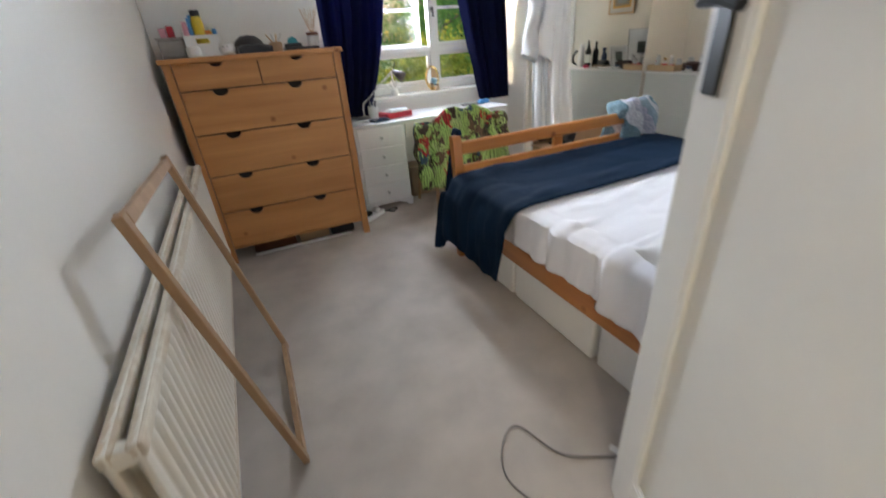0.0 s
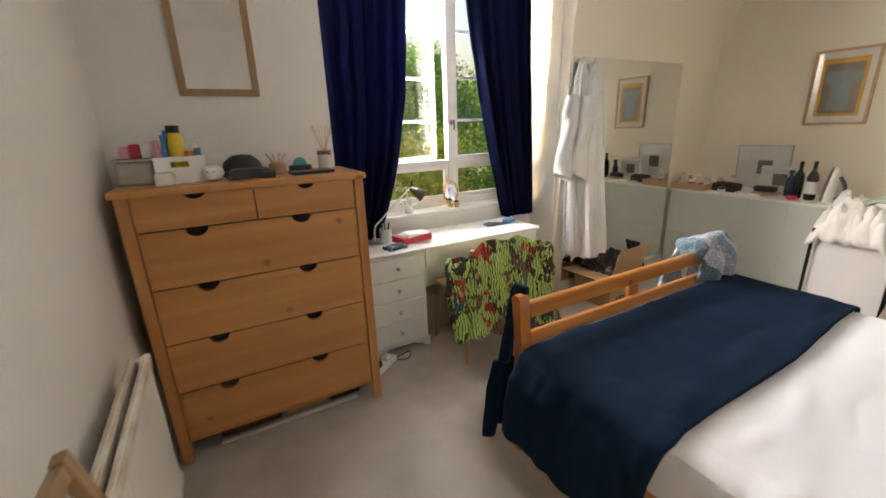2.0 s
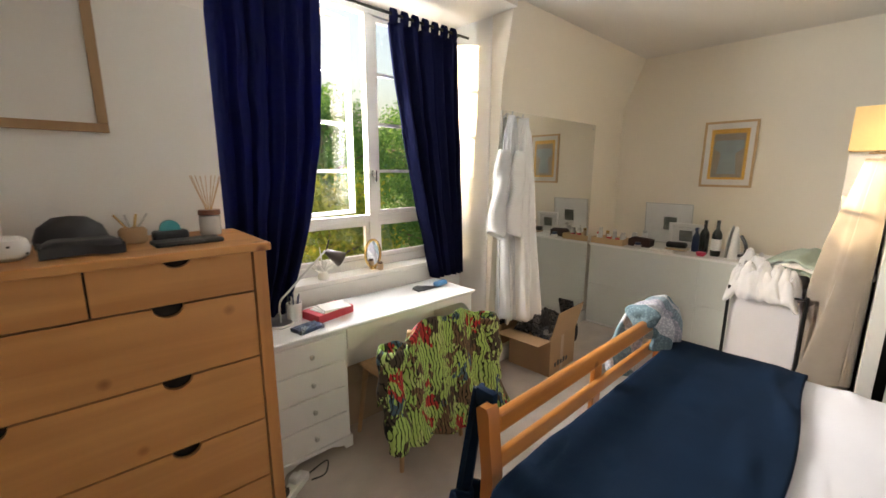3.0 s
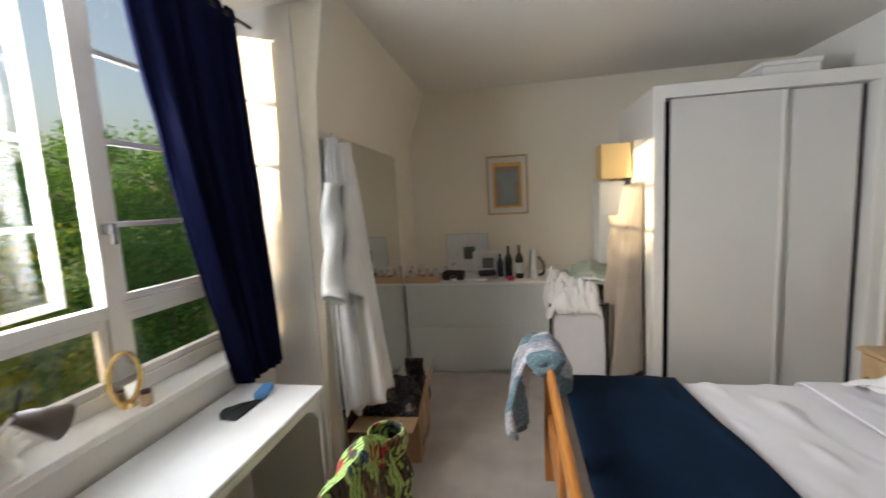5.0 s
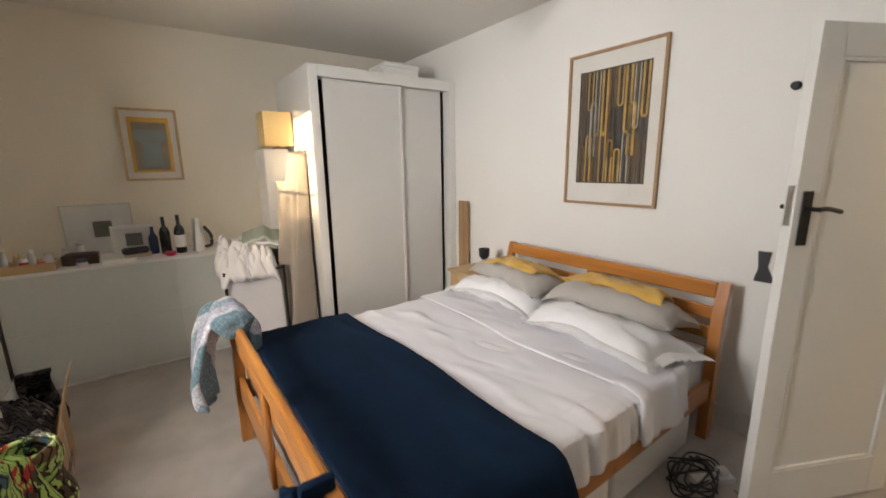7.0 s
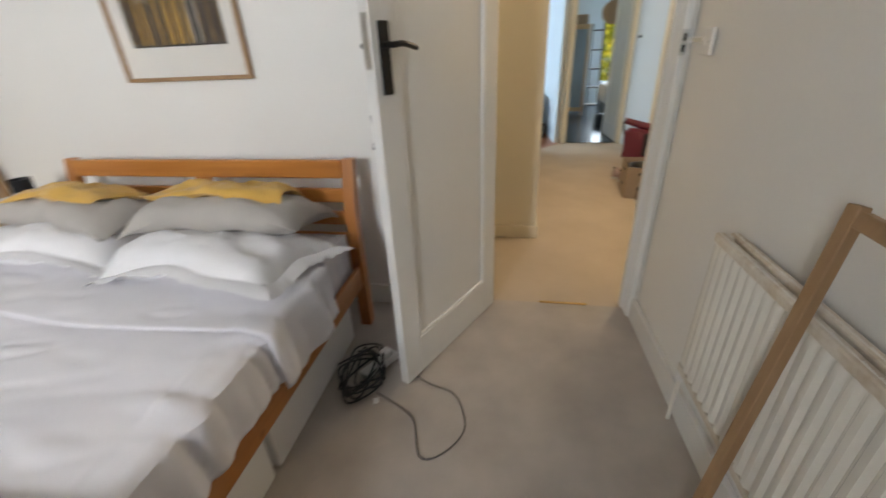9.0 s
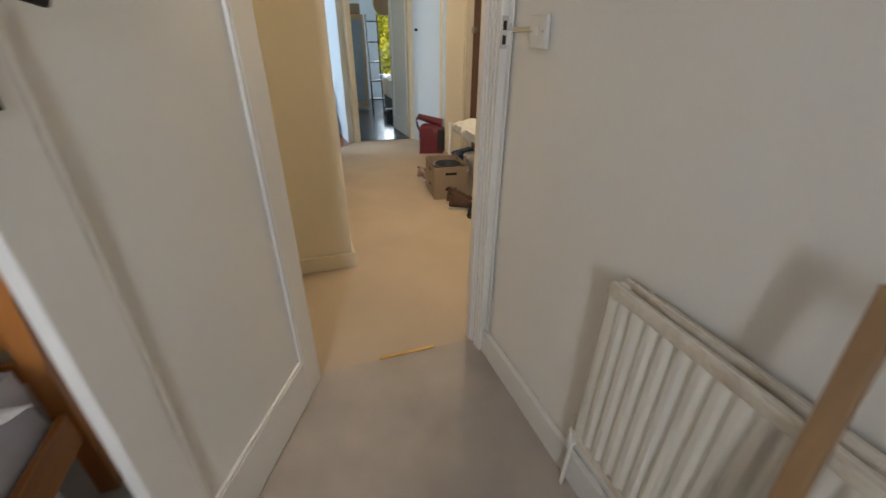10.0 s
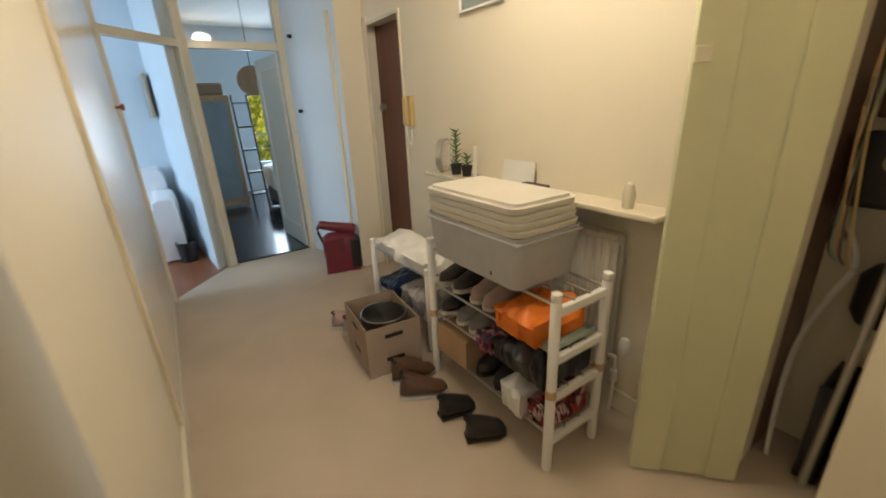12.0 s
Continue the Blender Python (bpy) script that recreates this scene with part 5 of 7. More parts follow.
art = framed("framed_picture", "large print of gold and black loops in an oak frame", "picture", 0.685, 1.02, Matrix(((1, 0, 0, 1.885), (0, 1, 0, 1.282), (0, 0, 1, 1.24), (0, 0, 0, 1))), 0.018, board=M_ARTPAPER, depth=0.03)
M_LOOPS = print_material("gold_black_print", ((0.02, 0.02, 0.025), (0.035, 0.032, 0.035), (0.05, 0.04, 0.035), (0.03, 0.03, 0.035), (0.09, 0.075, 0.06)), 5.0, 6.0, (1.6, 1, 0.35))
part("print", box(nb(), 0.09, 0.0140, 0.15, 0.595, 0.0155, 0.90), M_LOOPS, art, "mottled black ground of the print")


def loop_shape(bm, x, z0, z1, r, w, up):
    """A flat hairpin stroke: two uprights joined by a half ring."""
    n = 10
    zc = z1 - r if up else z0 + r
    s = 1 if up else -1
    pts = [(x - r, z0 if up else z1)] + [(x - r * math.cos(math.pi * i / n), zc + s * r * math.sin(math.pi * i / n)) for i in range(n + 1)] + [(x + r, z0 if up else z1)]
    y = 0.0162
    prev = None
    for i, (px, pz) in enumerate(pts):
        q = pts[min(i + 1, len(pts) - 1)]
        p = pts[max(i - 1, 0)]
        dx, dz = q[0] - p[0], q[1] - p[1]
        L = math.hypot(dx, dz)
        a, b = bm.verts.new((px - dz / L * w, y, pz + dx / L * w)), bm.verts.new((px + dz / L * w, y, pz - dx / L * w))
        if prev:
            bm.faces.new((prev[0], a, b, prev[1]))
        prev = (a, b)


M_GOLDINK = material("gold_ink", (0.66, 0.38, 0.07), 0.6, 0.25, 14, 60, 0.0)
M_GREYINK = material("pale_grey_ink", (0.55, 0.50, 0.42), 0.6, 0.3, 14, 60, 0.0)
M_BROWNINK = material("brown_ink", (0.22, 0.13, 0.05), 0.6, 0.3, 14, 60, 0.0)
rl = random.Random(11)
inks = {0: (M_GOLDINK, nb()), 1: (M_GREYINK, nb()), 2: (M_BROWNINK, nb())}
for band, (za, zb, up) in enumerate(((0.16, 0.50, True), (0.52, 0.89, False), (0.33, 0.72, True))):
    for i in range(9 if band < 2 else 3):
        x = 0.122 + 0.055 * i if band < 2 else 0.20 + 0.14 * i
        r = rl.uniform(0.014, 0.021)
        z0, z1 = (za, zb - rl.uniform(0, 0.14)) if up else (za + rl.uniform(-0.06, 0.14), zb)
        loop_shape(inks[rl.choice((0, 0, 1, 2))][1], x, z0, z1, r, rl.uniform(0.004, 0.008), up)
for k, (mt_, bm) in inks.items():
    part("inked_loops", bm, mt_, art, ("gold", "pale grey", "brown")[k] + " hairpin strokes")

em = framed("wall_frame", "empty-looking white picture in a flat oak frame above the chest", "picture", 0.36, 0.53, FACE_S(0.60, 4.788, 1.71), 0.032, board=M_ARTPAPER, depth=0.022)

pic = framed("framed_picture", "small yellow and blue print in a pale wood frame", "picture", 0.41, 0.59, FACE_W(4.928, 3.585, 1.44), 0.02, frame_mat=M_LIGHTWOOD, board=M_ARTPAPER, depth=0.022)
M_YEL = material("yellow_print", (0.75, 0.42, 0.06), 0.7, 0.06, 6, 50, 0.02)
M_GREY = material("grey_brown_print", (0.36, 0.30, 0.22), 0.7, 0.15, 10, 80, 0.02)
M_BLUEP = material("grey_blue_print", (0.30, 0.36, 0.36), 0.7, 0.1, 10, 80, 0.02)
part("print", box(nb(), 0.06, 0.0105, 0.07, 0.35, 0.0115, 0.52), M_YEL, pic, "yellow ground")
part("print_patch", box(nb(), 0.085, 0.0118, 0.09, 0.325, 0.0125, 0.48), M_GREY, pic, "grey-brown field")
part("print_shape", prism_y(nb(), [(0.13, 0.12), (0.28, 0.12), (0.26, 0.30), (0.33, 0.36), (0.30, 0.42), (0.10, 0.42), (0.08, 0.36), (0.15, 0.30)], 0.0128, 0.0134), M_BLUEP, pic, "pale blue shape")


# ---- things on the low cupboard ----
LT = 0.86
fa = framed("photo_frame", "thin-framed photograph in a wide white mount leaning on the wall", "photo frame", 0.44, 0.41, Matrix(((0, -1, 0, 4.92), (1, 0, 0, 4.0), (0, 0, 1, LT), (0, 0, 0, 1))) @ pose(0, 0, 0, -6), 0.007, frame_mat=M_STEEL, board=M_PAPER, depth=0.015)
fb = framed("photo_frame", "small photograph in a chunky white frame leaning on another", "photo frame", 0.29, 0.24, Matrix(((0, -1, 0, 4.77), (1, 0, 0, 3.86), (0, 0, 1, LT), (0, 0, 0, 1))) @ pose(0, 0, 0, -9), 0.025, frame_mat=M_WHITEFURN, board=M_PAPER, depth=0.02)
M_PHOTO = material("dark_grey_photo", (0.10, 0.12, 0.11), 0.4, 0.3, 12, 60, 0.0, second=(0.22, 0.23, 0.2))
part("photo", box(nb(), 0.14, 0.0075, 0.14, 0.26, 0.0085, 0.27), M_PHOTO, fa, "small dark photograph")
part("photo", box(nb(), 0.09, 0.0095, 0.065, 0.20, 0.0105, 0.17), M_PHOTO, fb, "small dark photograph")
M_BOTTLE = material("dark_bottle_glass", (0.012, 0.018, 0.012), 0.08, 0.05, 4, 20, 0.0)


def bottle(label, x, y, h, r, lab):
    t = thing("wine_bottle", label, "bottle", at=(x, y, LT), group="bottles on the low cupboard")
    part("glass_body", lathe(nb(), [(r * 0.9, 0), (r, 0.008), (r, h * 0.58), (r * 0.8, h * 0.67), (r * 0.36, h * 0.76), (r * 0.34, h * 0.97), (r * 0.4, h * 0.975), (r * 0.4, h), (0, h)], 24), M_BOTTLE, t, smooth=True)
    if lab:
        part("label", lathe(nb(), [(r + 0.0006, h * 0.16), (r + 0.0006, h * 0.48)], 24), M_PAPER, t, "plain pale paper label", smooth=True)


bottle("dark glass wine bottle beside another on the low cupboard", 4.55, 3.80, 0.30, 0.037, False)
bottle("dark glass wine bottle with a pale label beside the iron", 4.52, 3.70, 0.31, 0.038, True)
sp = thing("spray_bottle", "dark blue spray bottle behind the wine bottles", "bottle", at=(4.62, 3.88, LT))
M_BLUEPL = material("dark_blue_plastic", (0.02, 0.045, 0.12), 0.3)
part("body", lathe(nb(), [(0.03, 0), (0.033, 0.01), (0.033, 0.13), (0.014, 0.17), (0.012, 0.19), (0, 0.19)], 20), M_BLUEPL, sp, smooth=True)
part("trigger", box(box(nb(), -0.03, -0.012, 0.19, 0.02, 0.012, 0.22, 0.004), -0.03, -0.004, 0.15, -0.022, 0.004, 0.19, 0.002), M_BLUEPL, sp)

iron = thing("steam_iron", "white and black steam iron standing on its heel", "iron", m=pose(4.52, 3.57, LT, 0, 0, 150))
bm = nb()


def iron_f(u, v):
    a = u * 2 * math.pi
    w = 0.055 * (1 - v) ** 0.55 + 0.002
    d = 0.05 * (1 - v * 0.65)
    return Vector((w * math.cos(a), d * math.sin(a) * (1.0 if math.sin(a) > 0 else 0.5), 0.27 * v))


sheet(bm, iron_f, 24, 16, closed=True)
part("body", bm, M_PLASTICWHITE, iron, smooth=True)
part("soleplate", prism_y(nb(), [(-0.055, 0), (0.055, 0), (0.048, 0.12), (0.02, 0.24), (0, 0.275), (-0.02, 0.24), (-0.048, 0.12)], -0.034, -0.026), M_STEEL, iron)
part("handle", cord(nb(), [(0, 0.045, 0.03), (0, 0.095, 0.05), (0, 0.10, 0.13), (0, 0.05, 0.20)], 0.013), M_BLACK, iron, smooth=True)

tray = thing("wooden_box_tray", "shallow light wood box holding small jars", "box", at=(4.36, 4.44, LT))
part("box_front", box(nb(), 0, 0, 0, 0.01, 0.32, 0.06, 0.001), M_LIGHTWOOD, tray)
part("box_back", box(nb(), 0.19, 0, 0, 0.2, 0.32, 0.06, 0.001), M_LIGHTWOOD, tray)
for y in (0.0, 0.31):
    part("box_side", box(nb(), 0.01, y, 0, 0.19, y + 0.01, 0.06, 0.001), M_LIGHTWOOD, tray)
part("box_floor", box(nb(), 0.01, 0.01, 0, 0.19, 0.31, 0.012), M_LIGHTWOOD, tray)
M_PINK = material("pink_plastic", (0.7, 0.04, 0.12), 0.35)
M_JARGLASS = material("pale_jar_glass", (0.62, 0.64, 0.62), 0.15, 0.05, 5, 30, 0.0)


def jar(label, cat, x, y, z, r, h, mat, cap=None, caph=0.02, capr=None, name="jar", tag=""):
    t = thing(name, label, cat, at=(x, y, z), group=tag)
    part("body", lathe(nb(), [(r * 0.85, 0), (r, r * 0.15), (r, h * 0.82), (r * 0.8, h), (0, h)], 20), mat, t, smooth=True)
    if cap:
        c = capr or r * 0.82
        part("cap", lathe(nb(), [(c, h), (c, h + caph), (c * 0.9, h + caph + 0.002), (0, h + caph + 0.002)], 18), cap, t, smooth=True)
    return t


rr = random.Random(5)
for k, (x, y, r, h, mt, cp) in enumerate(((4.44, 4.70, 0.022, 0.12, M_JARGLASS, M_STEEL), (4.47, 4.64, 0.02, 0.09, M_TAN, M_BRASS), (4.42, 4.60, 0.025, 0.06, M_RED, M_PLASTICWHITE), (4.48, 4.57, 0.02, 0.11, M_JARGLASS, M_PLASTICWHITE), (4.43, 4.52, 0.024, 0.05, M_RED, None), (4.49, 4.49, 0.028, 0.08, M_JARGLASS, M_STEEL), (4.46, 4.73, 0.018, 0.07, M_PLASTICWHITE, M_RED))):
    jar("small cosmetic jar standing in the wooden box", "jar", x, y, LT + 0.0125, r, h, mt, cp, tag="jars in the wooden box")
jar("clear glass bottle with a silver cap on the low cupboard", "bottle", 4.55, 4.40, LT, 0.03, 0.10, M_JARGLASS, M_STEEL, name="toiletry_bottle")
jar("pale plastic lotion bottle on the low cupboard", "bottle", 4.62, 4.33, LT, 0.026, 0.12, M_PLASTICWHITE, M_STEEL, name="toiletry_bottle")
jar("small white tub with a dark blue lid", "tub", 4.41, 4.31, LT, 0.033, 0.03, M_PLASTICWHITE, M_BLUEPL, name="tub")
M_BROWNLEATHER = material("dark_brown_leather", (0.05, 0.02, 0.015), 0.45)
bag = single("toiletry_bag", softbox(0, 0, 0.0, 0.12, 0.20, 0.085, 0.03, 20, 20, 0.01), M_BROWNLEATHER, "dark brown leather wash bag on the low cupboard", "wash bag", at=(4.46, 4.22, LT), smooth=True)
for k, (x, y, w, d, h, mt, nm) in enumerate(((4.42, 4.0, 0.16, 0.20, 0.018, M_PAPER, "white notebook lying flat"), (4.42, 3.90, 0.13, 0.17, 0.015, M_TAN, "tan booklet lying flat"))):
    single("notebook", box(nb(), 0, 0, 0, w, d, h, 0.002), mt, nm + " on the low cupboard", "notebook", at=(x, y, LT + (0.0 if k == 0 else 0.0185)))
single("sunglasses_case", box(nb(), 0, 0, 0, 0.075, 0.17, 0.05, 0.018), M_BLACK, "black glasses case on the low cupboard", "case", m=pose(4.47, 3.91, LT + 0.035, 0, 0, 8))
single("pink_soap_dish", lathe(nb(), [(0.025, 0), (0.035, 0.01), (0.04, 0.03), (0.036, 0.034), (0, 0.03)], 20), M_PINK, "small bright pink dish on the low cupboard", "dish", at=(4.42, 3.78, LT), smooth=True)

# ---- linen stand between the low cupboard and the wardrobe ----
hp = thing("laundry_stand", "white cloth laundry hamper on a black metal frame", "laundry hamper", at=(4.04, 3.03, 0))
part("cloth_body", softbox(0.02, 0.02, 0.06, 0.48, 0.42, 0.70, 0.04, 26, 24, 0.01), M_SHEET, hp, smooth=True)
for x, y in ((0, 0.0), (0.5, 0.0), (0, 0.44), (0.5, 0.44)):
    part("leg", tube(nb(), (x, y, 0), (x, y, 0.74), 0.011, n=10), M_BLACKMETAL, hp)
for a, b in (((0, 0, 0.72), (0.5, 0, 0.72)), ((0, 0.44, 0.72), (0.5, 0.44, 0.72)), ((0, 0, 0.72), (0, 0.44, 0.72)), ((0.5, 0, 0.72), (0.5, 0.44, 0.72)), ((0, 0, 0.08), (0, 0.44, 0.08))):
    part("rail", tube(nb(), a, b, 0.008, n=10), M_BLACKMETAL, hp)
M_MINT = material("mint_green_linen", (0.42, 0.50, 0.43), 0.9, 0.08, 8, 150, 0.3)


def duvet_f(u, v):
    """A stuffed duvet bundled up and overhanging the hamper's corner."""
    a, b = u * 2 - 1, v * 2 - 1
    dome = max(0.0, 1 - a ** 4) ** 0.5 * max(0.0, 1 - b ** 4) ** 0.5
    ridge = abs(wob(u * 6.5, v * 5, 3.3)) * 0.17 + abs(wob(u * 15, v * 12, 1.3)) * 0.09
    hang = -0.10 * max(0.0, abs(a) - 0.7) / 0.3 - 0.05 * max(0.0, abs(b) - 0.8) / 0.2 * (1 + math.sin(u * 9))
    return Vector((a * 0.22 + 0.04 * wob(v * 4, u, 2), b * 0.21 + 0.05 * wob(u * 4, v, 5), dome * (0.07 + ridge) + hang + 0.03 * wob(u * 13, v * 11, 8)))


single("bundled_duvet", sheet(nb(), duvet_f, 64, 64), M_PILLOW, "crumpled white duvet bundled on the laundry hamper", "duvet", at=(4.23, 3.28, 0.765), smooth=True, thick=0.02)
for k in range(3):
    def fold_f(u, v, k=k):
        a = u * 2 * math.pi
        return Vector((0.20 * math.copysign(abs(math.cos(a)) ** 0.3, math.cos(a)) + 0.02 * wob(v * 4, k, 1), -0.17 + 0.34 * v, 0.018 * math.copysign(abs(math.sin(a)) ** 0.6, math.sin(a)) + 0.018 * wob(v * 5, k * 3, 2) - 0.05 * (2 * v - 1) ** 2))
    single("folded_towel", sheet(nb(), fold_f, 24, 26, closed=True), (M_MINT, M_PILLOW, M_MINT)[k], ("folded mint green towel on the bundled duvet", "folded white towel between two mint ones", "mint green towel on top of the linen heap")[k], "towel", m=pose(4.33, 3.12 - 0.01 * k, 0.905 + 0.036 * k, 4, -6, 6 - 9 * k), smooth=True)

# tall narrow cabinet with the square lampshade
tall = thing("tall_cabinet", "tall narrow white drawer cabinet beside the wardrobe", "cabinet", at=(4.55, 2.765, 0))
part("body", box(nb(), 0.0, 0, 0, 0.34, 0.22, 1.70, 0.003), M_WHITEFURN, tall)
for k in range(6):
    part("drawer_front", box(nb(), -0.014, 0.004, 0.03 + k * 0.278, -0.001, 0.216, 0.30 + k * 0.278, 0.002), M_WHITEFURN, tall)
# pale paper whose base colour already holds the orange of the sun
M_SUNLITPAPER = material("sunlit_paper_shade", (0.85, 0.62, 0.30), 0.8, 0.04, 6, 60, 0.05, trans=0.0)
ls = thing("table_lamp", "square cream paper lampshade on a wooden foot, orange sunlight put into its colour", "lamp", at=(4.50, 2.85, 1.70))
part("foot", box(box(nb(), 0.02, -0.04, 0, 0.1, 0.04, 0.012, 0.002), 0.05, -0.01, 0.012, 0.07, 0.01, 0.06, 0.002), M_LIGHTWOOD, ls)
bm = nb()
for x0, y0, x1, y1 in ((-0.07, -0.10, 0.17, -0.096), (-0.07, 0.136, 0.17, 0.14), (-0.07, -0.096, -0.066, 0.136), (0.166, -0.096, 0.17, 0.136)):
    box(bm, x0, y0, 0.02, x1, y1, 0.31)
part("shade", bm, M_SUNLITPAPER, ls)

single("wall_hook", lathe(nb(), [(0.02, 0), (0.021, 0.006), (0.011, 0.012), (0.01, 0.03), (0.017, 0.038), (0, 0.042)], 20, pose(0, 0, 0, -90)), M_BLACK, "round black knob hook on the wall behind the door", "hook", at=(1.28, 1.281, 1.872), smooth=True)
# box on the wardrobe, board beside it, bedside table
wb = thing("storage_box", "white lidded storage box on top of the wardrobe", "storage box", at=(4.08, 1.62, 2.33))
part("body", box(nb(), 0, 0, 0.0, 0.30, 0.36, 0.09, 0.004), M_PLASTICWHITE, wb)
part("dark_base", box(nb(), -0.004, 0.02, 0.0, -0.001, 0.30, 0.018), M_BLACK, wb)
part("lid", box(nb(), -0.006, -0.006, 0.0905, 0.306, 0.366, 0.125, 0.006), M_PLASTICWHITE, wb)
single("wooden_board", box(nb(), 0, 0, 0, 0.14, 0.022, 1.18, 0.002), M_OAK, "long oak board standing against the wall beside the wardrobe", "board", m=pose(3.70, 1.31, 0, 0, 0, 0))
bt = thing("bedside_table", "small light wood bedside table beside the wardrobe", "bedside table", at=(3.10, 1.36, 0))
part("tabletop", box(nb(), 0, 0, 0.575, 0.42, 0.36, 0.60, 0.004), M_LIGHTWOOD, bt)
for x, y in ((0.02, 0.02), (0.37, 0.02), (0.02, 0.31), (0.37, 0.31)):
    part("leg", box(nb(), x, y, 0, x + 0.03, y + 0.03, 0.575, 0.002), M_LIGHTWOOD, bt)
part("drawer_front", box(nb(), 0.05, 0.345, 0.44, 0.37, 0.357, 0.57, 0.002), M_LIGHTWOOD, bt)
single("candle_holder", lathe(nb(), [(0.045, 0), (0.045, 0.01), (0.012, 0.03), (0.018, 0.06), (0.010, 0.10), (0.02, 0.12), (0.045, 0.15), (0.048, 0.215), (0.043, 0.215), (0.04, 0.16), (0, 0.15)], 24), M_BLACK, "dark turned candle holder on the bedside table", "candle holder", at=(3.19, 1.56, 0.60), smooth=True)
single("black_bag", prism_y(nb(), [(0.0, 0), (0.09, 0.0), (0.075, 0.07), (0.085, 0.16), (0.03, 0.16), (0.04, 0.08)], 0, 0.02), M_BLACK, "small black cloth bag hanging on the wall behind the door", "bag", at=(1.245, 1.282, 0.90))

# ---- ceiling lamp ----
cl = thing("ceiling_lamp", "ridged frosted glass ceiling lamp shade", "ceiling lamp", at=(2.60, 2.60, 2.46))
M_FROST = material("frosted_white_glass", (0.72, 0.72, 0.70), 0.3, 0.04, 5, 30, 0.05)
bm = nb()
sheet(bm, lambda u, v: Vector(((0.03 + 0.15 * math.sin(v * math.pi * 0.55)) * (1 + 0.05 * math.cos(u * 2 * math.pi * 16)) * math.cos(u * 2 * math.pi), (0.03 + 0.15 * math.sin(v * math.pi * 0.55)) * (1 + 0.05 * math.cos(u * 2 * math.pi * 16)) * math.sin(u * 2 * math.pi), 0.13 * v ** 1.6)), 96, 12, closed=True)
part("glass_shade", bm, M_FROST, cl, smooth=True, thick=0.004)
part("cord", tube(nb(), (0, 0, 0.1), (0, 0, 0.24), 0.006), M_PLASTICWHITE, cl)
part("ceiling_rose", lathe(nb(), [(0.02, 0.20), (0.045, 0.225), (0.045, 0.24), (0, 0.24)], 20), M_PLASTICWHITE, cl, smooth=True)

# ---- things on the chest of drawers ----
CT = 1.32
M_CLEARBOX = material("cloudy_plastic", (0.46, 0.43, 0.40), 0.25, 0.1, 8, 40, 0.02)
M_YELLOW = material("yellow_plastic", (0.78, 0.58, 0.03), 0.35)
M_TEAL = material("teal_plastic", (0.05, 0.35, 0.38), 0.35)
M_ORANGE = material("orange_plastic", (0.8, 0.25, 0.03), 0.35)
M_BLUE = material("mid_blue_plastic", (0.08, 0.28, 0.62), 0.35)
M_PINKPALE = material("pale_pink_plastic", (0.75, 0.35, 0.42), 0.4)
M_LEATHER = material("black_leather", (0.025, 0.025, 0.03), 0.45, 0.15, 20, 120, 0.2)
cb = thing("plastic_box", "cloudy grey plastic box of toiletries on the chest", "storage box", at=(-0.045, 4.50, CT))
part("body", box(nb(), 0, 0, 0, 0.135, 0.20, 0.10, 0.012), M_CLEARBOX, cb)
part("rim", box(nb(), -0.006, -0.006, 0.10, 0.141, 0.206, 0.112, 0.004), M_CLEARBOX, cb)
for k, (x, mt) in enumerate(((0.03, M_PINKPALE), (0.07, M_RED), (0.11, M_PLASTICWHITE))):
    single("small_packet", box(nb(), 0, 0, 0, 0.035, 0.05, 0.05 + 0.01 * k, 0.004), mt, "small toiletry packet on the plastic box", "packet", at=(-0.055 + x, 4.55, CT + 0.1125), group="packets on the plastic box")
bk = thing("plastic_basket", "white plastic basket with a slot handle, full of toiletries", "basket", at=(0.10, 4.45, CT))
bm = nb()
for x0, y0, x1, y1 in ((0, 0.19, 0.19, 0.196), (0, 0, 0.006, 0.19), (0.184, 0, 0.19, 0.19)):
    box(bm, x0, y0, 0, x1, y1, 0.115, 0.002)
part("wall", bm, M_PLASTICWHITE, bk)
bm = nb()
box(bm, 0.006, 0, 0, 0.184, 0.006, 0.07), box(bm, 0.006, 0, 0.095, 0.184, 0.006, 0.115), box(bm, 0.006, 0, 0.07, 0.06, 0.006, 0.095), box(bm, 0.13, 0, 0.07, 0.184, 0.006, 0.095)
part("front_with_handle", bm, M_PLASTICWHITE, bk)
part("bottom", box(nb(), 0.006, 0.006, 0, 0.184, 0.19, 0.005), M_PLASTICWHITE, bk)
for lab, x, y, r, h, mt, cp in (("yellow bottle with a black cap in the basket", 0.19, 4.54, 0.032, 0.21, M_YELLOW, M_BLACK), ("amber bottle in the basket", 0.25, 4.59, 0.022, 0.13, M_YELLOW, M_PLASTICWHITE), ("white bottle with a blue cap in the basket", 0.27, 4.53, 0.016, 0.11, M_PLASTICWHITE, M_BLUE), ("pink tube in the basket", 0.12, 4.50, 0.016, 0.15, M_PINKPALE, M_PINKPALE), ("pink tube leaning in the basket", 0.13, 4.57, 0.016, 0.16, M_PINKPALE, M_PLASTICWHITE), ("teal tube in the basket", 0.155, 4.60, 0.015, 0.19, M_TEAL, M_BLUE), ("blue tube in the basket", 0.145, 4.53, 0.012, 0.17, M_BLUE, M_BLUE), ("orange tub in the basket", 0.235, 4.49, 0.02, 0.10, M_YELLOW, M_ORANGE)):
    jar(lab, "bottle", x, y, CT + 0.0055, r, h, mt, cp, 0.03, name="toiletry_bottle")
jar("small empty white plastic cup in front of the basket", "cup", 0.135, 4.40, CT, 0.038, 0.055, M_PLASTICWHITE, name="cup")
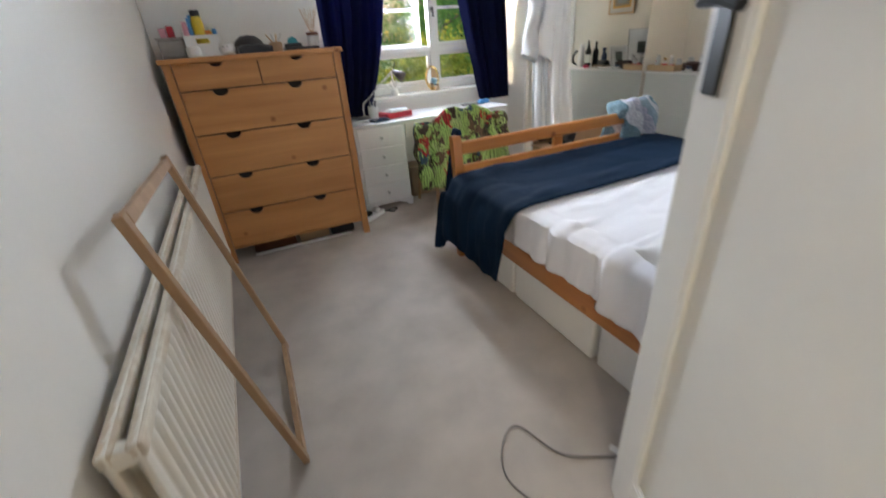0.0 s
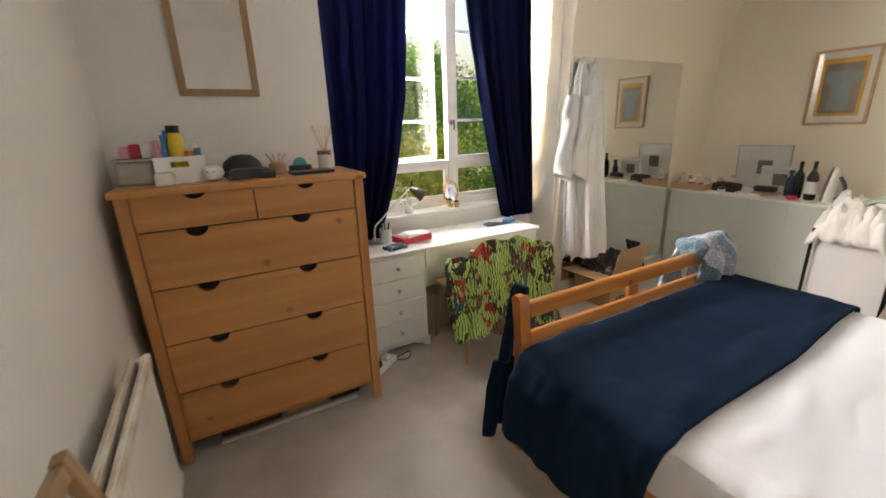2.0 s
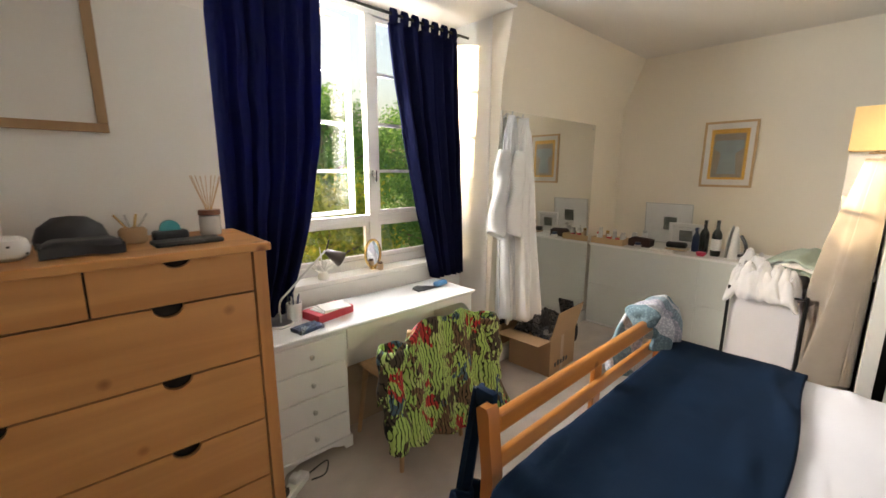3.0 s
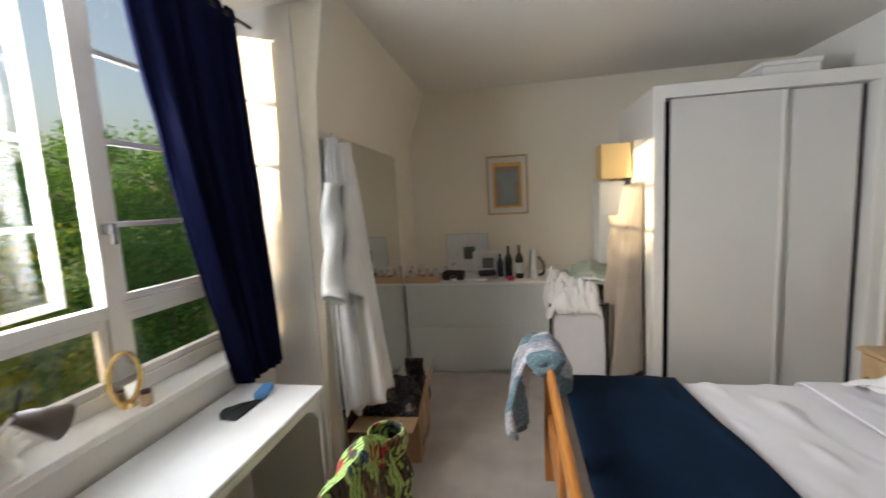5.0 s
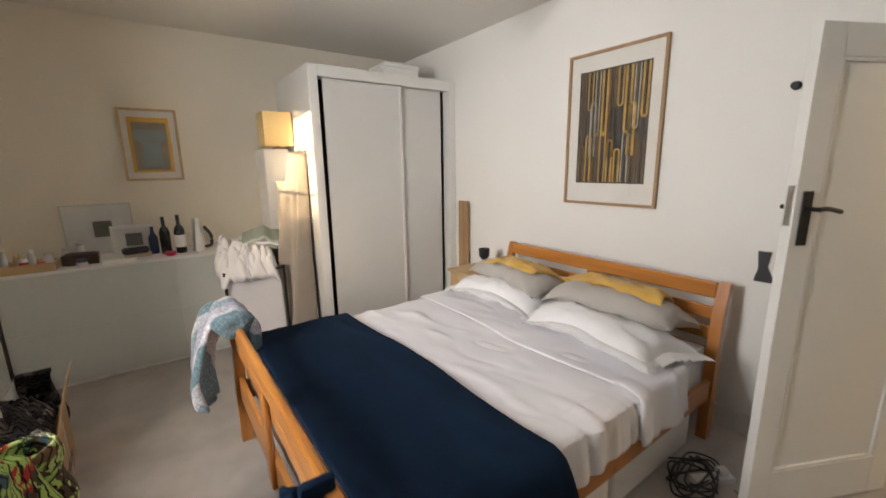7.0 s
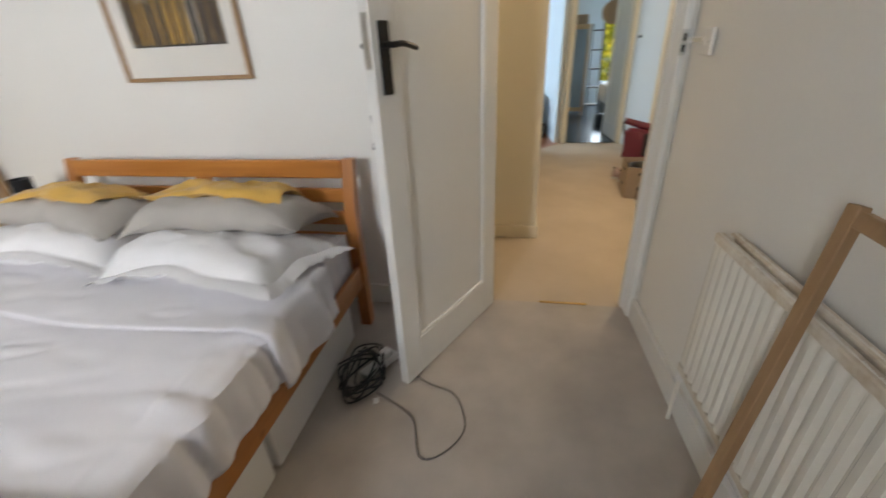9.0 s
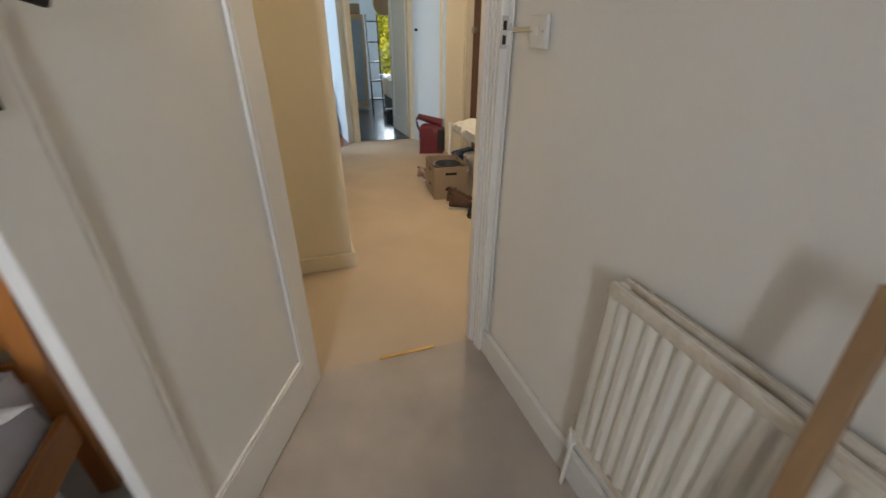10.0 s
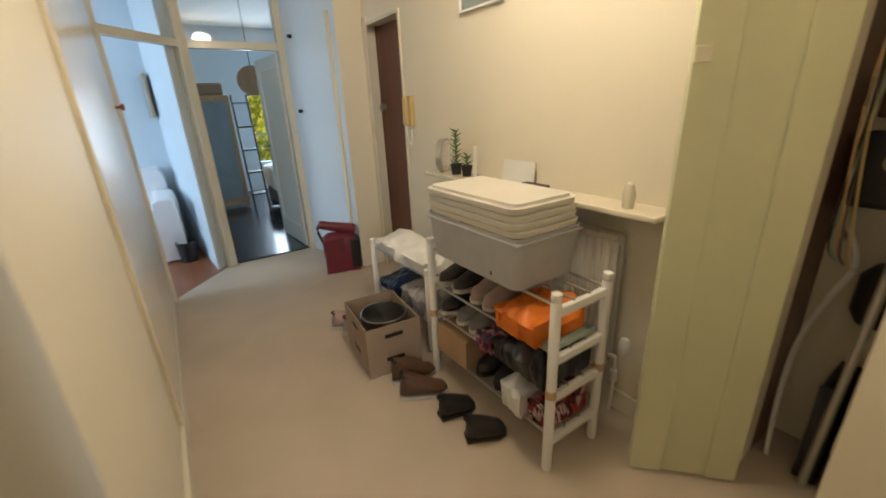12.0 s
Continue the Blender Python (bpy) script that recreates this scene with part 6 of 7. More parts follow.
pp = thing("round_pot", "small round white pot with black dots", "pot", at=(0.315, 4.45, CT))
part("body", lathe(nb(), [(0.02, 0), (0.04, 0.012), (0.047, 0.035), (0.04, 0.06), (0.022, 0.07), (0.018, 0.066), (0, 0.06)], 24), M_PLASTICWHITE, pp, smooth=True)
for i in range(9):
    a, z = i * 2.4, 0.02 + 0.03 * ((i * 7) % 5) / 5
    part("dot", lathe(nb(), [(0.004, 0), (0.0035, 0.001), (0, 0.0012)], 8, Matrix.Translation((0.0445 * math.cos(a), 0.0445 * math.sin(a), z)) @ Vector((math.cos(a), math.sin(a), 0)).to_track_quat("Z", "Y").to_matrix().to_4x4()), M_BLACK, pp)
single("leather_pouch", softbox(0, 0, 0, 0.20, 0.13, 0.045, 0.03, 20, 16, 0.008), M_LEATHER, "black leather pouch lying on the chest of drawers", "pouch", m=pose(0.375, 4.38, CT, 0, 0, 2), smooth=True)
single("hat", lathe(nb(), [(0.085, 0), (0.088, 0.03), (0.075, 0.07), (0.04, 0.10), (0, 0.105)], 24, Matrix.Diagonal((1.1, 0.8, 1, 1))), M_LEATHER, "black cloth cap behind the leather pouch", "cap", at=(0.45, 4.62, CT), smooth=True)
cu = jar("brown card cup holding small keys and clips", "cup", 0.61, 4.58, CT, 0.042, 0.055, M_CARD, name="cup")
for i in range(4):
    single("key", tube(nb(), (0, 0, 0), (0.02 * (i - 1.5), 0.01, 0.045), 0.004, n=8), M_STEEL if i % 2 else M_BRASS, "small metal key standing in the card cup", "key", at=(0.61 + 0.012 * (i - 1.5), 4.58, CT + 0.0556), group="keys in the card cup")
single("black_tray", box(nb(), 0, 0, 0, 0.21, 0.10, 0.016, 0.006), M_BLACK, "flat black case lying on the chest", "case", m=pose(0.65, 4.39, CT, 0, 0, 4))
tp = thing("tape_dispenser", "dark tape dispenser with a teal roll", "tape dispenser", at=(0.715, 4.54, CT))
part("base", box(nb(), -0.055, -0.03, 0, 0.055, 0.03, 0.04, 0.01), M_BLACK, tp)
part("tape_roll", tube(nb(), (0, -0.012, 0.045), (0, 0.012, 0.045), 0.032, n=24), M_TEAL, tp)
df = thing("reed_diffuser", "glass reed diffuser with a wooden lid and reeds", "reed diffuser", at=(0.865, 4.62, CT))
part("glass_jar", lathe(nb(), [(0.035, 0), (0.038, 0.005), (0.038, 0.075), (0.03, 0.08), (0, 0.08)], 24), M_JARGLASS, df, smooth=True)
part("lid", lathe(nb(), [(0.04, 0.0805), (0.04, 0.10), (0, 0.10)], 24), M_DARKWOOD, df)
for i in range(9):
    a = i * 0.7
    part("reed", tube(nb(), (0.006 * math.cos(a), 0.006 * math.sin(a), 0.09), (0.055 * math.cos(a), 0.045 * math.sin(a), 0.235), 0.0016, n=6), M_LIGHTWOOD, df)

# ---- things on the desk and sill ----
DT = 0.745
M_TAUPE = material("dark_taupe_enamel", (0.11, 0.085, 0.07), 0.4, 0.05, 5, 30, 0.02)
lp = thing("desk_lamp", "slim silver gooseneck desk lamp with a dark taupe cone head", "desk lamp", at=(1.22, 4.92, DT))
part("base", lathe(nb(), [(0.065, 0), (0.068, 0.006), (0.06, 0.014), (0, 0.016)], 28), M_STEEL, lp, smooth=True)
part("neck", cord(nb(), [(0.0, 0, 0.014), (0.01, 0.02, 0.12), (0.08, 0.05, 0.17), (0.20, 0.08, 0.26), (0.33, 0.10, 0.355)], 0.006), M_STEEL, lp, smooth=True)
part("head", tube(nb(), (0.33, 0.10, 0.355), (0.42, 0.07, 0.295), 0.014, 0.048, 24, cap=False), M_TAUPE, lp, smooth=True, thick=0.002)
part("stem", tube(nb(), (0.335, 0.10, 0.355), (0.36, 0.105, 0.42), 0.005), M_BLACKMETAL, lp)
po = thing("pen_pot", "white ceramic pen pot with dark pens", "pen pot", at=(1.31, 4.95, DT))
part("pot", lathe(nb(), [(0.04, 0), (0.042, 0.004), (0.042, 0.10), (0.038, 0.10), (0.037, 0.01), (0, 0.01)], 26), M_PLASTICWHITE, po, smooth=True)
for i in range(5):
    single("pen", tube(nb(), (0, 0, 0), (0.02 * math.cos(i * 1.3), 0.02 * math.sin(i * 1.3), 0.135), 0.004, n=8), (M_BLACK, M_BLUEPL, M_BLACK, M_STEEL, M_BLUEPL)[i], "dark pen standing in the white pot", "pen", at=(1.31 + 0.012 * math.cos(i * 1.3), 4.95 + 0.012 * math.sin(i * 1.3), DT + 0.0105), group="pens in the pot")
single("red_box", box(nb(), 0, 0, 0, 0.25, 0.16, 0.045, 0.003), M_RED, "flat red box lying on the desk", "box", m=pose(1.38, 4.79, DT, 0, 0, 12))
for k in range(3):
    single("notelet", box(nb(), 0, 0, 0, 0.18 - 0.01 * k, 0.13, 0.006, 0.001), M_PAPER, "loose white notelets stacked on the red box", "paper", m=pose(1.42, 4.80, DT + 0.0455 + 0.0065 * k, 0, 0, 14 - 9 * k), group="papers on the red box")
single("patterned_pouch", softbox(0, 0, 0, 0.14, 0.10, 0.025, 0.02, 20, 16, 0.006), M_BLUEPRINT, "blue patterned cloth pouch at the edge of the desk", "pouch", m=pose(1.24, 4.70, DT, 0, 0, 10), smooth=True)
single("blue_packet", box(nb(), 0, 0, 0, 0.12, 0.05, 0.035, 0.012), M_BLUE, "light blue tissue packet on the end of the desk", "packet", m=pose(2.33, 4.87, DT + 0.005, 0, 0, 10))
bm = nb()
sheet(bm, lambda u, v: Vector((u * 0.22, v * 0.12 * (0.6 + 0.4 * math.sin(u * 5)), 0.004 + 0.008 * abs(wob(u * 4, v * 4, 1)))), 16, 10)
single("dark_cloth", bm, M_BLACK, "thin dark cloth lying under the blue packet", "cloth", at=(2.16, 4.88, DT), smooth=True, thick=0.003)
co = thing("coral_ornament", "white coral ornament on the window sill", "ornament", at=(1.60, 5.17, 0.886))
part("base", lathe(nb(), [(0.035, 0), (0.035, 0.03), (0.02, 0.05), (0, 0.05)], 20), M_PLASTICWHITE, co, smooth=True)
rc = random.Random(2)
for i in range(16):
    a, e = rc.random() * 6.28, rc.uniform(0.1, 1.3)
    d = Vector((math.cos(a) * math.cos(e), math.sin(a) * math.cos(e) * 0.6, math.sin(e)))
    part("branch", tube(nb(), (0, 0, 0.045), Vector((0, 0, 0.05)) + d * 0.08, 0.012, 0.006, 8), M_PLASTICWHITE, co, smooth=True)
part("spike", tube(nb(), (0, 0, 0.05), (-0.015, 0, 0.21), 0.006, 0.003, 8), M_PLASTICWHITE, co)
gm = thing("table_mirror", "small oval gold-framed mirror on the window sill", "mirror", at=(2.0, 5.20, 0.886))
bm = nb()
sheet(bm, lambda u, v: Vector(((0.062 + 0.010 * math.cos(v * 2 * math.pi)) * math.cos(u * 2 * math.pi), 0.010 * math.sin(v * 2 * math.pi), 0.11 + (0.098 + 0.010 * math.cos(v * 2 * math.pi)) * math.sin(u * 2 * math.pi))), 40, 8, closed=True)
part("frame", bm, M_BRASS, gm, smooth=True)
part("mirror_glass", lathe(nb(), [(0.058, 0), (0.058, 0.003), (0, 0.003)], 32, Matrix.Translation((0, 0.003, 0.11)) @ pose(0, 0, 0, 90) @ Matrix.Diagonal((1, 1.6, 1, 1))), M_MIRROR, gm)
part("foot", tube(nb(), (0, 0.0, 0), (0, 0.0, 0.015), 0.03, 0.012, 20), M_BRASS, gm)
jar("small brown glass candle jar in front of the gold mirror", "candle", 2.02, 5.14, 0.886, 0.022, 0.045, M_TAN, M_BROWNLEATHER, 0.01, name="candle_jar")

# ---- cables and small things on the floor ----
M_CABLE = material("grey_cable_rubber", (0.15, 0.135, 0.125), 0.5)
M_CABLEBLACK = material("black_cable_rubber", (0.02, 0.02, 0.022), 0.5)
single("loose_cable", cord(nb(), [(1.20, 1.98, 0.006), (1.02, 2.08, 0.006), (0.95, 2.25, 0.006), (0.86, 2.22, 0.006), (0.80, 2.10, 0.006), (0.86, 1.95, 0.006), (0.98, 1.90, 0.006), (1.05, 1.86, 0.006), (1.15, 1.80, 0.006)], 0.0034), M_CABLE, "grey cable looping over the carpet", "cable", smooth=True)
for k in range(5):
    c = random.Random(40 + k)
    pts = [(1.30 + 0.08 * math.cos(i * 1.3 + k) + c.uniform(-0.05, 0.05), 1.90 + 0.12 * math.sin(i * 1.3 + k) + c.uniform(-0.05, 0.05), 0.008 + 0.012 * k + c.uniform(0, 0.015)) for i in range(9)]
    single("tangled_cable", cord(nb(), pts, 0.0045), M_CABLEBLACK, "black cable tangled on the carpet beside the bed", "cable", smooth=True, group="tangled cables")
ex = thing("socket_strip", "white plug socket strip among cables beside the bed", "socket strip", m=pose(1.21, 1.72, 0.0, 0, 0, 60))
part("strip_body", box(nb(), 0, 0, 0.0, 0.20, 0.055, 0.035, 0.006), M_PLASTICWHITE, ex)
part("plug", box(nb(), 0.03, 0.006, 0.036, 0.08, 0.05, 0.075, 0.01), M_PLASTICWHITE, ex)
single("paper_tag", box(nb(), 0, 0, 0, 0.025, 0.03, 0.002), M_PAPER, "tiny white tag on the carpet", "tag", m=pose(1.185, 2.0, 0.0, 0, 0, 20))
e2 = thing("socket_strip", "white plug socket strip with plugs at the foot of the desk", "socket strip", m=pose(1.0, 4.47, 0.0, 0, 0, 35))
part("strip_body", box(nb(), 0, 0, 0.0, 0.24, 0.06, 0.04, 0.006), M_PLASTICWHITE, e2)
for x in (0.03, 0.13):
    part("plug", box(nb(), x, 0.008, 0.041, x + 0.055, 0.055, 0.08, 0.012), M_PLASTICWHITE if x > 0.1 else M_BLACK, e2)
single("plug_cable", cord(nb(), [(1.17, 4.52, 0.06), (1.26, 4.56, 0.02), (1.32, 4.66, 0.006), (1.22, 4.64, 0.006), (1.10, 4.60, 0.006), (1.06, 4.66, 0.006)], 0.004), M_CABLEBLACK, "black cable curling at the foot of the desk", "cable", smooth=True)
for k, (x, w, h, mt) in enumerate(((0.12, 0.30, 0.12, M_DARKWOOD), (0.45, 0.22, 0.11, M_CARD), (0.69, 0.18, 0.10, M_BLACK))):
    single("box_under_chest", box(nb(), 0, 0, 0, w, 0.28, h, 0.003), mt, ("dark", "brown card", "black")[k] + " box stored under the chest of drawers", "box", at=(x, 4.42, 0))
single("white_batten", box(nb(), 0, 0, 0, 0.72, 0.02, 0.015, 0.002), M_PLASTICWHITE, "thin white batten on the carpet under the chest", "batten", at=(0.12, 4.36, 0))
for k, (x, y, w, d, h) in enumerate(((1.56, 4.85, 0.34, 0.22, 0.28), (1.95, 4.86, 0.30, 0.2, 0.22))):
    single("card_box_under_desk", box(nb(), 0, 0, 0, w, d, h, 0.003), M_CARDGREY, "plain brown card box under the desk", "cardboard box", at=(x, y, 0), group="boxes under the desk")

# ---- light switch and strike plate ----
sw = thing("light_switch", "square white light switch on the wall beside the door", "light switch", at=(0.0, 1.43, 1.27))
part("plate", box(nb(), -0.004, 0, 0, 0.011, 0.086, 0.086, 0.004), M_PLASTICWHITE, sw)
part("rocker", box(nb(), 0.011, 0.034, 0.030, 0.016, 0.052, 0.056, 0.002), M_PLASTICWHITE, sw)
for y in (0.013, 0.073):
    part("screw", tube(nb(), (0.0105, y, 0.043), (0.0125, y, 0.043), 0.0035, n=10), M_STEEL, sw)
single("steel_bar", box(box(nb(), 0.004, 1.285, 1.312, 0.009, 1.43, 1.326, 0.002), 0.0, 1.29, 1.305, 0.006, 1.31, 1.337, 0.002), M_STEEL, "chrome bar fixed between the door frame and the switch", "door bar")
st = thing("strike_plate", "worn steel strike plate with two dark slots on the door frame", "strike plate", at=(0.0, 1.2855, 1.265))
part("plate", box(nb(), 0.006, 0.0, 0.0, 0.031, 0.003, 0.092, 0.001), M_STEEL, st)
# slots are not cut: near-black plates on the steel paint their shade
for z in (0.012, 0.052):
    part("slot", box(nb(), 0.012, 0.0031, z, 0.024, 0.004, z + 0.026), M_GAPSHADE, st, "slot drawn as a dark plate for its shade")
# ---- far end of the hallway ----
TR = 1.86  # height of the door heads
JW = 0.045
fe = structure("hall_screen", box(nb(), -0.79, -3.03, TR, -0.03, -2.97, TR + 0.06, 0.003), M_CREAMGLOSS, "cream painted door frames with glazed transoms")


def post(x, y, z1=2.62, w=0.07, a=0):
    structure("door_jamb", box(nb(), -w / 2, -0.05, 0, w / 2, 0.05, z1, 0.003, m=pose(x, y, 0, 0, 0, a)), M_CREAMGLOSS)


post(-0.79, -3.0), post(-0.015, -3.0, a=20), post(0.50, -2.43, a=45)
ang2 = math.degrees(math.atan2(-3.0 + 2.43, -0.015 - 0.50))
structure("transom_bar", box(nb(), 0, -0.03, TR, 0.72, 0.03, TR + 0.06, 0.003, m=pose(0.495, -2.435, 0, 0, 0, ang2)), M_CREAMGLOSS)
g = structure("transom_glass", box(nb(), -0.76, -3.003, TR + 0.06, -0.05, -2.999, 2.62), M_GLASS, "clear glazed transom pane")
g = structure("transom_glass", box(nb(), 0.03, -0.002, TR + 0.06, 0.72, 0.002, 2.62, m=pose(0.495, -2.435, 0, 0, 0, ang2)), M_GLASS)
structure("floor_far_room", box(nb(), -2.2, -7.0, -0.06, 0.4, -3.0, 0.0), M_DARKFLOOR, "dark polished floorboards in the far room")
structure("floor_side_room", prism(nb(), [(0.5, -2.42), (0.0, -3.0), (0.16, -4.45), (3.6, -4.45), (3.6, -2.42)], -0.06, 0.002), M_FLOORWOOD, "red-brown floorboards in the side room")
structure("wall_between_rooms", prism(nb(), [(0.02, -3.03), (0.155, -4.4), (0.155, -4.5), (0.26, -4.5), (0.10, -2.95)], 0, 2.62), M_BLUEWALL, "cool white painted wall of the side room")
bm = nb()
box(bm, -2.3, -7.1, 0, -1.90, -7.0, 2.7), box(bm, -1.12, -7.1, 0, 0.5, -7.0, 2.7), box(bm, -1.90, -7.1, 0, -1.12, -7.0, 0.5), box(bm, -1.90, -7.1, 1.8, -1.12, -7.0, 2.7)
box(bm, -2.3, -7.0, 0, -2.2, -3.0, 2.7), box(bm, -2.2, -3.05, 0, -0.985, -3.0, 2.7)
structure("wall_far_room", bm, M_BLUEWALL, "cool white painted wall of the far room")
bm = nb()
box(bm, 3.6, -4.42, 0, 3.7, -4.2, 2.7), box(bm, 3.6, -2.7, 0, 3.7, -2.3, 2.7), box(bm, 3.6, -4.2, 0, 3.7, -2.7, 0.8), box(bm, 3.6, -4.2, 2.2, 3.7, -2.7, 2.7)
box(bm, 0.157, -4.52, 0, 3.6, -4.42, 2.7), box(bm, 0.60, -2.42, 0, 3.6, -2.3, 2.7)
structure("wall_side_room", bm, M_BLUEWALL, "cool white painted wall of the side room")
structure("ceiling_far_rooms", box(nb(), -2.3, -7.1, 2.7, 3.7, -2.3, 2.8), M_CEIL)
fd = thing("far_door", "white single-panel door of the far room standing open", "door", m=Matrix.Translation((-0.765, -3.06, 0.01)) @ pose(0, 0, 0, 0, 0, -86))
fd["kind"] = "structure"
for x0, z0, x1, z1 in ((0, 0, 0.1, 1.84), (0.62, 0, 0.72, 1.84), (0.1, 0, 0.62, 0.2), (0.1, 1.72, 0.62, 1.84)):
    part("leaf_frame", box(nb(), x0, -0.02, z0, x1, 0.02, z1, 0.002), M_GLOSS, fd)
part("leaf_panel", box(nb(), 0.1, -0.008, 0.2, 0.62, 0.008, 1.72), M_GLOSS, fd)
part("door_handle", tube(tube(nb(), (0.66, 0.0, 1.0), (0.66, 0.06, 1.0), 0.008), (0.66, 0.055, 1.0), (0.56, 0.055, 1.0), 0.008), M_BLACKMETAL, fd)
# far room furniture
fw = thing("far_wardrobe", "pale wood wardrobe with grey-blue panel doors in the far room", "wardrobe", at=(-0.62, -5.5, 0))
M_BLUEPANEL = material("grey_blue_panel", (0.30, 0.38, 0.44), 0.5)
part("body", box(nb(), 0, -0.5, 0.08, 0.55, 0, 1.60, 0.004), M_LIGHTWOOD, fw)
part("door_panel", box(nb(), 0.05, 0.001, 0.16, 0.50, 0.012, 1.52, 0.002), M_BLUEPANEL, fw)
for x in (0.0, 0.51):
    part("foot", box(nb(), x, -0.06, 0, x + 0.04, -0.02, 0.08), M_LIGHTWOOD, fw)
single("suitcase", box(nb(), 0, 0, 0, 0.42, 0.30, 0.16, 0.03), M_CARDGREY, "grey case on top of the far wardrobe", "suitcase", at=(-0.58, -5.85, 1.6005))
ld = thing("ladder_shelf", "black ladder shelf holding small things in the far room", "shelf", at=(-0.86, -5.45, 0))
for x in (0, 0.2):
    part("upright", tube(nb(), (x, 0.1, 0), (x, -0.1, 1.6), 0.014, n=8), M_BLACK, ld)
for k in range(5):
    part("shelf_board", box(nb(), 0, -0.14 + 0.0, 0.2 + k * 0.32, 0.2, 0.08, 0.22 + k * 0.32), M_BLACK, ld)
fb2 = thing("far_bed", "bed with rumpled white covers in the far room", "bed", at=(-1.75, -5.2, 0))
part("base", box(nb(), 0, -0.8, 0, 0.75, 0.6, 0.35, 0.02), M_BLACK, fb2)
part("cover", softbox(0, -0.8, 0.25, 0.78, 0.62, 0.58, 0.06, 24, 24, 0.04), M_PILLOW, fb2, smooth=True)
single("black_bag", softbox(0, 0, 0, 0.25, 0.3, 0.18, 0.05, 16, 16, 0.03), M_BLACK, "black bag on the dark floor of the far room", "bag", at=(-0.95, -4.6, 0), smooth=True)
ws = single("wicker_shade", tube(nb(), (0, 0, 0), (0, 0.06, 0), 0.17, n=32), M_OAK, "round wicker ceiling lampshade in the far room", "lampshade", at=(-0.80, -4.6, 1.72))
part("cord", tube(nb(), (0, 0.03, 0.16), (0, 0.03, 0.92), 0.004), M_BLACK, ws)
# side room furniture
sf = thing("sofa", "white slip-covered armchair with a rumpled white throw", "armchair", m=pose(0.74, -3.86, 0.002, 0, 0, 0))
part("base", softbox(-0.4, -0.4, 0.02, 0.42, 0.38, 0.44, 0.05, 24, 24, 0.015), M_PILLOW, sf, smooth=True)
part("arm", softbox(-0.45, -0.4, 0.02, -0.25, 0.4, 0.62, 0.06, 20, 24, 0.015), M_PILLOW, sf, smooth=True)
part("backrest", softbox(-0.4, -0.6, 0.02, 0.42, -0.36, 0.85, 0.06, 20, 20, 0.02), M_PILLOW, sf, smooth=True)
single("waste_bin", lathe(nb(), [(0.07, 0), (0.09, 0.2), (0.085, 0.2), (0.066, 0.01), (0, 0.01)], 20), M_BLACK, "black waste bin on the wooden floor", "waste bin", at=(0.30, -3.42, 0.002))
rp = framed("framed_picture", "small pale picture in a thin frame on the side room wall", "picture", 0.24, 0.42, Matrix(((math.sin(radians(8)), math.cos(radians(8)), 0, 0.265), (-math.cos(radians(8)), math.sin(radians(8)), 0, -4.2), (0, 0, 1, 1.35), (0, 0, 0, 1))), 0.015, frame_mat=M_LIGHTWOOD, board=M_BLUEP, glass=False)
single("light_switch", box(nb(), 0, 0, 0, 0.012, 0.08, 0.08, 0.003), M_PLASTICWHITE, "white light switch on the side room wall", "light switch", m=pose(0.105, -3.25, 1.2, 0, 0, 8))

# door in the angled wall, entrance door
bd = structure("door_2", box(nb(), 0, 0, 0.02, 0.66, 0.012, 2.0, 0.002, m=pose(-0.958, -2.235, 0, 0, 0, -78.3)), M_BLUEWALL, "grey-blue painted closed door")
for z in (1.35, 1.95):
    part("door_handle", tube(nb(), (0, 0, 0), (0.03, 0.006, 0), 0.015, n=14), M_BLACKMETAL, bd).matrix_basis = Matrix.Translation((-0.83, -2.78, z))
structure("door_frame", box(nb(), -0.03, -0.002, 0, 0.0, 0.02, 2.05, m=pose(-0.958, -2.235, 0, 0, 0, -78.3)), M_CREAMGLOSS)
ed = structure("door_3", box(nb(), -1.345, -2.13, 0.01, -1.30, -1.54, 1.96, 0.002), M_DARKWOOD, "brown wooden entrance door with a letter plate and lock")
structure("wall_behind_entrance", box(nb(), -1.75, -2.6, 0, -1.62, 1.2, HC), M_HALL)
part("letter_plate", box(nb(), -1.299, -1.76, 1.23, -1.290, -1.60, 1.28, 0.002), M_STEEL, ed, "steel letter plate")
part("lock", tube(nb(), (-1.30, -2.06, 1.35), (-1.265, -2.06, 1.35), 0.03, n=20), M_STEEL, ed, "round steel lock")
bm = nb()
box(bm, -1.205, -2.13, 0, -1.19, -2.06, 2.0, 0.003), box(bm, -1.30, -1.56, 0, -1.19, -1.54, 1.96, 0.003), box(bm, -1.30, -2.06, 1.94, -1.2, -1.56, 1.96)
structure("door_frame", bm, M_CREAMGLOSS, "cream painted frame of the entrance door")
ph = thing("entry_phone", "yellowed cream entry phone on the wall with a coiled cord", "entry phone", at=(-1.20, -1.50, 1.22))
M_OLDCREAM = material("yellowed_plastic", (0.70, 0.55, 0.25), 0.35)
part("cradle", box(nb(), 0, 0, 0, 0.03, 0.08, 0.20, 0.006), M_OLDCREAM, ph)
part("handset", box(nb(), 0.031, 0.012, 0.005, 0.06, 0.055, 0.20, 0.012), M_OLDCREAM, ph)
part("cord", cord(nb(), [(0.045, 0.03, 0.01), (0.04, 0.04, -0.08), (0.03, 0.07, -0.12), (0.02, 0.06, -0.02)], 0.005), M_PLASTICWHITE, ph, smooth=True)

# shelf and radiator in the hallway
SZ = 0.965
sh = thing("hall_shelf", "cream painted wall shelf above the hallway radiator", "shelf", at=(-1.20, -1.08, SZ))
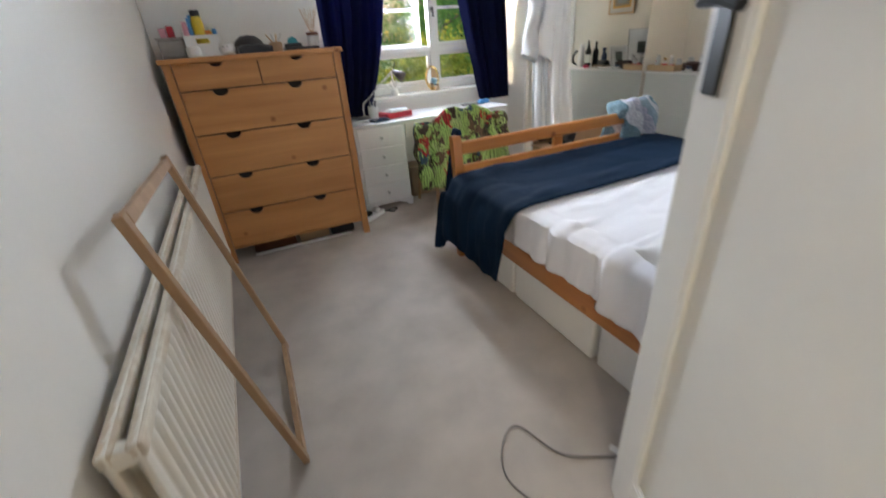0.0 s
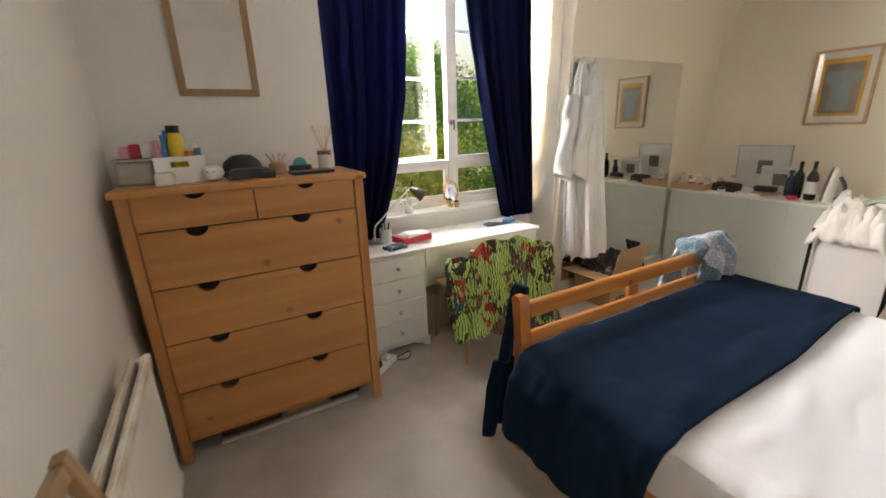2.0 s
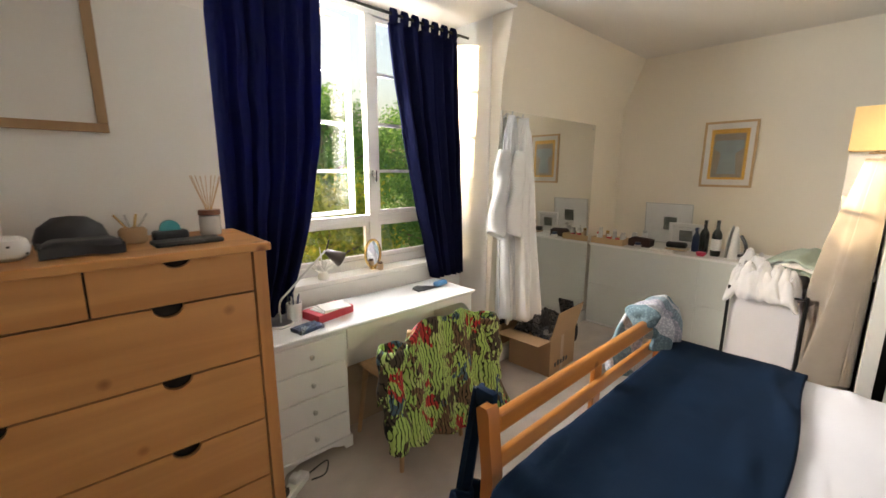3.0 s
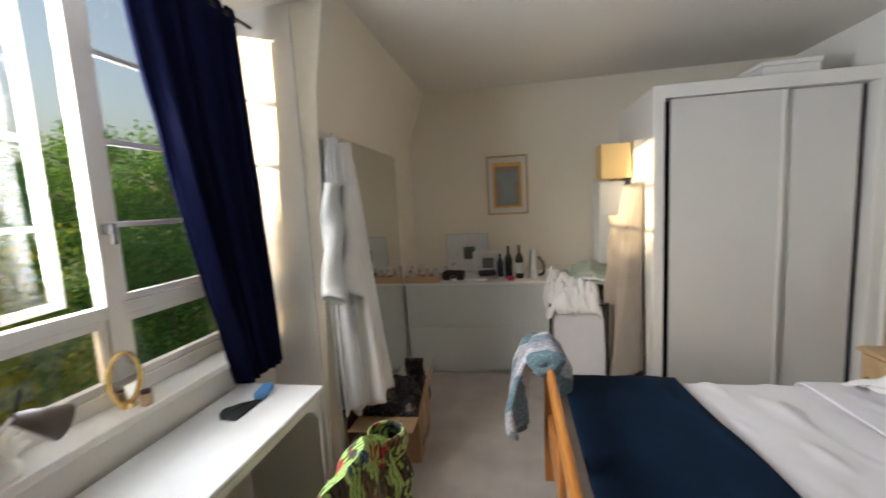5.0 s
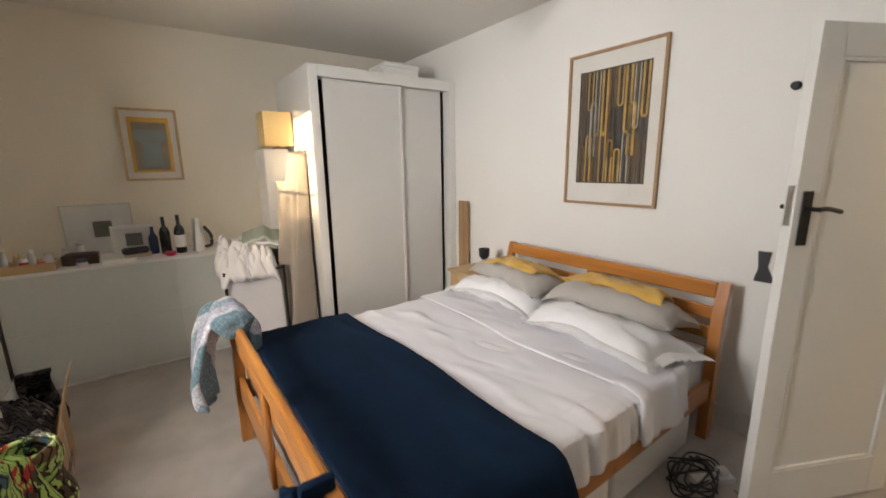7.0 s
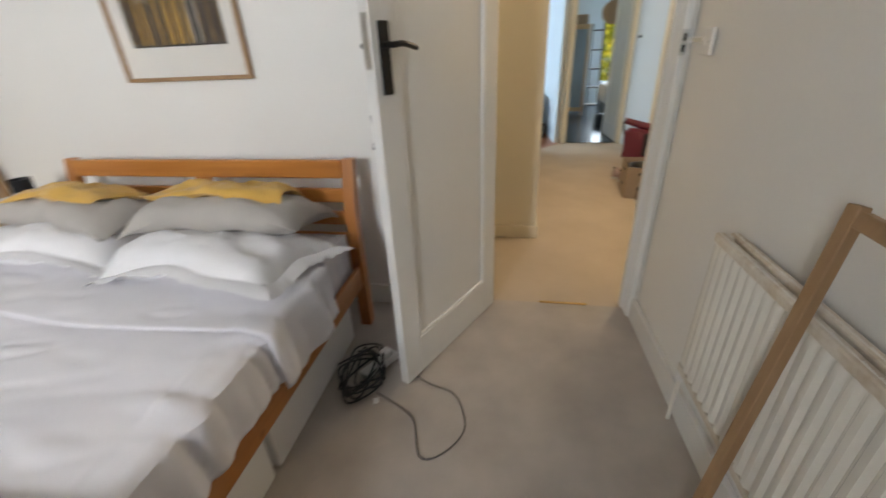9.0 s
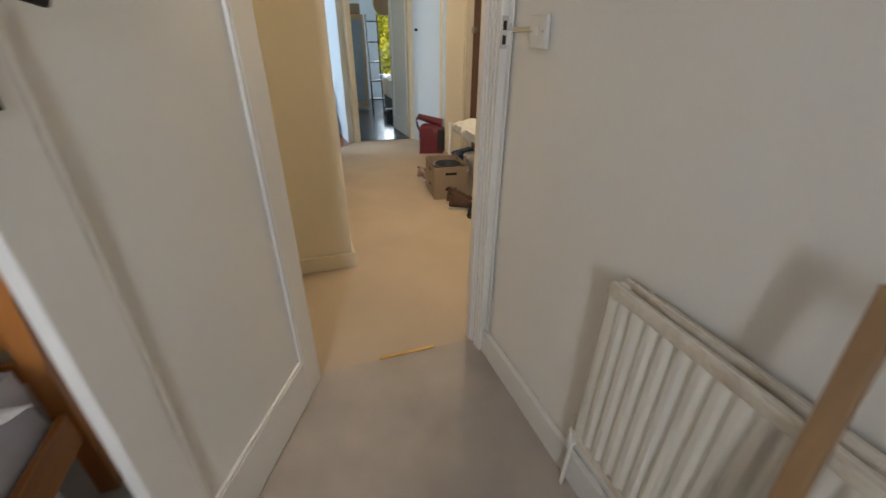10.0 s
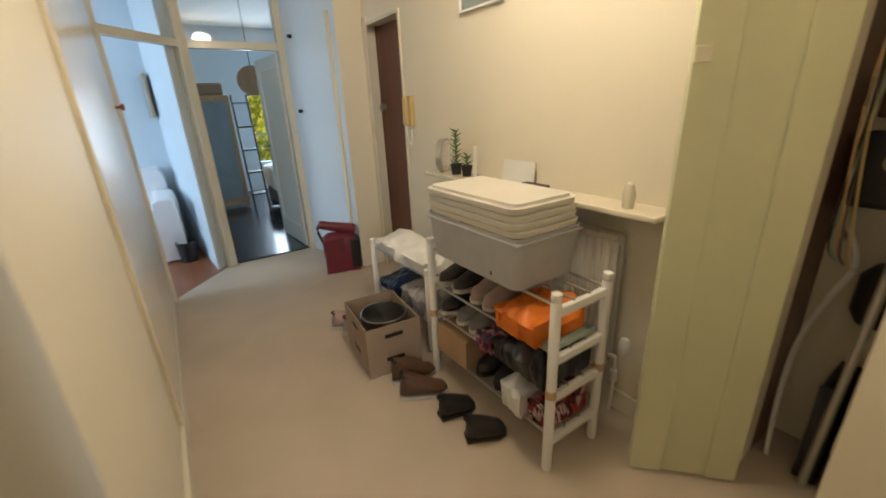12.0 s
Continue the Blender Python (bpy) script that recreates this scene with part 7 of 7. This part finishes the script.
part("board", box(nb(), 0.0, 0, -0.022, 0.16, 1.48, 0.0, 0.006), M_CREAMGLOSS, sh)
part("rail", box(nb(), 0.0, 0.02, -0.065, 0.015, 1.46, -0.0225), M_CREAMGLOSS, sh)
radiator("hall_radiator", "pale grey panel radiator under the hallway shelf", 1.15, 0.60, Matrix(((0, 1, 0, -1.205), (-1, 0, 0, 0.22), (0, 0, 1, 0.22), (0, 0, 0, 1))))
ck = thing("wall_clock", "round silver-rimmed clock standing on the shelf", "clock", m=pose(-1.12, -0.97, SZ + 0.1, 0, 0, 35))
part("rim", tube(nb(), (0, -0.015, 0), (0, 0.02, 0), 0.10, n=36), M_STEEL, ck, smooth=True)
part("face", tube(nb(), (0, 0.021, 0), (0, 0.023, 0), 0.085, n=36), M_PAPER, ck)
for k in range(12):
    a = k * math.pi / 6
    part("hour_mark", box(nb(), -0.002, 0.0235, 0.065, 0.002, 0.0245, 0.078, m=pose(0, 0, 0, 0, math.degrees(a), 0)), M_BLACK, ck)
M_SUCC = material("succulent_green", (0.08, 0.17, 0.06), 0.5)
for k, (y, r) in enumerate(((-0.84, 0.035), (-0.74, 0.032))):
    pt = thing("potted_plant", ("succulent plant in a small black pot on the shelf", "small black pot with a seedling on the shelf")[k], "plant", at=(-1.12, y, SZ))
    part("pot", lathe(nb(), [(r * 0.75, 0), (r, 0.06), (r * 0.92, 0.06), (r * 0.8, 0.05), (0, 0.05)], 20), M_BLACK, pt, smooth=True)
    n = 9 if k == 0 else 3
    part("stem", tube(nb(), (0, 0, 0.05), (0.005, 0.0, 0.05 + 0.02 * n), 0.004, 0.003, 8), M_SUCC, pt)
    for i in range(n * 3):
        a, z = i * 2.4, 0.06 + 0.007 * i
        part("leaf", tube(nb(), (0, 0, z), (0.035 * math.cos(a), 0.035 * math.sin(a), z + 0.02), 0.006, 0.001, 6), M_SUCC, pt, smooth=True)
single("upright_card", box(nb(), 0, 0, 0, 0.02, 0.012, 0.17, 0.002), M_PLASTICWHITE, "thin white upright card on the shelf", "card", m=pose(-1.12, -0.66, SZ))
single("greeting_card", box(nb(), 0, 0, 0, 0.004, 0.22, 0.11), M_PAPER, "white printed card leaning on the hallway wall", "card", m=pose(-1.17, -0.50, SZ, 0, -8, 0))
single("black_box", box(nb(), 0, 0, 0, 0.04, 0.14, 0.03, 0.003), M_BLACK, "narrow black box with white print on the shelf", "box", at=(-1.12, -0.27, SZ))
single("door_wedge", lathe(nb(), [(0.02, 0), (0.025, 0.05), (0.015, 0.09), (0, 0.10)], 16), M_CREAMGLOSS, "cream ornament at the end of the shelf", "ornament", at=(-1.10, 0.26, SZ), smooth=True)
hp2 = framed("framed_picture", "picture with a pale drawing high on the hallway wall", "picture", 0.34, 0.25, Matrix(((0, 1, 0, -1.2), (-1, 0, 0, -0.52), (0, 0, 1, 1.80), (0, 0, 0, 1))), 0.012, frame_mat=M_PAPER, board=M_BLUEP, glass=False)
vb = single("pipe_valve", lathe(nb(), [(0.02, 0), (0.024, 0.01), (0.024, 0.06), (0.015, 0.08), (0, 0.08)], 16), M_PLASTICWHITE, "white radiator valve head in the hallway", "valve", at=(-1.13, 0.30, 0.33), smooth=True)


# shoe racks
def shoe_rack(label, x0, x1, y0, y1, h, levels, bands=True):
    """White wooden posts with steel rods; the origin at the corner on the floor."""
    t = thing("shoe_rack", label, "shoe rack", at=(x0, y0, 0))
    W, L = x1 - x0, y1 - y0
    for x in (0.02, W - 0.02):
        for y in (0.02, L - 0.02):
            p = part("post", lathe(nb(), [(0.017, 0), (0.019, 0.01), (0.019, h - 0.02), (0.016, h - 0.012), (0.021, h), (0.018, h + 0.018), (0, h + 0.022)], 16, Matrix.Translation((x, y, 0))), M_WHITEFURN, t, smooth=True)
            if bands:
                part("joint_band", tube(nb(), (x, y, h * 0.46), (x, y, h * 0.46 + 0.035), 0.0205, n=16), M_LIGHTWOOD, p, "bare wood joint")
    for z in levels:
        for y in (0.02, L - 0.02):
            part("end_rail", box(nb(), 0.035, y - 0.012, z - 0.022, W - 0.035, y + 0.012, z + 0.012, 0.004), M_WHITEFURN, t)
        for k in range(4):
            x = 0.03 + (W - 0.06) * k / 3
            part("rod", tube(nb(), (x, 0.02, z + 0.016), (x, L - 0.02, z + 0.016), 0.005, n=8), M_STEEL, t)
    return t


LV = (0.14, 0.34, 0.50, 0.69)
shoe_rack("white wooden shoe rack with steel rods, full of shoes", -0.98, -0.665, -0.49, 0.32, 0.74, LV)
shoe_rack("low white shoe rack with shoes and cloths", -1.0, -0.74, -1.36, -0.62, 0.50, (0.16, 0.44), False)
M_SHOEGREY = material("grey_canvas", (0.22, 0.20, 0.19), 0.8)
M_SHOEBLACK = material("black_shoe_leather", (0.02, 0.018, 0.018), 0.5)
M_SHOEPINK = material("faded_pink_canvas", (0.42, 0.30, 0.27), 0.8)
M_SHOEBROWN = material("brown_shoe_leather", (0.11, 0.055, 0.03), 0.6, 0.2)
M_SOLE = material("off_white_rubber", (0.6, 0.57, 0.5), 0.6)


def shoe(label, mat, m, L=0.26, boot=0.0, sole=None):
    """One shoe, toe towards +x."""
    t = thing("shoe", label, "shoe", m=m)

    def f(u, v):
        a = u * 2 * math.pi
        s = 0.5 - 0.5 * math.cos(math.pi * v)
        x = L * s
        w = 0.045 * (0.85 + 0.35 * math.sin(s * math.pi * 0.95)) * min(1, (1 - s) * 7) ** 0.5 * min(1, s * 8 + 0.001) ** 0.5
        h = (0.105 + boot) * max(0.0, 1 - s * 1.25) ** 0.9 * 0.75 + 0.042
        h *= (min(1, s * 10 + 0.02) * min(1, (1 - s) * 9 + 0.02)) ** 0.5
        return Vector((x, w * math.cos(a), 0.015 + h * 0.5 * (1 + math.sin(a))))
    part("upper", sheet(nb(), f, 18, 18, closed=True), mat, t, smooth=True)
    part("sole", prism(nb(), [(x * L / 0.26, y) for x, y in ((0.0, -0.03), (0.1, -0.036), (0.2, -0.045), (0.25, -0.03), (0.268, 0), (0.25, 0.03), (0.2, 0.045), (0.1, 0.036), (0.0, 0.03))], 0.0, 0.018), sole or M_SOLE, t)
    # the upper is closed; a near-black disc paints the shade inside the shoe
    part("opening", lathe(nb(), [(0.034, 0), (0.036, 0.006), (0.030, 0.008), (0.026, 0.002), (0, 0.001)], 18, pose(L * 0.17, 0, 0.098 + boot * 0.62, 0, 20, 0) @ Matrix.Diagonal((1.25, 0.85, 1, 1))), M_GAPSHADE, t, "shoe opening with its inner shade coloured dark", smooth=True)
    part("laces", box(nb(), L * 0.38, -0.018, 0.075, L * 0.62, 0.018, 0.083, 0.003, m=pose(0, 0, 0, 0, 14, 0)), M_SHOEGREY, t, "flat shoe laces")
    return t


def rack_shoe(label, mat, x, y, z, a, sole=None):
    shoe(label, mat, pose(x, y, z + 0.0215, 0, 0, a), 0.25, 0, sole)


for k, (y, z, mt, so, nm) in enumerate(((-0.42, LV[2], M_SHOEBLACK, None, "black trainer"), (-0.31, LV[2], M_SHOEBLACK, None, "black trainer"), (-0.19, LV[2], M_SHOEPINK, None, "faded pink canvas shoe"), (-0.08, LV[2], M_SHOEPINK, None, "faded pink canvas shoe"),
        (-0.42, LV[1], M_SHOEBLACK, None, "black trainer"), (-0.30, LV[1], M_SHOEGREY, None, "grey trainer"), (-0.18, LV[1], M_SHOEGREY, None, "grey trainer"), 
        (-0.14, LV[0], M_SHOEBLACK, M_SHOEBLACK, "black shoe"), (-0.03, LV[0], M_SHOEBLACK, M_SHOEBLACK, "black shoe"))):
    rack_shoe(nm + " on the shoe rack", mt, -0.955, y, z, 3 * (k % 3) - 3, so)
cbx = thing("cardboard_box", "small orange-brown card box on the shoe rack", "cardboard box", at=(-0.96, -0.44, LV[0] + 0.0215))
part("card_body", box(nb(), 0, 0, 0, 0.28, 0.24, 0.15, 0.003), M_CARD, cbx)
M_ORANGECLOTH = material("orange_nylon", (0.78, 0.20, 0.01), 0.5, 0.1, 8, 60, 0.1)
M_FLORAL = patterned("floral_cloth", (0.4, 0.6, 0.8), (0.10, 0.03, 0.06), ((0.4, 0.08, 0.15), (0.06, 0.05, 0.08), (0.5, 0.4, 0.4)), 30.0, 0.15)
M_REDPRINT = patterned("red_printed_cloth", (0.4, 0.7), (0.35, 0.04, 0.05), ((0.6, 0.45, 0.42), (0.12, 0.02, 0.03)), 28.0, 0.15)


def heap(name, label, cat, mat, x0, y0, z0, x1, y1, z1, amp=0.03):
    single(name, softbox(0, 0, 0, x1 - x0, y1 - y0, z1 - z0, 0.05, 26, 26, amp), mat, label, cat, at=(x0, y0, z0), smooth=True)


heap("orange_bag", "crumpled orange nylon bag on the shoe rack", "bag", M_ORANGECLOTH, -0.93, 0.02, LV[2] + 0.0215, -0.655, 0.24, LV[2] + 0.14, 0.05)
heap("white_bag", "crumpled white carrier bag on the bottom of the shoe rack", "bag", M_PLASTICWHITE, -0.93, 0.06, LV[0] + 0.0215, -0.655, 0.18, LV[0] + 0.17, 0.05)
heap("black_bag", "crumpled black cloth bag on the shoe rack", "bag", M_BLACK, -0.93, 0.0, LV[1] + 0.0215, -0.66, 0.28, LV[1] + 0.14, 0.05)
heap("floral_cloth", "purple floral cloth stuffed beside the black bag", "cloth", M_FLORAL, -0.90, -0.10, LV[1] + 0.0215, -0.65, 0.0, LV[1] + 0.12, 0.04)
heap("red_cloth", "red printed cloth bag at the end of the shoe rack", "bag", M_REDPRINT, -0.93, 0.19, LV[0] + 0.0215, -0.68, 0.28, LV[0] + 0.16, 0.04)
heap("teal_cloth", "folded grey-green cloth beside the orange bag", "cloth", M_MINT, -0.93, 0.245, LV[2] + 0.0215, -0.69, 0.29, LV[2] + 0.05, 0.015)
heap("cream_cloth", "cream and tan cloth heap on the low shoe rack", "cloth", M_PAPER, -0.99, -1.32, 0.4615, -0.76, -0.66, 0.56, 0.05)
heap("white_shoe_bag", "white bag of shoes in the low shoe rack", "bag", M_CLEARBOX, -0.98, -1.0, 0.1815, -0.76, -0.68, 0.33, 0.04)
heap("blue_shoe_bag", "dark blue and red shoes heaped in the low shoe rack", "shoes", M_BLUEPL, -0.98, -1.3, 0.1815, -0.76, -1.05, 0.28, 0.04)

# translucent storage box with stacked lids
M_CLOUDY = material("translucent_storage_plastic", (0.72, 0.72, 0.74), 0.4, 0.08, 3, 20, 0.02, trans=0.4)
M_LID = material("frosted_plastic_lid", (0.84, 0.80, 0.72), 0.35, 0.04, 4, 30, 0.03, trans=0.15)
sb = thing("storage_tub", "large cloudy plastic storage tub with stacked pale lids", "storage tub", at=(-0.98, -0.41, LV[3] + 0.0215))


def tub_wall(z0, z1, grow, r, t, rows=6):
    """A tapering rounded shell of a storage box, open at the top."""
    bm = nb()

    def ring(off, z, g):
        pts = []
        x0, y0, x1, y1 = 0.015 - g + off, 0.015 - g + off, 0.325 + g - off, 0.555 + g - off
        rr_ = max(0.004, r - off)
        for cx, cy, a0 in ((x1 - rr_, y1 - rr_, 0), (x0 + rr_, y1 - rr_, 90), (x0 + rr_, y0 + rr_, 180), (x1 - rr_, y0 + rr_, 270)):
            for i in range(5):
                a = radians(a0 + i * 22.5)
                pts.append(bm.verts.new((cx + rr_ * math.cos(a), cy + rr_ * math.sin(a), z)))
        return pts
    rings = [ring(0, z0 + (z1 - z0) * i / rows, grow * i / rows) for i in range(rows + 1)] + [ring(t, z1, grow), ring(t, z0 + t, 0)]
    for p, q in zip(rings, rings[1:]):
        for i in range(20):
            bm.faces.new((p[i], p[(i + 1) % 20], q[(i + 1) % 20], q[i]))
    bm.faces.new(rings[0][::-1]), bm.faces.new(rings[-1])
    return bm


part("tub_body", tub_wall(0, 0.20, 0.018, 0.035, 0.004), M_CLOUDY, sb, smooth=True)
part("tub_rim", box(box(nb(), 0.333, -0.002, 0.175, 0.348, 0.572, 0.185, 0.003), 0.0, 0.563, 0.175, 0.333, 0.575, 0.185, 0.003), M_CLOUDY, sb)
heap("packed_cloth", "grey and red things packed in the cloudy tub", "cloth", M_SHOEGREY, -0.94, -0.36, LV[3] + 0.027, -0.68, 0.02, LV[3] + 0.16, 0.03)
heap("packed_red_cloth", "faint red cloth inside the cloudy tub", "cloth", M_REDPRINT, -0.75, -0.30, LV[3] + 0.10, -0.665, -0.18, LV[3] + 0.19, 0.02)
for k in range(4):
    lid = part("lid", tub_wall(0.201 + 0.027 * k, 0.223 + 0.027 * k, 0.0, 0.04, 0.003, 1), M_LID, sb, smooth=True)
    lid.scale = (1.06, 1.04, 1)
    lid.location = (-0.008 + 0.006 * (k % 2), -0.01 - 0.004 * k, 0)
    part("lid_rim", tub_wall(0.217 + 0.027 * k, 0.2245 + 0.027 * k, 0.0, 0.045, 0.02, 1), M_LID, lid, smooth=True).scale = (1.02, 1.015, 1)

cr = thing("cardboard_crate", "grey-brown cardboard crate with handle slots holding a pan", "cardboard box", m=pose(-0.70, -0.98, 0, 0, 0, -6))
for x0, y0, x1, y1 in ((0, 0, 0.30, 0.006), (0, 0.394, 0.30, 0.40), (0, 0.006, 0.006, 0.394), (0.294, 0.006, 0.30, 0.394)):
    part("side", box(nb(), x0, y0, 0.002, x1, y1, 0.29), M_CARDGREY, cr)
part("bottom", box(nb(), 0.006, 0.006, 0.002, 0.294, 0.394, 0.01), M_CARDGREY, cr)
# handle slots laid on as near-black plates, their inner shade as colour
for y, z in ((0.15, 0.22), (0.15, 0.08)):
    part("slot", box(nb(), 0.3002, y, z, 0.3012, y + 0.1, z + 0.022), M_GAPSHADE, cr)
for x, z in ((0.1, 0.22), (0.1, 0.08)):
    part("slot", box(nb(), x, 0.4002, z, x + 0.1, 0.4012, z + 0.022), M_GAPSHADE, cr)
single("steel_pan", lathe(nb(), [(0.11, 0), (0.125, 0.02), (0.13, 0.26), (0.124, 0.26), (0.118, 0.03), (0, 0.025)], 28), M_STEEL, "dull steel pan standing in the cardboard crate", "pan", at=(-0.545, -0.79, 0.0105), smooth=True)

# pannier bag
pn = thing("pannier_bag", "dark red and black bicycle pannier with a reflective patch", "bag", m=pose(-0.83, -2.22, 0, 0, 0, 165))
M_MAROON = material("maroon_nylon", (0.16, 0.015, 0.03), 0.5, 0.1)
part("bag_body", softbox(-0.14, -0.09, 0.0, 0.14, 0.09, 0.34, 0.06, 20, 20, 0.012), M_MAROON, pn, smooth=True)
part("bag_side", box(nb(), 0.06, -0.096, 0.01, 0.165, 0.096, 0.31, 0.03), M_BLACK, pn)
part("roll_top", tube(nb(), (-0.16, 0, 0.43), (0.13, 0.0, 0.35), 0.035, 0.05, 16), M_MAROON, pn, smooth=True)
part("strap", cord(nb(), [(-0.145, 0.02, 0.26), (-0.175, 0.02, 0.38), (-0.13, 0.02, 0.45)], 0.012), M_BLACK, pn, smooth=True)
part("reflector", lathe(nb(), [(0.045, 0), (0.043, 0.003), (0, 0.003)], 20, pose(0.105, 0.099, 0.12, -90)), M_PLASTICWHITE, pn, "round white reflector")

# loose shoes on the hallway carpet
shoe("tan sandal standing by the cardboard crate", M_SHOEPINK, pose(-0.42, -1.16, 0, 0, 0, 160))
shoe("tan sandal beside another by the crate", M_SHOEPINK, pose(-0.38, -1.26, 0, 0, 0, 165))
shoe("brown walking boot in front of the shoe rack", M_SHOEBROWN, pose(-0.42, -0.40, 0, 0, 0, 158), 0.24, 0.04)
shoe("brown walking boot in front of the shoe rack", M_SHOEBROWN, pose(-0.44, -0.52, 0, 0, 0, 170), 0.24, 0.04)
shoe("black shoe lying in front of the shoe rack", M_SHOEBLACK, pose(-0.50, -0.17, 0, 0, 0, 172), 0.18, 0, M_SHOEBLACK)
shoe("black shoe lying in front of the shoe rack", M_SHOEBLACK, pose(-0.52, 0.00, 0, 0, 0, 160), 0.18, 0, M_SHOEBLACK)

# ---- meter cupboard with its narrow green door ----
gd_a, gd_b = Vector((-1.20, 0.735, 0.01)), Vector((-0.955, 0.475, 0.01))
ga = math.degrees(math.atan2(gd_b.y - gd_a.y, gd_b.x - gd_a.x))
gd = thing("cupboard_door", "narrow pale green gloss-painted cupboard door standing open", "door", m=Matrix.Translation(gd_a) @ pose(0, 0, 0, 0, 0, ga))
gd["kind"] = "structure"
GW = (gd_b - gd_a).length
part("leaf", box(nb(), 0, -0.012, 0, GW, 0.012, 2.45, 0.003), M_GREENDOOR, gd)
part("stile_board", box(nb(), 0.0, 0.0125, 0, GW * 0.28, 0.02, 2.45, 0.002), M_GREENDOOR, gd)
part("stile_board", box(nb(), GW * 0.70, 0.0125, 0, GW, 0.02, 2.45, 0.002), M_GREENDOOR, gd)
part("keeper", box(nb(), GW - 0.04, 0.021, 1.42, GW, 0.03, 1.46, 0.002), M_CREAMGLOSS, gd)
part("hinge_line", box(nb(), GW - 0.11, 0.021, 1.70, GW, 0.024, 1.705), M_CREAMGLOSS, gd)
bm = nb()
box(bm, -1.75, 0.72, 0, -1.70, 1.15, HC), box(bm, -1.70, 0.70, 0, -1.40, 0.72, HC)
# dark lining added over the pier's pale face so the cupboard reads shaded
box(bm, -1.70, 0.93, 0, -1.405, 0.949, HC)
structure("cupboard_back", bm, M_DARKWOOD, "brown back and added lining, dark to give the meter cupboard its shade")
mt = thing("electric_meter", "old black electric meter on a brown board", "electric meter", at=(-1.60, 0.735, 0.98))
part("board", box(nb(), -0.099, 0.0, -0.30, -0.08, 0.19, 0.55), M_DARKWOOD, mt)
part("meter_case", box(nb(), -0.08, 0.0, 0, 0.05, 0.20, 0.24, 0.02), M_BLACK, mt)
part("fuse_box", box(nb(), -0.08, 0.02, 0.28, 0.03, 0.2, 0.38, 0.006), M_DARKWOOD, mt)
part("dial", tube(nb(), (0.05, 0.1, 0.15), (0.056, 0.1, 0.15), 0.03, n=20), M_CARDGREY, mt)
single("white_hose", cord(nb(), [(-1.42, 0.765, 0.01), (-1.46, 0.745, 0.25), (-1.5, 0.745, 0.48), (-1.5, 0.79, 0.68), (-1.5, 0.825, 0.80), (-1.5, 0.79, 0.91), (-1.55, 0.77, 0.88)], 0.009), M_PAPER, "white flexible hose in the meter cupboard", "hose", smooth=True)
for k in range(5):
    c = random.Random(70 + k)
    single("old_wire", cord(nb(), [(-1.40 - 0.02 * k, 0.745 + 0.006 * k, 2.4), (-1.40 - 0.02 * k, 0.75 + c.uniform(0, 0.02), 1.8), (-1.39 - 0.02 * k, 0.75 + c.uniform(0, 0.03), 1.3), (-1.42, 0.76 + c.uniform(0, 0.05), 0.9), (-1.5, 0.80, 0.8)], 0.004), (M_LIGHTWOOD, M_CABLEBLACK, M_OLDCREAM, M_CABLE, M_MINT)[k], "old wire running down the meter cupboard", "wire", smooth=True, group="wires in the meter cupboard")
vc = thing("vacuum_cleaner", "dark vacuum cleaner with a steel tube in the cupboard", "vacuum cleaner", at=(-1.52, 0.91, 0))
part("body", softbox(-0.1, -0.06, 0, 0.12, 0.0, 0.42, 0.06, 18, 18, 0.01), M_BLACK, vc, smooth=True)
part("steel_tube", tube(nb(), (0.155, -0.02, 0.01), (0.15, 0.01, 0.98), 0.013, n=14), M_STEEL, vc, smooth=True)
part("motor_head", lathe(nb(), [(0.05, 0.62), (0.07, 0.66), (0.07, 0.78), (0.04, 0.82), (0, 0.82)], 20), M_BLACK, vc, smooth=True)

# cupboard door with a copper knob on the left wall of the hallway
kd = structure("door_4", box(nb(), 0.462, -2.38, 0.11, 0.479, -0.70, 2.3, 0.003), M_CREAMGLOSS, "cream gloss painted cupboard door with a copper knob")
M_COPPER = material("copper_knob", (0.35, 0.10, 0.04), 0.3, metal=0.7)
part("knob", lathe(nb(), [(0.008, 0), (0.008, 0.02), (0.02, 0.03), (0.02, 0.045), (0, 0.05)], 18, Matrix(((0, 0, -1, 0.462), (0, 1, 0, -2.25), (1, 0, 0, 1.42), (0, 0, 0, 1)))), M_COPPER, kd, smooth=True)
# hallway ceiling lamp above the view
hl = thing("hall_pendant", "plain white hallway pendant lampshade", "ceiling lamp", at=(-0.30, 0.50, 2.36))
part("shade", tube(nb(), (0, 0, 0.05), (0, 0, 0.18), 0.16, 0.10, 28, cap=False), M_PAPER, hl, thick=0.002, smooth=True)
part("cord", tube(nb(), (0, 0, 0.18), (0, 0, 0.26), 0.004), M_PLASTICWHITE, hl)
